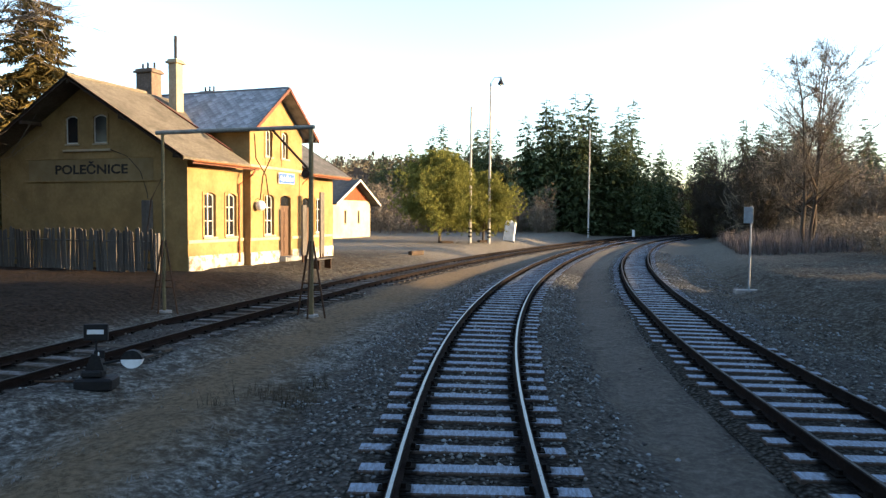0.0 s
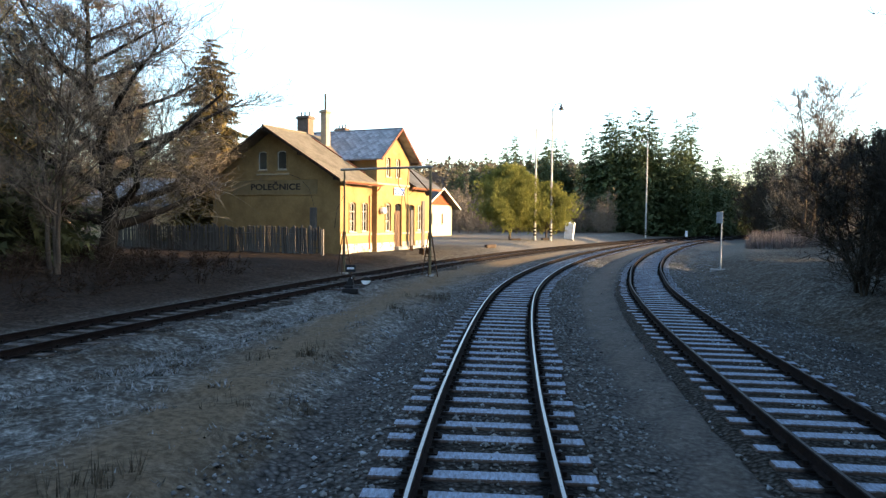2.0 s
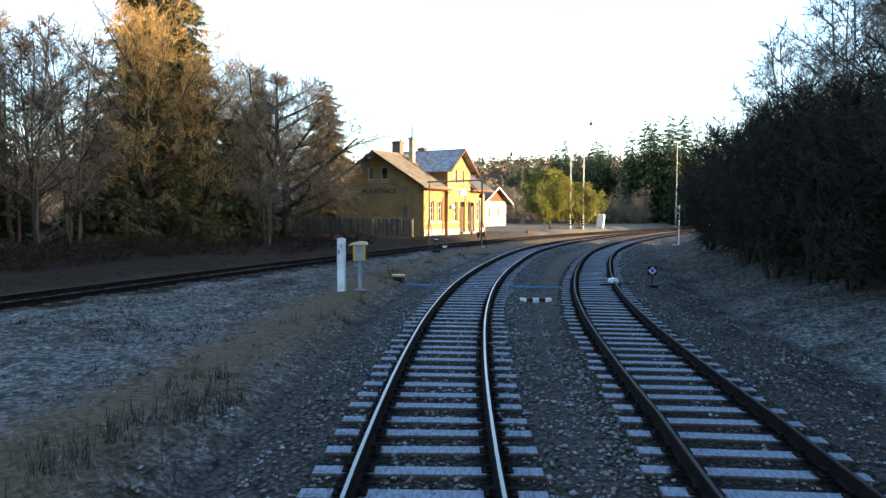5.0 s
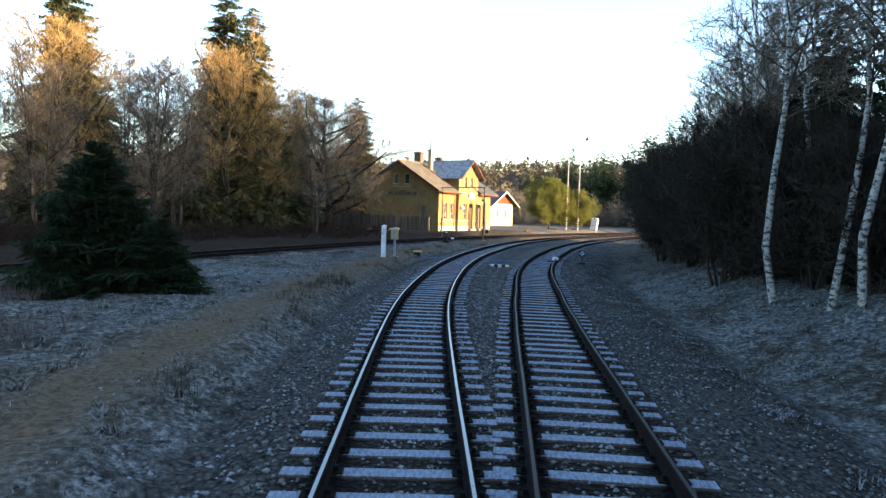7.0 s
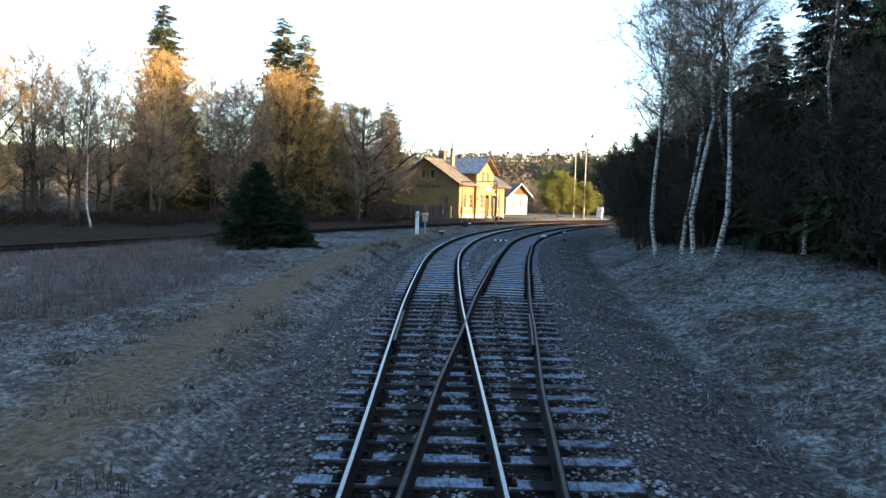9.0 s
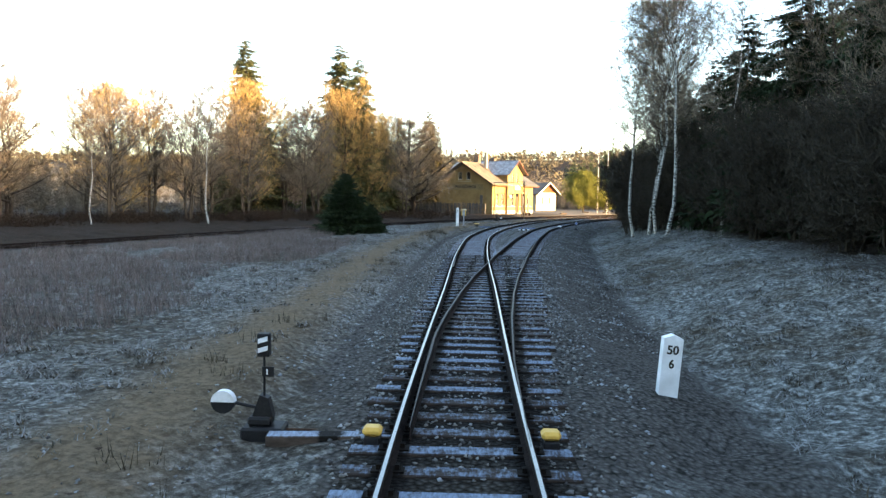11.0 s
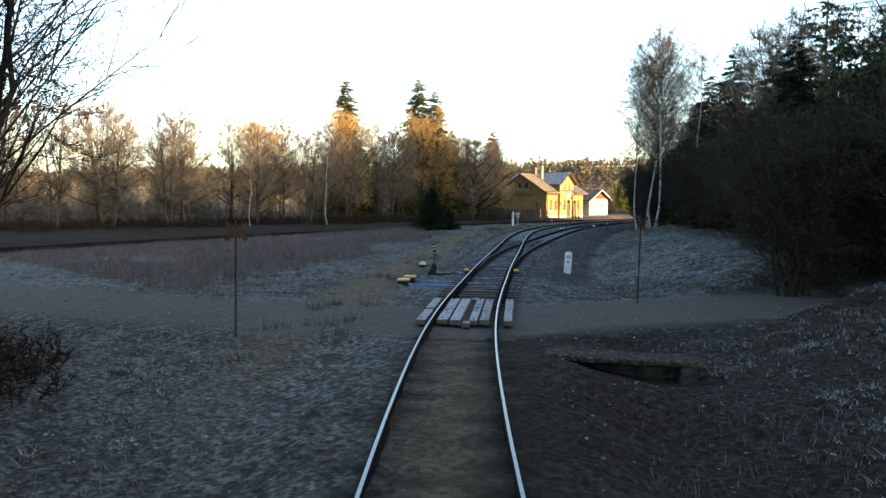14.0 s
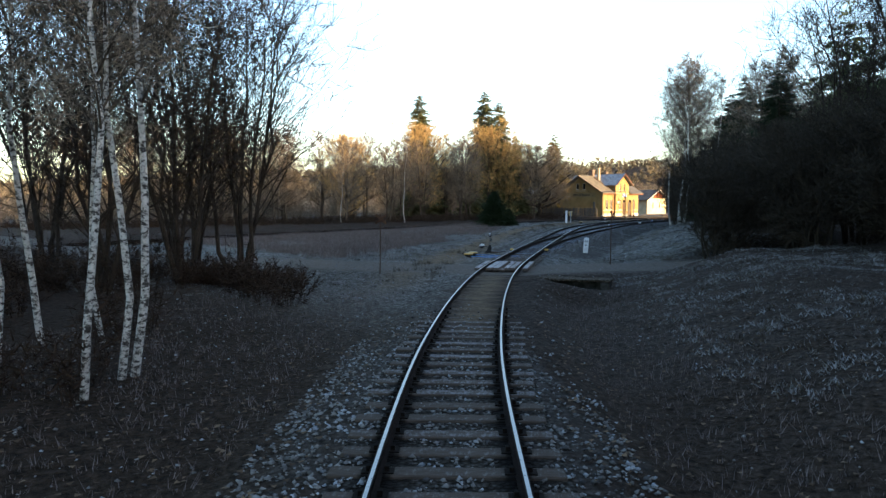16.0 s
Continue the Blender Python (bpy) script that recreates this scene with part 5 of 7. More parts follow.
def bare_tree(name, label, height, seed, m, bark=None, twig=None, bough=None, spread=4.0, low=0.2, limbs=18, second=12, third=9, fourth=2, rise=0.9, hang=0.25, stems=1, radius=0.2, fan=0.5, thick=1.0, wobble=0.25, category="tree", group="", fullest=0.42):
    """A leafless tree: stems, limbs out to a rounded crown, branches, twigs and finer twigs."""
    rng = np.random.default_rng(seed)
    wood, boughs, fine = Mesh(), Mesh(), Mesh()
    B, D, L = [], [], []
    for s in range(stems):
        h = height * (1.0 if s == 0 else rng.uniform(0.72, 0.98))
        out = rng.uniform(0, 6.28) if stems > 1 else 0.0
        lean = fan * spread * rng.uniform(0.35, 1.0) * (stems > 1)
        foot = np.array([math.cos(out), math.sin(out), 0]) * rng.uniform(0.1, 0.45) * (stems > 1)
        z = np.linspace(0, 1, 9)
        w = wobble * np.cumsum(rng.normal(size=(9, 2)) * 0.35, 0)
        w[0] = 0
        path = np.stack([foot[0] + math.cos(out) * lean * z**1.3 + w[:, 0], foot[1] + math.sin(out) * lean * z**1.3 + w[:, 1], z * h * 0.97 - 0.3], 1)
        rad = radius * (1.0 if stems == 1 else rng.uniform(0.55, 0.9))
        limb(wood, path, rad * (1 - 0.93 * z**0.9) + 0.006, 8)
        for k in range(limbs):
            u = (k + rng.uniform(0.1, 0.9)) / limbs
            f = low + (0.96 - low) * u
            p0 = np.array([np.interp(f, z, path[:, c]) for c in range(3)])
            az = 2.4 * k + rng.uniform(-0.5, 0.5)
            e = math.sqrt(max(0.05, 1 - ((u + 0.12 - fullest) / (1.04 - fullest if u + 0.12 > fullest else fullest + 0.25)) ** 2))
            ln = spread / (1 + 0.5 * (stems > 1)) * e * rng.uniform(0.65, 1.1)
            od = np.array([math.cos(az), math.sin(az), 0])
            p2 = p0 + od * ln + np.array([0, 0, ln * rise * rng.uniform(0.6, 1.2)])
            p2[2] = min(p2[2], h * rng.uniform(0.9, 1.0))
            p1 = p0 + (p2 - p0) * 0.5 + np.array([rng.normal() * 0.12 * ln, rng.normal() * 0.12 * ln, -0.06 * ln])
            q = np.linspace(0, 1, 5)[:, None]
            pts = p0 * (1 - q) ** 2 + 2 * p1 * q * (1 - q) + p2 * q**2
            r0 = max(0.02, rad * (1 - 0.9 * f) * 0.55) * thick
            limb(boughs if bough else wood, pts, r0 * (1 - 0.8 * q[:, 0]), 5)
            tt = rng.uniform(0.12, 1.0, second)
            base = p0 * (1 - tt[:, None]) ** 2 + 2 * p1 * (tt * (1 - tt))[:, None] + p2 * tt[:, None] ** 2
            d = unit_rows(od * rng.uniform(0.1, 1.0, (second, 1)) + np.array([0, 0, 1]) * rng.uniform(-0.1, 1.0, (second, 1)) + rng.normal(size=(second, 3)) * 0.55)
            B.append(base)
            D.append(d)
            L.append(ln * rng.uniform(0.28, 0.6, second) * (1.15 - 0.5 * tt) + 0.25)
    B, D, L = np.vstack(B), np.vstack(D), np.concatenate(L)
    def lay(B, D, L, r, bend, mesh, flat=False):
        n = len(B)
        mid = B + D * (L * 0.55)[:, None]
        tip = mid + unit_rows(D + rng.normal(size=(n, 3)) * 0.25 + np.array([0, 0, bend])) * (L * 0.5)[:, None]
        if flat:
            w = unit_rows(np.cross(D, rng.normal(size=(n, 3)))) * r
            q = np.stack([B - w, B + w, mid + w * 0.65, mid - w * 0.65, tip], 1)
            tri = np.array([(0, 1, 2), (0, 2, 3), (3, 2, 4)])
            mesh.add(q.reshape(-1, 3), (tri[None] + (np.arange(n) * 5)[:, None, None]).reshape(-1, 3))
        else:
            slivers(mesh, B, mid, tip, np.full(n, r), np.full(n, r * 0.62), rng)
        return mid, tip
    def offshoots(B, mid, tip, D, L, k, share, bend):
        n = len(B)
        t = rng.uniform(0.15, 1.0, (n, k))
        b = np.where((t < 0.55)[..., None], B[:, None] + (mid - B)[:, None] * (t / 0.55)[..., None], mid[:, None] + (tip - mid)[:, None] * ((t - 0.55) / 0.45)[..., None])
        d = D[:, None] * 0.75 + rng.normal(size=(n, k, 3)) * 0.55 + np.array([0, 0, bend])
        return b.reshape(-1, 3), unit_rows(d.reshape(-1, 3)), (L[:, None] * share * rng.uniform(0.5, 1.2, (n, k))).ravel()
    mid, tip = lay(B, D, L, 0.017 * thick, hang, boughs if bough else wood)
    B2, D2, L2 = offshoots(B, mid, tip, D, L, third, 0.55, hang)
    mid, tip = lay(B2, D2, L2, 0.0105 * thick, hang, fine, True)
    B3, D3, L3 = offshoots(B2, mid, tip, D2, L2, fourth, 0.6, hang)
    n = len(B3)
    wide = unit_rows(np.cross(D3, rng.normal(size=(n, 3)))) * 0.009 * thick
    tip = B3 + unit_rows(D3 + np.array([0, 0, hang * 0.5])) * L3[:, None]
    fine.add(np.stack([B3 - wide, B3 + wide, tip], 1).reshape(-1, 3), np.arange(3 * n).reshape(-1, 3))
    root = thing(name, label, category, m, group)
    t = link_arrays("trunk", *wood.arrays(), bark or M_BARK, root)
    t.data.polygons.foreach_set("use_smooth", [True] * len(t.data.polygons))
    if bough:
        link_arrays("branchwork", *boughs.arrays(), bough, root)
    link_arrays("crown", *fine.arrays(), twig or M_TWIG, root)
    return root


def conifer_arrays(height, radius, rng, levels=26, per=8, bare=0.06, droop=0.35, fine=3):
    """Needled boughs in uneven whorls round a tapered stem."""
    wood, leaf = Mesh(), Mesh()
    zs = np.linspace(0, height, 9)
    limb(wood, np.stack([0.03 * height * 0.1 * np.sin(zs), 0 * zs, zs], 1), np.maximum(height * 0.013 * (1 - zs / height), height * 0.0008), 6)
    for lv in range(levels):
        u = bare + (1 - bare) * (max(0.0, lv + rng.uniform(-0.3, 0.3)) / levels) ** 0.85
        z = np.clip(u, 0.02, 0.985) * height
        r = radius * (1 - u) ** 0.64 * rng.uniform(0.68, 1.2) + 0.016 * height
        n = max(6, int(per * (0.62 + 0.6 * (1 - u))))
        phase = rng.uniform(0, 6.28)
        for k in range(n):
            a = phase + 2 * np.pi * (k + rng.uniform(-0.3, 0.3)) / n
            z = np.clip(u + rng.uniform(-1.4, 1.4) / levels, 0.02, 0.985) * height
            ln = r * rng.uniform(0.72, 1.12)
            out = np.array([math.cos(a), math.sin(a), 0.0])
            side = np.array([-math.sin(a), math.cos(a), 0.0])
            up = 0.18 if u > 0.75 else 0.0
            seg = 4
            pts = [np.array([0, 0, z]) + out * ln * q + np.array([0, 0, (up * q - droop * q * q * (1.0 - 0.25 * (q > 0.85))) * ln]) for q in np.linspace(0.05, 1, seg + 1)]
            w = np.array([0.05, 0.2, 0.26, 0.2, 0.03]) * ln * rng.uniform(0.8, 1.2) * (1 + 0.7 * u)
            for j in range(seg):
                for f in range(fine):
                    q = (f + rng.uniform(0, 1)) / fine
                    c = pts[j] + (pts[j + 1] - pts[j]) * q
                    ww = w[j] + (w[j + 1] - w[j]) * q
                    for sgn in (-1, 1):
                        tip = c + sgn * side * ww * rng.uniform(0.7, 1.3) + out * ln * rng.uniform(0.04, 0.16) + np.array([0, 0, -ww * rng.uniform(0.1, 0.75)])
                        b0 = c - out * ln * 0.045 * (3 / fine) ** 0.7
                        b1 = c + out * ln * 0.055 * (3 / fine) ** 0.7 + np.array([0, 0, rng.uniform(-0.03, 0.05) * ln])
                        leaf.add([b0, b1, tip], [(0, 1, 2)])
                    hang = c + np.array([0, 0, -ww * rng.uniform(0.4, 1.1)]) + out * 0.05 * ln
                    leaf.add([c - side * 0.04 * (3 / fine) ** 0.7 * ln, c + side * 0.04 * (3 / fine) ** 0.7 * ln, hang], [(0, 1, 2)])
            tipd = pts[-1] + out * 0.08 * ln
            leaf.add([pts[-1] - side * 0.06 * ln, pts[-1] + side * 0.06 * ln, tipd], [(0, 1, 2)])
    leaf.add([(0.004 * height, 0, height * 0.965), (-0.004 * height, 0.003 * height, height * 0.965), (0, 0, height * 1.01)], [(0, 1, 2)])
    return wood, leaf


def conifer(name, label, height, radius, seed, m, mat=None, levels=30, per=9, bare=0.05, droop=0.35, fine=3, group=""):
    rng = np.random.default_rng(seed)
    wood, leaf = conifer_arrays(height, radius, rng, levels, per, bare, droop, fine)
    root = thing(name, label, "tree", m, group)
    link_arrays("trunk", *wood.arrays(), M_BARK, root)
    link_arrays("crown", *leaf.arrays(), mat or M_NEEDLE, root)
    return root


def bushy_pine(name, label, height, radius, seed, m):
    """A young pine: short trunk, upswept limbs and a rounded crown of needle tufts."""
    r = np.random.default_rng(seed)
    wood, leaf = Mesh(), Mesh()
    z = np.linspace(0, 1, 7)
    path = np.stack([0.1 * np.sin(3 * z), 0.08 * np.cos(4 * z), z * height * 0.95 - 0.1], 1)
    limb(wood, path, 0.13 * (1 - 0.9 * z) + 0.01, 7)
    for k in range(70):
        u = (k + r.uniform(0, 1)) / 70
        f = 0.16 + 0.81 * u
        p0 = np.array([np.interp(f, z, path[:, c]) for c in range(3)])
        a = 2.4 * k + r.uniform(-0.4, 0.4)
        ln = radius * (math.sin(math.pi * min(1.0, 0.24 + 0.76 * u ** 0.85)) ** 0.7 + 0.06) * r.uniform(0.6, 1.15)
        p1 = p0 + np.array([math.cos(a) * ln, math.sin(a) * ln, ln * r.uniform(0.15, 0.6)])
        limb(wood, [p0, (p0 + p1) / 2 - np.array([0, 0, 0.05 * ln]), p1], [0.03, 0.02, 0.006], 4)
        n = int(26 + 22 * ln)
        t = r.uniform(0.3, 1.05, (n, 1))
        c = p0 + (p1 - p0) * t + r.normal(size=(n, 3)) * (0.10 + 0.10 * ln)
        d = unit_rows(r.normal(size=(n, 26, 3)).reshape(-1, 3) + np.array([math.cos(a) * 0.4, math.sin(a) * 0.4, 0.7]))
        b = np.repeat(c, 26, 0)
        sd = unit_rows(np.cross(d, r.normal(size=(n * 26, 3)))) * 0.02
        tip = b + d * r.uniform(0.16, 0.36, (n * 26, 1))
        leaf.add(np.stack([b - sd, b + sd, tip], 1).reshape(-1, 3), np.arange(n * 78).reshape(-1, 3))
    root = thing(name, label, "tree", m)
    link_arrays("trunk", *wood.arrays(), M_BARK, root)
    link_arrays("crown", *leaf.arrays(), M_PINE, root)
    return root


def put(x, y, turn=0.0, k=1.0, dz=0.0, kz=1.0):
    return Matrix.Translation((x, y, gz(x, y) + dz - 0.05)) @ Matrix.Rotation(turn, 4, "Z") @ Matrix.Diagonal((k, k, k * kz, 1))



def many(root, spots):
    for x, y, turn, k, kz in spots:
        copy_thing(root, put(x, y, turn, k, 0.0, kz))


# spruces beyond the loop, with russet trees before them
spruce = conifer("spruce_tree", "tall dark spruce lit gold at the top", 25.0, 5.0, 11, put(-35.5, 4.6), levels=56, per=12, fine=4)
many(spruce, [(-30.8, 3.8, 2.0, 0.89, 1.0), (-35.4, -11.9, 4.0, 0.9, 1.0), (-58, 38, 3.3, 0.8, 1.0), (-41.5, 12, 5.0, 0.8, 1.0)])
spruce_low = conifer("spruce_tree", "broad dark spruce beside the line", 13.0, 3.6, 12, put(-32.5, -1.5), levels=30, per=11, bare=0.02)
many(spruce_low, [(-30.0, 9.0, 2.2, 0.95, 1.0), (-33.6, -15, 1.1, 0.8, 1.1), (-38.0, -7.0, 3.0, 1.05, 1.0)])
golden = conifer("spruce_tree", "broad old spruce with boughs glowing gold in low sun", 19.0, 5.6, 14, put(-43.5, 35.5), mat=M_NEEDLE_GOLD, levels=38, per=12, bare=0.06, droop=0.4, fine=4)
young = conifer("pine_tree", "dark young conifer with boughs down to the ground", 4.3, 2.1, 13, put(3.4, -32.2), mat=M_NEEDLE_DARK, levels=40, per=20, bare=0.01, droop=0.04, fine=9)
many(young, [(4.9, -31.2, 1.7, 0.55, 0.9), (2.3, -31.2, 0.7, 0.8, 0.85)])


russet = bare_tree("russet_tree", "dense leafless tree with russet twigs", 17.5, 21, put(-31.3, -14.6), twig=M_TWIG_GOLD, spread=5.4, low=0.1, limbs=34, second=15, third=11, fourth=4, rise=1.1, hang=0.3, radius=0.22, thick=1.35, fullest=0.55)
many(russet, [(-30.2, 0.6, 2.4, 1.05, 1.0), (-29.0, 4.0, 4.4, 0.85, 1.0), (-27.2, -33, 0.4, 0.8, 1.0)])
old_tree = bare_tree("lime_tree", "gnarled old leafless tree with heavy low limbs beside the fence", 14.6, 27, put(-27.4, 11.3, 0.6), spread=7.6, low=0.13, limbs=26, second=24, third=13, fourth=4, rise=0.55, hang=0.12, stems=1, radius=0.5, thick=1.25, wobble=0.7, fullest=0.3, bark=M_BARK_DARK)
spread = bare_tree("lime_tree", "spreading leafless tree with wide dark limbs", 14.4, 22, put(-40.5, 19, 0.6), spread=7.4, low=0.13, limbs=16, second=16, third=10, fourth=3, rise=0.55, hang=0.12, stems=2, radius=0.34, fan=0.3, thick=1.25, wobble=0.5)
many(spread, [(-24.5, -53, 2.0, 0.92, 1.0), (-29, -22, 1.2, 0.9, 1.0), (-34, -40, 3.9, 0.98, 1.0), (-27, -63, 5.1, 0.95, 1.0)])
slim = bare_tree("alder_tree", "slim leafless tree with pale twigs", 16.0, 23, put(-29.0, -6.0), spread=5.4, low=0.16, limbs=17, second=11, third=9, fourth=3, rise=0.9, hang=0.25, stems=3, radius=0.17, fan=0.35, thick=1.2)
many(slim, [(-27.5, -9.0, 2.2, 0.93, 1.0), (-33, -7.5, 1.3, 1.03, 1.0), (-26.0, -19.0, 0.4, 0.88, 1.0), (-24.5, -27.0, 3.3, 0.86, 1.0), (-29.0, -28.5, 4.4, 0.96, 1.0),
            (-23.0, -36.0, 5.0, 0.84, 1.0), (-27.5, -43.0, 1.9, 0.94, 1.0), (-22.0, -47.5, 0.9, 0.83, 1.0), (-32.0, -51.0, 2.9, 0.98, 1.0), (-25.0, -58.0, 3.9, 0.90, 1.0),
            (-38.0, -31.0, 4.9, 1.00, 1.0), (-40.0, -46.0, 5.6, 1.03, 1.0), (-36.0, -60.0, 0.2, 0.98, 1.0), (-22.0, -70.0, 1.1, 0.93, 1.0), (-31.0, -72.0, 2.1, 0.98, 1.0), (-45, -20, 3.0, 0.98, 1.0),
            (-24.4, 6.6, 2.6, 0.78, 1.0), (-44.0, 3.0, 0.3, 0.93, 1.0)])
birch = bare_tree("birch_tree", "leafless birch with white bark", 17.4, 24, put(19.9, -20.4), bark=M_BIRCH, bough=M_BARK, spread=2.7, low=0.34, limbs=28, second=9, third=9, fourth=4, rise=1.2, hang=0.0, radius=0.115, thick=0.9, wobble=0.7)
many(birch, [(22.2, -22.4, 1.0, 1.04, 1.0), (21.4, -21.7, 2.0, 0.98, 1.0), (23.6, -24.6, 3.0, 1.08, 1.0), (22.9, -20.4, 4.0, 1.1, 1.0), (27.0, -25.0, 1.5, 0.9, 1.0), (20.8, -17.2, 5.0, 1.05, 1.0), (17.5, -13.0, 2.5, 0.95, 1.0),
             (-17.1, -29.6, 0.7, 0.78, 1.0), (-18.6, -39.5, 1.4, 0.6, 1.1),
             (49.6, -87.9, 3.1, 0.55, 1.25), (48.6, -86.9, 3.8, 0.66, 1.2), (48.75, -87.15, 4.6, 0.58, 1.3), (46.6, -88.6, 5.3, 0.66, 1.2), (45.2, -87.6, 0.1, 0.62, 1.2), (45.8, -86.6, 1.1, 0.5, 1.3)])
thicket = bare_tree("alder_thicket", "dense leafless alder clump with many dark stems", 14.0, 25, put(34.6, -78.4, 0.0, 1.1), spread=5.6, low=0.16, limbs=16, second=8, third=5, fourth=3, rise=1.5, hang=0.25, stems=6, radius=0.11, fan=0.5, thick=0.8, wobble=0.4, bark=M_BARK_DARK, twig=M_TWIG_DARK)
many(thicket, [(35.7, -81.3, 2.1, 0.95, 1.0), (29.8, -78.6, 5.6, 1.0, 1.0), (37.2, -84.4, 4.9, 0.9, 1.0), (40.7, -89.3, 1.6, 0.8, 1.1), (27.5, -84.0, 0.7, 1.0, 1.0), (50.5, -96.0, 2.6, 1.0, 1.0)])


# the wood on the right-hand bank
# stems and twigs both take the twig tone darkened for shade
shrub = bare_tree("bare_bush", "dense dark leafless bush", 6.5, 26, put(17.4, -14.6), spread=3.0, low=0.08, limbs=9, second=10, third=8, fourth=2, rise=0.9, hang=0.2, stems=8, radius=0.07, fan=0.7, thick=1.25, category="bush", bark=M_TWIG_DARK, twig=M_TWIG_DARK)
rng = random.Random(8)
edge = offset_line(MAIN, 13.4)
spots = []
for k in range(int(s_of(28, -52, MAIN) * 2), int(s_of(-5.6, 14, MAIN) * 2), 6):
    for row in range(2):
        q = edge[k] + np.array([math.cos(0.55), math.sin(0.55)]) * (row * 2.6 + rng.uniform(-0.8, 0.8) - (1.2 if edge[k][1] > -22 else -1.5))
        spots.append((q[0], q[1], rng.uniform(0, 6), rng.uniform(0.8, 1.2), rng.uniform(0.9, 1.15)))
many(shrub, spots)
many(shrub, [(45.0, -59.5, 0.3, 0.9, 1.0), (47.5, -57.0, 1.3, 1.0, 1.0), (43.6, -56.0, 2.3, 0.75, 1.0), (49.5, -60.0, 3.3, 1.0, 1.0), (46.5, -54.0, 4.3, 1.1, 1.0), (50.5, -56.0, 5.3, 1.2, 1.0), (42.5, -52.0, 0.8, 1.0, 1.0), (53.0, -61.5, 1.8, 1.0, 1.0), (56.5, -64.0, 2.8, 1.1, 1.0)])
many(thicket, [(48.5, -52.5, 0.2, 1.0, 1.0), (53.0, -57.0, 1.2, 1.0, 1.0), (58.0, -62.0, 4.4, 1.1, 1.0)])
many(slim, [(16.5, -4.0, 3.1, 0.9, 1.0), (13.6, 6.0, 4.1, 0.9, 1.0), (11.0, 14.0, 5.1, 0.85, 1.0), (17.0, 11.0, 0.9, 1.0, 1.0), (33.5, -27.0, 1.9, 1.0, 1.0), (36.5, -34.0, 2.9, 0.95, 1.0)])
many(shrub, [(7.0, 84.0, 0.4, 1.3, 1.1), (10.0, 92.0, 1.9, 1.6, 1.1), (5.5, 97.0, 3.1, 1.5, 1.0), (11.0, 77.0, 2.2, 1.1, 1.0), (13.0, 99.0, 0.9, 1.9, 1.0), (2.5, 106.0, 4.1, 1.5, 1.0)])
many(slim, [(13.0, 88.0, 1.2, 0.95, 1.0), (6.8, 52.0, 2.9, 0.95, 1.0)])
many(thicket, [(5.0, 100.0, 0.4, 1.0, 1.0), (9.0, 96.0, 1.9, 1.0, 1.0), (12.0, 104.0, 3.1, 1.1, 1.0), (3.0, 112.0, 5.1, 1.0, 1.0)])
# same build as the low spruce, coloured darker for the bank's shade
bank_spruce = conifer("spruce_tree", "spruce on the bank, with its shade put into the colour", 13.0, 3.6, 17, put(27.5, -22.8, 0.5), mat=M_NEEDLE_DARK, levels=34, per=11, bare=0.02, fine=4)
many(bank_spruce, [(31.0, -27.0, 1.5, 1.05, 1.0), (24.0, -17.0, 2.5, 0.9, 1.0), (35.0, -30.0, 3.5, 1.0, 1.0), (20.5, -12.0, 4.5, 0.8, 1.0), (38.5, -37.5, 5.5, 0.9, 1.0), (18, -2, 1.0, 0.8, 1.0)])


# ---- woods that nobody could count ----
def joined_conifers(name, label, spots, kind_seed, levels, per, fine, girth=0.2):
    """Several shapes of conifer, repeated at the spots and joined."""
    kinds = []
    for k in range(4):
        r = np.random.default_rng(kind_seed + k)
        w, l = conifer_arrays(1.0, girth + 0.02 * k, r, levels, per, 0.03, 0.35, fine)
        kinds.append((w.arrays(), l.arrays()))
    r = np.random.default_rng(kind_seed)
    V, T, n = [], [], 0
    for x, y, h in spots:
        for co, tr in kinds[r.integers(4)]:
            a = r.uniform(0, 6.28)
            c, s = math.cos(a), math.sin(a)
            k = h * r.uniform(0.85, 1.15)
            q = np.stack([co[:, 0] * c - co[:, 1] * s, co[:, 0] * s + co[:, 1] * c, co[:, 2]], 1) * h
            q[:, :2] *= r.uniform(0.85, 1.2)
            V.append(q + np.array([x, y, gz(x, y) - 0.3]))
            T.append(tr + n)
            n += len(co)
    ob = link_arrays(name, np.vstack(V), np.vstack(T), M_FOREST)
    return tagged(ob, label, "woods", kind="stuff")


rng = random.Random(5)
spots = []
for k in range(240):
    x = rng.uniform(-62, 34)
    y = 112 + abs(rng.gauss(0, 16)) + 0.25 * max(0, -x - 25) - 0.10 * max(0, x)
    h = rng.uniform(13, 22) * (0.7 if x < -50 else 1.0 if x < -34 else 0.85 if x < -27 else 1.1 if x < -9 else 0.9)
    if abs(x - np.interp(y, [110, 130, 155], [-1.5, 5, 16])) > 5:
        spots.append((x, y, h))
joined_conifers("conifer_wood", "dark conifer wood beyond the end of the station", spots, 31, 26, 8, 1, 0.16)
# wood on the bank; its depth behind the edge is added to block sun
spots = []
for k in range(230):
    s = rng.uniform(0, s_of(-6.5, 19, MAIN))
    i = int(s * 2)
    d = rng.uniform(20, 62)
    t = tangents(MAIN)[i]
    x, y = MAIN[i][0] + t[1] * d, MAIN[i][1] - t[0] * d
    if y < 20 + (x + 20) * 0.2126 - 1 and abs(near(np.array([[x, y]]), ROAD)[0][0]) > 6:
        spots.append((x, y, rng.uniform(11, 17) + 7 * (d > 34)))
# unseen extra trees that keep low sun off the old lime
for k in range(150):
    x = rng.uniform(28, 74)
    spots.append((x, rng.uniform(-16, 15.5) + (x + 20) * 0.2126, rng.uniform(19, 25)))
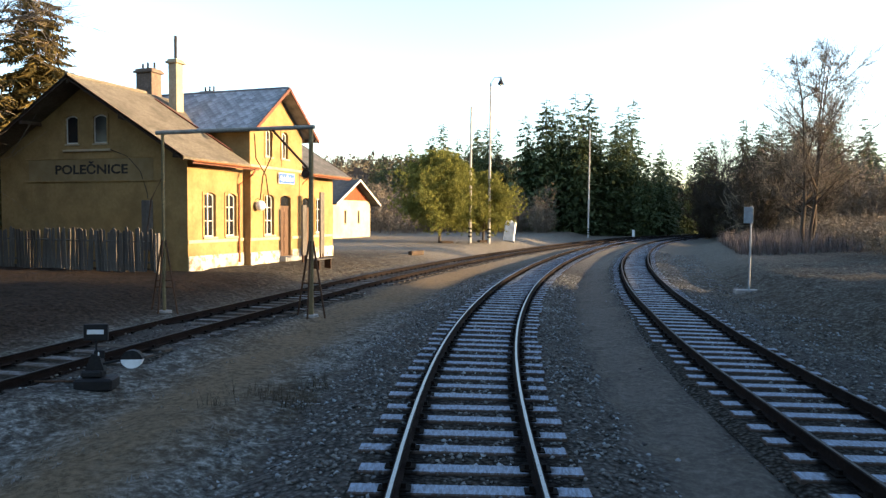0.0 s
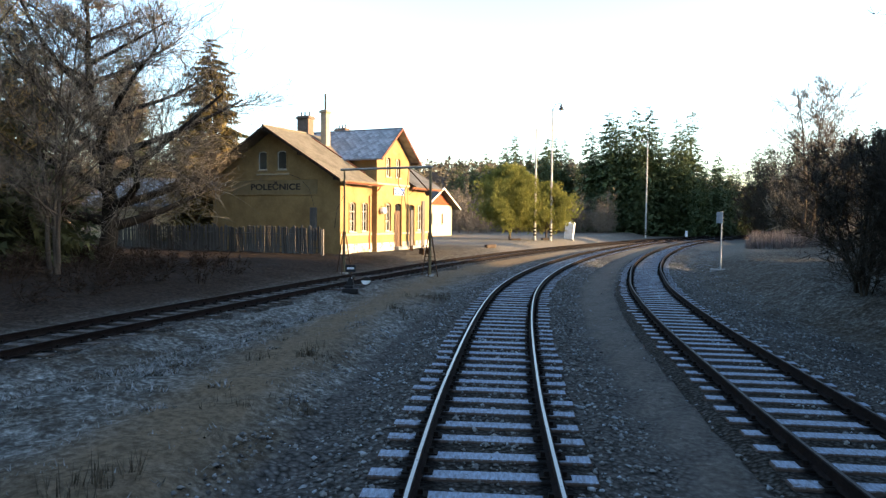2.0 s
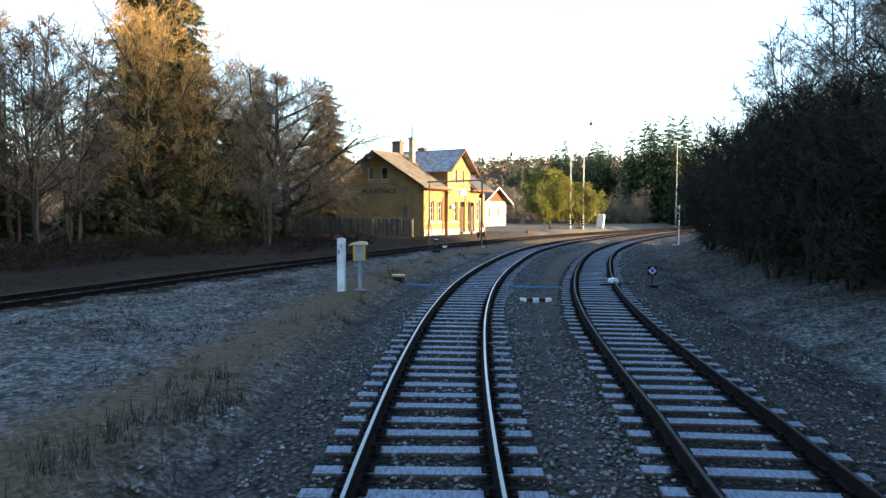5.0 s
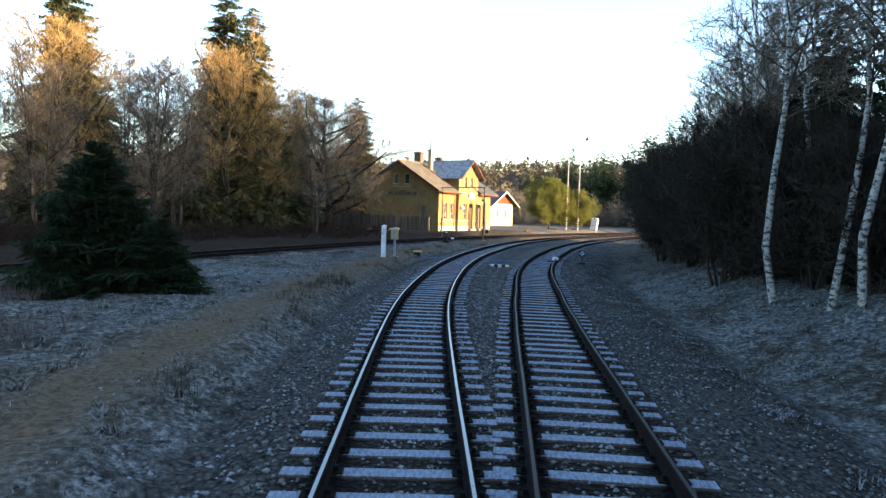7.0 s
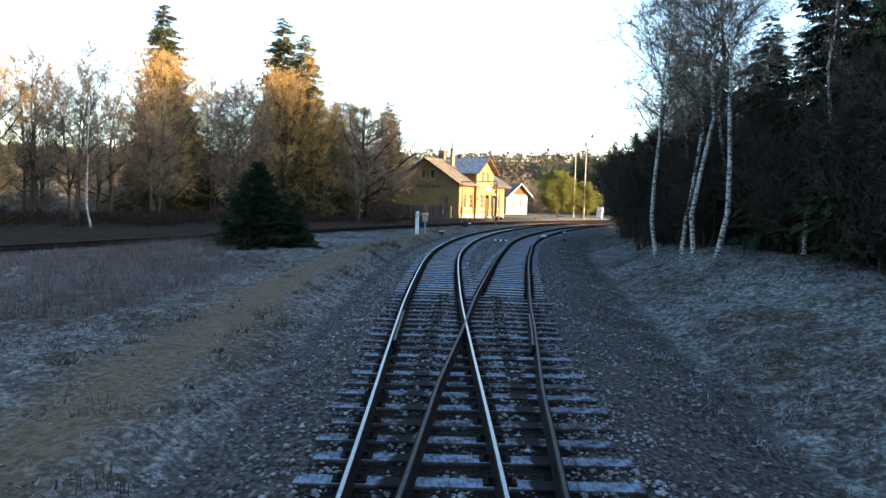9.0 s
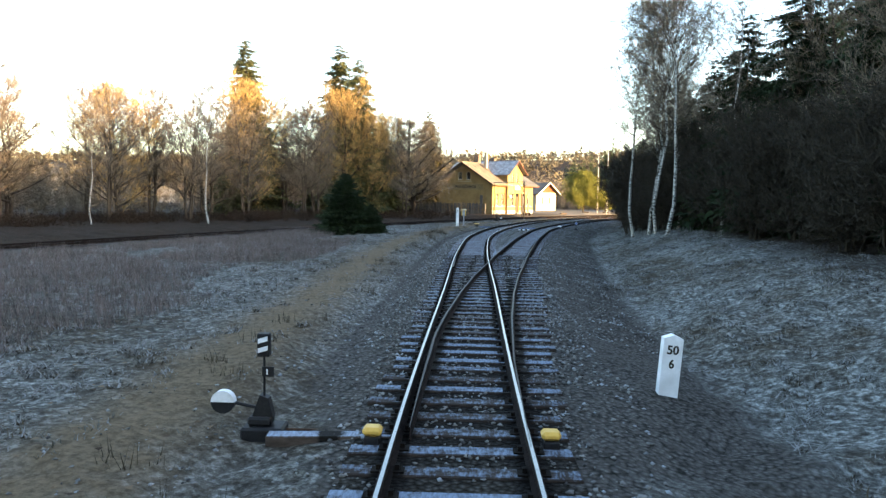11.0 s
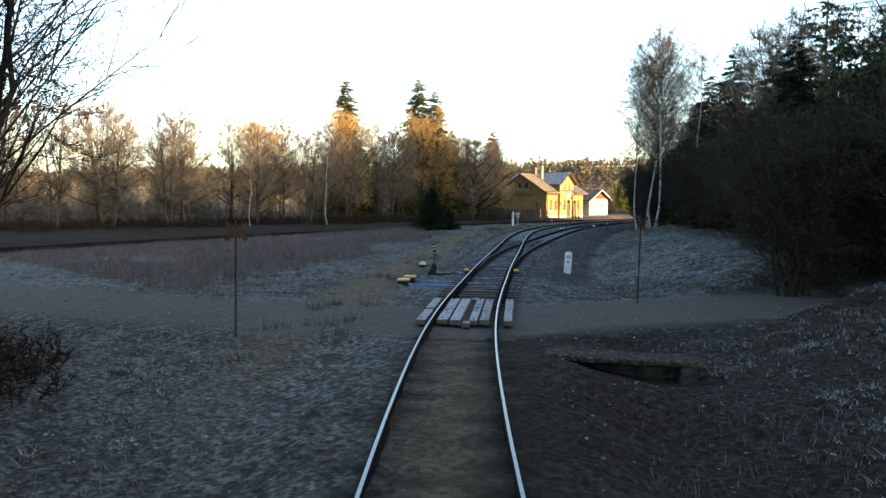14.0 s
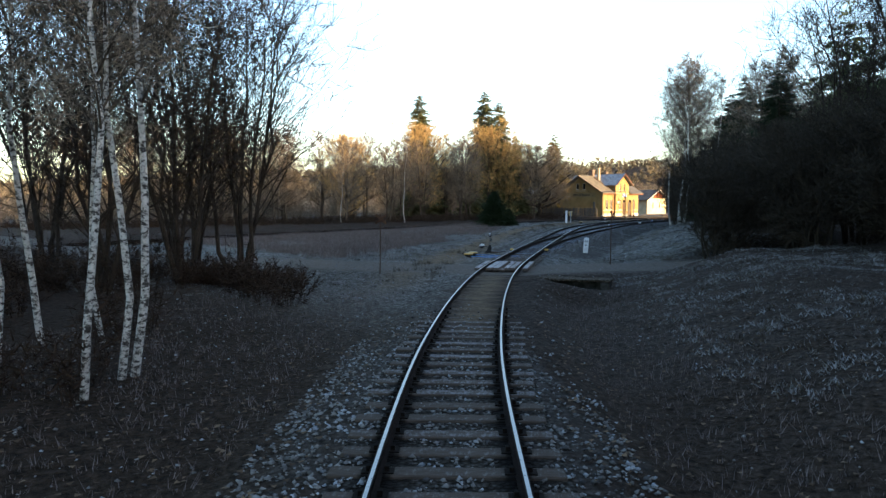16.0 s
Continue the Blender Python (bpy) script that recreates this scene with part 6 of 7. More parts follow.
for k in range(110):
    x, y = rng.uniform(70, 125), rng.uniform(-125, -45)
    if abs(near(np.array([[x, y]]), ROAD)[0][0]) > 6 and abs(near(np.array([[x, y]]), MAIN)[0][0]) > 11:
        spots.append((x, y, rng.uniform(15, 22)))
# unseen far trees, added to shade the lower half of the left-hand row
for k in range(90):
    spots.append((rng.uniform(78, 122), rng.uniform(-44, 2), rng.uniform(19, 24)))
joined_conifers("conifer_wood", "conifer wood on the bank beside the siding, extended unseen to block low sun", spots, 41, 15, 7, 1)


def joined_bushes(name, label, spots, seed, mat, twigs=240, broad=1.0):
    """Brush: rounded clumps of stems and forking twigs at the spots, joined."""
    r = np.random.default_rng(seed)
    V, n = [], 0
    for x, y, h, w in spots:
        foot = np.array([x, y, gz(x, y) - 0.1])
        m = max(5, twigs // 22)
        a, b = r.uniform(0, 6.28, m), np.sqrt(r.uniform(0, 1, m))
        f0 = np.stack([0.2 * w * np.cos(a) * b, 0.2 * w * np.sin(a) * b, 0 * a], 1)
        f1 = np.stack([0.5 * w * np.cos(a) * b, 0.5 * w * np.sin(a) * b, h * np.sqrt(1.02 - 0.6 * b * b) * r.uniform(0.55, 1.0, m)], 1)
        sd = np.stack([-np.sin(a), np.cos(a), 0 * a], 1) * 0.008 * max(1.0, h / 3)
        V.append((foot + np.stack([f0 - sd, f0 + sd, f1], 1)).reshape(-1, 3))
        k = r.integers(0, m, twigs)
        t = r.uniform(0.2 if broad < 5 else 0.0, 1.0, (twigs, 1))
        p0 = f0[k] + (f1[k] - f0[k]) * t
        d = unit_rows(unit_rows(f1[k] - f0[k]) * 0.5 + r.normal(size=(twigs, 3)) * np.array([0.75, 0.75, 0.5]))
        p1 = p0 + d * (0.2 * (0.5 * h + 0.5 * w) * r.uniform(0.35, 1.1, (twigs, 1)))
        p1[:, 2] = np.maximum(p1[:, 2], 0.05)
        sd = unit_rows(np.cross(d, r.normal(size=(twigs, 3)))) * r.uniform(0.006, 0.014, (twigs, 1)) * max(1.0, h / 4) * broad
        V.append((foot + np.stack([p0 - sd, p0 + sd, p1], 1)).reshape(-1, 3))
    V = np.vstack(V)
    ob = link_arrays(name, V, np.arange(len(V)).reshape(-1, 3), mat)
    return tagged(ob, label, "bushes", kind="stuff")


spots = [(rng.uniform(-62, -34), rng.uniform(78, 112), rng.uniform(6, 10), rng.uniform(5, 8)) for k in range(60)]
spots += [(rng.uniform(-36, -16), rng.uniform(100, 108), rng.uniform(4, 9), rng.uniform(3, 5)) for k in range(22)]
# low brush added beyond the siding, its height set by the shade wanted
spots += [(rng.uniform(9, 18), rng.uniform(33, 92), rng.uniform(1.6, 3.0), rng.uniform(3, 4.5)) for k in range(100)]
spots += [(rng.uniform(6, 30), rng.uniform(88, 112), rng.uniform(7, 13), rng.uniform(5, 8)) for k in range(55)]
spots += [(rng.uniform(-120, -50), rng.uniform(70, 190), rng.uniform(7, 11), rng.uniform(6, 9)) for k in range(80)]
# taller clumps added opposite the station to cast shade on its ground
spots += [(rng.uniform(9.5, 17), rng.uniform(14, 31), rng.uniform(5.0, 6.6), rng.uniform(3.5, 5)) for k in range(70)]
joined_bushes("brushwood", "brown leafless brushwood behind the station yard, and added opposite it for shade", spots, 51, M_TWIG, 650, 1.6)
spots = [(rng.uniform(-32, -16), rng.uniform(-78, 12), rng.uniform(0.5, 1.6), rng.uniform(1.5, 3.2)) for k in range(520)]
spots = [q for q in spots if near(np.array([[q[0], q[1]]]), LOOP)[0][0] < -5.0]
joined_bushes("bramble_verge", "dark dead brambles along the loop track", spots, 52, M_BRAMBLE, 260, 1.5)
spots = [(rng.uniform(-150, -42), rng.uniform(-130, 60), rng.uniform(5, 10), rng.uniform(5, 9)) for k in range(230)]
spots += [(rng.uniform(-50, -36), rng.uniform(-120, 16), rng.uniform(3, 7), rng.uniform(4, 7)) for k in range(190)]
joined_bushes("hedgerow", "brown hedgerows in the fields behind the trees", spots, 53, M_TWIG, 300, 2.2)
spots = [(rng.uniform(28, 50), rng.uniform(-95, -80), rng.uniform(0.8, 2.4), rng.uniform(1.2, 2.6)) for k in range(150)]
spots = [q for q in spots if near(np.array([[q[0], q[1]]]), MAIN)[0][0] < -5.5]
spots += [(rng.gauss(37.3, 1.5), rng.gauss(-79.9, 1.0), rng.uniform(0.7, 1.4), rng.uniform(1.0, 2.0)) for k in range(45)]
joined_bushes("bramble_verge", "dark undergrowth below the alders", spots, 54, M_BRAMBLE, 300, 1.4)
spots = []
for k in range(2300):
    a, d = rng.uniform(1.2, 4.4), rng.uniform(250, 620)
    x, y = 10 + d * math.cos(a), -10 + d * math.sin(a)
    spots.append((x, y, rng.uniform(5, 9), rng.uniform(13, 22)))
joined_bushes("hill_wood", "leafless woods on the far hillside", spots, 55, M_HILLTWIG, 90, 22.0)

# ---- things beside the tracks ----
def bm_cyl(p, r, h, sides=12, axis="z", bm=None):
    x, y, z = p
    e = {"x": (h, 0, 0), "y": (0, h, 0), "z": (0, 0, h)}[axis]
    return bm_tube([p, (x + e[0], y + e[1], z + e[2])], r, sides, bm)


def facing(x, y, z, deg):
    return Matrix.Translation((x, y, z)) @ Matrix.Rotation(radians(deg), 4, "Z")


def loading_gauge():
    """A steel frame over the loop: two trestle posts, a top bar and a brace."""
    g = thing("loading_gauge", "rusty steel loading gauge frame spanning the loop track", "loading gauge")
    ends = [(-15.75, 16.25), (-11.2, 16.95)]
    for (x, y), r in zip(ends, (0.05, 0.075)):
        z0 = gz(x, y)
        p = new("post")
        p.parent = g
        part("upright", bm_tube([(x, y, z0 - 0.1), (x, y, 1.4), (x, y, 5.2)], [r, r, r * 0.9], 8), M_STEEL_OLIVE, p)
        for dx, dy in ((0.36, 0.1), (-0.36, -0.1), (0.1, -0.36)):
            part("strut", bm_tube([(x + dx * 1.1, y + dy * 1.1, z0 - 0.1), (x + dx * 0.15, y + dy * 0.15, z0 + 2.15)], 0.028, 6), M_STEEL_RUST, p)
        for zz, k in ((0.75, 0.8), (0.95, 0.72)):
            part("tie", bm_tube([(x + 0.36 * k, y + 0.1 * k, z0 + zz), (x - 0.36 * k, y - 0.1 * k, z0 + zz)], 0.022, 6), M_STEEL_RUST, p)
        part("foot_block", bm_box(x - 0.16, x + 0.16, y - 0.16, y + 0.16, z0 - 0.25, z0 + 0.06, 0.02), M_CONCRETE, p)
    part("top_bar", bm_tube([(-15.95, 16.22, 5.16), (-11.1, 16.97, 5.26)], 0.062, 8), M_STEEL_PALE, g, "pale grey painted top bar")
    part("brace", bm_tube([(-12.35, 16.77, 5.2), (-11.2, 16.95, 4.0)], 0.035, 6), M_STEEL_RUST, g)
    part("brace", bm_tube([(-15.75, 16.25, 3.9), (-16.15, 16.2, 3.2), (-16.3, 16.18, 2.2)], 0.018, 6), M_STEEL_RUST, g)
    for x0, s in ((-12.9, 1), (-12.3, -1)):
        part("hanging_arm", bm_tube([(x0, 16.7, 5.1), (x0 + 0.05 * s, 16.7, 4.4), (x0 + 0.35 * s, 16.75, 3.9), (x0 + 0.45 * s, 16.75, 3.2)], 0.016, 6), M_STEEL_RUST, g)
    part("pulley", bm_cyl((-11.3, 16.8, 3.95), 0.12, 0.08, 12, "y"), M_STEEL_RUST, g)


loading_gauge()


def switch_stand(name, label, m, tall, flip, group="switch stands"):
    """Ground lever frame with lantern plate, number plate, counterweight and rod. Local x runs away from the track."""
    g = thing(name, label, "switch stand", m, group)
    base = bm_box(-0.3, 0.3, -0.2, 0.2, -0.1, 0.1, 0.03)
    bm_box(-0.22, 0.12, -0.12, 0.12, 0.1, 0.22, 0.03, base)
    part("base", base, M_STEEL_DARK, g)
    part("lever_box", bm_prism([(-0.16, 0.22), (0.14, 0.22), (0.07, 0.46), (-0.05, 0.5)], "y", -0.07, 0.07), M_STEEL_DARK, g)
    part("post", bm_tube([(0, 0, 0.4), (0, 0, tall)], 0.018, 8), M_STEEL_DARK, g)
    lan = new("lantern")
    lan.parent = g
    lan.matrix_parent_inverse.identity()
    if flip:
        part("plate", bm_box(-0.19, 0.19, -0.03, 0.03, tall - 0.27, tall, 0.008), M_BLACK, lan)
        part("white_bar", bm_box(-0.13, 0.13, -0.036, -0.0305, tall - 0.165, tall - 0.09), M_WHITE, lan, "white bar on the plate")
    else:
        part("plate", bm_box(-0.085, 0.085, -0.07, 0.07, tall - 0.3, tall, 0.012), M_BLACK, lan)
        for z in (0.05, 0.17):
            part("white_bar", bm_prism([(-0.07, tall - 0.3 + z), (0.07, tall - 0.3 + z + 0.04), (0.07, tall - 0.3 + z + 0.1), (-0.07, tall - 0.3 + z + 0.06)], "y", -0.077, -0.0705), M_WHITE, lan, "white slanted bar")
    part("number_plate", bm_box(-0.02, 0.15, -0.05, -0.032, tall - 0.56, tall - 0.43, 0.004), M_BLACK, g)
    part("number_bar", bm_box(0.045, 0.065, -0.056, -0.051, tall - 0.53, tall - 0.46), M_WHITE, g)
    arm = -1 if not flip else 1
    part("lever", bm_tube([(0.02, 0, 0.3), (arm * 0.3, -0.02, 0.36), (arm * 0.5, -0.03, 0.4)], 0.022, 6), M_STEEL_DARK, g)
    for a0, a1, mat, nm in ((0, math.pi, M_WHITE, "white half"), (math.pi, 2 * math.pi, M_BLACK, "black half")):
        if flip:
            a0, a1 = a0 + math.pi, a1 + math.pi
        pts = [(arm * 0.58 + 0.17 * math.cos(q), 0.4 + 0.15 * math.sin(q)) for q in np.linspace(a0, a1, 10)]
        part("counterweight", bm_prism(pts, "y", -0.085, 0.025), mat, g, nm + " of the counterweight")
    way = -1 if flip else 1
    part("rod", bm_tube([(0.25 * way, 0.06, 0.02), (1.5 * way, 0.06, 0.02)], 0.02, 6), M_STEEL_RUST, g)
    return g


switch_stand("switch_stand", "dark switch stand with a white barred plate beside the loop", facing(-10.35, 8.6, gz(-10.35, 8.6) + 0.1, 25), 0.98, True)
t_toe = tangents(MAIN)[TOE]
ang_toe = math.degrees(math.atan2(-t_toe[0], t_toe[1]))
switch_stand("switch_stand", "switch stand with slanted white marks and a half white counterweight", facing(31.45, -61.05, gz(31.45, -61.05) + 0.08, ang_toe) @ Matrix.Diagonal((0.86, 0.86, 0.95, 1)), 1.3, False)
long_sleeper = tagged(link_mesh("switch_beam", *(lambda b: ([v.co[:] for v in b.verts], [[q.index for q in f.verts] for f in b.faces]))(bm_box(0, 1.5, -0.1, 0.1, -0.14, 0.0, 0.01)), M_SLEEPER), "long frosted timber between the switch stand and the rails", "timber beam")
long_sleeper.matrix_world = facing(31.75, -61.25, -0.01, ang_toe + 4)
for off in (-1.02, 1.02):
    q = offset_line(MAIN, off)[TOE + 1]
    c = thing("switch_lock", "small yellow cap beside the switch blades", "switch lock", facing(q[0], q[1], -0.02, ang_toe), "switch locks")
    part("cap", bm_box(-0.11, 0.11, -0.1, 0.1, 0.1, 0.2, 0.035), M_YELLOW, c)
    part("base", bm_box(-0.09, 0.09, -0.12, 0.12, -0.06, 0.096, 0.01), M_STEEL_DARK, c)


def junction_box(x, y, deg, label):
    g = thing("junction_box", label, "junction box", facing(x, y, gz(x, y) - 0.05, deg) @ Matrix.Diagonal((0.92, 0.92, 0.92, 1)), "junction boxes")
    part("body", bm_box(-0.2, 0.2, -0.13, 0.13, -0.12, 0.17, 0.02), M_BLACK, g)
    lid = bm_box(-0.26, 0.26, -0.17, 0.17, 0.174, 0.25, 0.03)
    part("lid", lid, M_YELLOW, g, "yellow lid")
    part("lid_top", bm_box(-0.235, 0.235, -0.145, 0.145, 0.251, 0.272, 0.01), M_CREAMLID, g, "frosted top of the lid")
    part("padlock", bm_box(0.19, 0.225, -0.155, -0.125, 0.1, 0.17, 0.01), M_STEEL_DARK, g)


junction_box(-0.85, -9.75, 20, "low black cable box with a frosted cream lid beside the trail")
junction_box(32.85, -63.82, 38, "low black cable box with a frosted yellow lid beside the switch")
junction_box(33.52, -64.8, 38, "low black cable box with a frosted yellow lid near the crossing")


def duct(points, label):
    """A flat plastic cable cover lying on the ballast."""
    v, f = [], []
    for i, (x, y, z) in enumerate(points):
        a = Vector(points[max(i - 1, 0)])
        b = Vector(points[min(i + 1, len(points) - 1)])
        d = (b - a).normalized()
        n = Vector((d.y, -d.x, 0)).normalized()
        for u, h in ((-0.045, -0.01), (-0.036, 0.016), (0.036, 0.016), (0.045, -0.01)):
            v.append((x + n.x * u, y + n.y * u, z + h))
    for i in range(len(points) - 1):
        for k in range(3):
            f.append((4 * i + k, 4 * i + k + 1, 4 * i + k + 5, 4 * i + k + 4))
    f += [(3, 2, 1, 0), tuple(len(v) - 4 + k for k in range(4))]
    tagged(link_mesh("cable_cover", v, f, M_DUCT), label, "cable cover", "cable covers")


M_DUCT = simple("pale_blue_plastic", (0.021, 0.119, 0.364), (0.049, 0.175, 0.462), 9, 0.5, bumpy=0.05)
def on_ground(*spots):
    return [(x, y, max(gz(x, y) + 0.018, -0.03)) for x, y in spots]


duct(on_ground((-0.5, -9.85), (-0.2, -9.8), (0.35, -9.7), (0.95, -9.52), (1.35, -9.4)), "pale blue cable cover from the cable box to the rails")
duct([(1.85, -9.2, -0.03), (2.75, -8.75, -0.03)], "pale blue cable cover between the rails")
duct(on_ground((3.1, -8.62), (3.6, -8.38), (4.2, -8.03), (4.8, -7.68), (5.25, -7.41)), "pale blue cable cover across the trail")
duct([(5.62, -7.19, -0.03), (6.5, -6.66, -0.03)], "pale blue cable cover between the siding rails")
duct(on_ground((33.05, -63.82), (33.5, -63.64), (33.95, -63.49), (34.4, -63.36), (34.8, -63.24)), "pale blue cable cover from the cable box to the rails")
duct([(35.1, -63.3, -0.02), (35.6, -62.95, -0.02)], "short pale blue cable cover between the rails")
duct(on_ground((33.75, -64.83), (34.3, -64.62), (34.75, -64.46), (35.15, -64.28), (35.5, -64.12)), "pale blue cable cover from the cable box to the rails")
duct([(35.72, -64.04, -0.02), (36.65, -63.31, -0.02)], "pale blue cable cover between the rails")


def telephone_post():
    g = thing("telephone_post", "white square line telephone post with a black letter", "telephone post", facing(0.21, -14.47, gz(0.21, -14.47) + 0.12, 27) @ Matrix.Diagonal((0.8, 0.8, 0.81, 1)))
    part("shaft", bm_box(-0.15, 0.15, -0.15, 0.15, -0.2, 1.86, 0.035), M_WHITE, g)
    part("door", bm_box(-0.13, 0.13, -0.175, -0.152, 1.18, 1.78, 0.012), M_WHITE, g)
    part("cap", bm_box(-0.165, 0.165, -0.165, 0.165, 1.862, 1.92, 0.02), M_WHITE, g)
    part("cap_knob", bm_box(-0.09, 0.09, -0.09, 0.09, 1.921, 1.955, 0.015), M_WHITE, g)
    lettering("T", Matrix.Translation((0.03, -0.178, 1.55)) @ Matrix.Rotation(radians(90), 4, "X"), 0.2, 0.11, M_LETTER, g, "lettering", "black letter")
    lettering("T", Matrix.Translation((0.153, -0.05, 1.6)) @ Matrix.Rotation(radians(90), 4, "Z") @ Matrix.Rotation(radians(90), 4, "X"), 0.2, 0.11, M_LETTER, g, "lettering", "black letter")
    part("keyhole_plate", bm_box(-0.09, -0.045, -0.182, -0.176, 1.32, 1.48), M_LETTER, g)


def cable_cabinet():
    g = thing("cable_cabinet", "grey and yellow cable cabinet on a steel pole", "cable cabinet", facing(0.7, -14.14, gz(0.7, -14.14) + 0.03, 27) @ Matrix.Diagonal((0.85, 0.85, 0.88, 1)))
    part("pole", bm_box(-0.06, 0.06, -0.05, 0.05, -0.2, 1.05, 0.01), M_GREY, g)
    part("box", bm_box(-0.2, 0.2, -0.12, 0.14, 1.05, 1.66, 0.02), M_GREY, g)
    for x in (-0.24, 0.14):
        part("edge_panel", bm_box(x, x + 0.1, -0.145, -0.05, 1.06, 1.66, 0.012), M_YELLOW, g, "yellow edge panel")
    part("side_panel", bm_box(0.2, 0.24, -0.045, 0.15, 1.08, 1.65, 0.01), M_STEEL_DARK, g)
    hood = [(-0.40, 1.60), (-0.38, 1.66), (-0.27, 1.73), (0.0, 1.78), (0.24, 1.75), (0.28, 1.662), (-0.3, 1.662)]
    part("hood", bm_prism(hood, "y", -0.2, 0.2), M_CREAMLID, g, "pale curved hood")
    part("hinge", bm_box(0.242, 0.265, -0.14, -0.1, 1.12, 1.6, 0.006), M_STEEL_DARK, g)
    part("base_plate", bm_box(-0.22, 0.22, -0.16, 0.16, -0.05, 0.025, 0.01), M_CONCRETE, g)


telephone_post()
cable_cabinet()


def clearance_bar():
    """A low black and white bar that marks how far a wagon may stand."""
    g = thing("clearance_marker", "low black and white bar between the tracks", "clearance marker", facing(5.6, -11.35, gz(5.6, -11.35) + 0.05, 29))
    for k in range(5):
        part("segment", bm_box(-0.5 + 0.2 * k, -0.3 + 0.2 * k, -0.07, 0.07, -0.08, 0.09, 0.004), M_WHITE if k % 2 == 0 else M_BLACK, g)


def derailer():
    g = thing("derailer", "white derailer block on the siding rail", "derailer", facing(6.45, -5.95, 0.0, 25))
    part("block", bm_prism([(-0.16, 0.1), (0.18, 0.1), (0.2, 0.22), (0.05, 0.27), (-0.14, 0.22)], "y", -0.2, 0.2), M_WHITE, g)
    part("base", bm_box(-0.5, 0.25, -0.35, -0.1, -0.04, 0.07, 0.02), M_STEEL_DARK, g)
    part("rod", bm_tube([(0.2, 0.1, 0.06), (1.0, 0.15, 0.04)], 0.02, 6), M_STEEL_RUST, g)
    s = thing("derailer_signal", "small black plate with a blue and white diamond", "shunting signal", facing(7.6, -4.6, gz(7.6, -4.6), 28))
    part("post", bm_tube([(0, 0.02, -0.1), (0, 0.02, 0.5)], 0.025, 8), M_STEEL_DARK, s)
    part("base", bm_box(-0.2, 0.2, -0.15, 0.15, -0.1, 0.12, 0.03), M_STEEL_DARK, s)
    part("plate", bm_box(-0.17, 0.17, -0.03, 0.0, 0.5, 0.84, 0.006), M_BLACK, s)
    for r, mat, y, nm in ((0.15, M_WHITE, -0.036, "white_diamond"), (0.1, M_BLUE, -0.042, "blue_diamond")):
        part(nm, bm_prism([(-r, 0.67), (0, 0.67 - r), (r, 0.67), (0, 0.67 + r)], "y", y, y + 0.0055), mat, s)


clearance_bar()
derailer()


def kilometre_post():
    g = thing("kilometre_post", "leaning white kilometre stone with painted figures", "kilometre post", facing(34.62, -55.77, 0.02, 36) @ Matrix.Rotation(radians(4), 4, "Y"))
    part("stone", bm_prism([(-0.15, -0.75), (0.15, -0.75), (0.15, 0.66), (0.0, 0.72), (-0.15, 0.66)], "y", -0.08, 0.08), M_WHITE, g)
    for txt, z in (("50", 0.42), ("6", 0.2)):
        lettering(txt, Matrix.Translation((0, -0.083, z)) @ Matrix.Rotation(radians(90), 4, "X"), 0.19, 0.18 if len(txt) > 1 else 0.08, M_LETTER, g, "lettering", "dark painted figures")


kilometre_post()


# ---- level crossing ----
def crossing():
    s0 = s_of(39.7, -69.3, MAIN)
    i = int(s0 * 2)
    t = tangents(MAIN)[i]
    deg = math.degrees(math.atan2(-t[0], t[1]))
    c = thing("level_crossing", "frosted timber planks of a small level crossing", "level crossing", facing(MAIN[i][0], MAIN[i][1], 0, deg))
    r = random.Random(4)
    for half, (y0, y1) in enumerate(((-1.75, -0.08), (-0.04, 1.86))):
        for x0, x1 in ((-1.10, -0.86), (-0.62, -0.34), (-0.32, -0.04), (0.12, 0.34), (0.37, 0.60), (0.92, 1.15)):
            a, b = y0 + r.uniform(-0.06, 0.06), y1 + r.uniform(-0.06, 0.04)
            bm = bm_box(x0 + r.uniform(0, 0.012), x1 - r.uniform(0, 0.012), a, b, 0.03, 0.15 + r.uniform(-0.008, 0.008), 0.012)
            bmesh.ops.subdivide_edges(bm, edges=[e for e in bm.edges if abs(e.verts[0].co.y - e.verts[1].co.y) > 1], cuts=5)
            for v in bm.verts:
                v.co.x += 0.008 * noise.noise(Vector((v.co.x * 3, v.co.y * 2.1, x0)))
                v.co.z += 0.006 * noise.noise(Vector((v.co.y * 1.7, v.co.x * 4, x0)))
            p = part("plank", bm, M_PLANK, c)
            for yy in (a + 0.25, b - 0.3):
                part("bolt", bm_cyl(((x0 + x1) / 2 + r.uniform(-0.03, 0.03), yy, 0.145), 0.024, 0.016, 8), M_STEEL_RUST, p)
    part("plank", bm_box(-0.04, 0.17, 1.9, 2.3, 0.02, 0.12, 0.012), M_PLANK, c)
    part("plank", bm_box(0.0, 0.18, -2.0, -1.7, 0.02, 0.12, 0.012), M_PLANK, c)
    part("packing", bm_box(-0.6, 0.6, -1.5, 1.9, -0.06, 0.026), M_WOODDARK, c)


crossing()


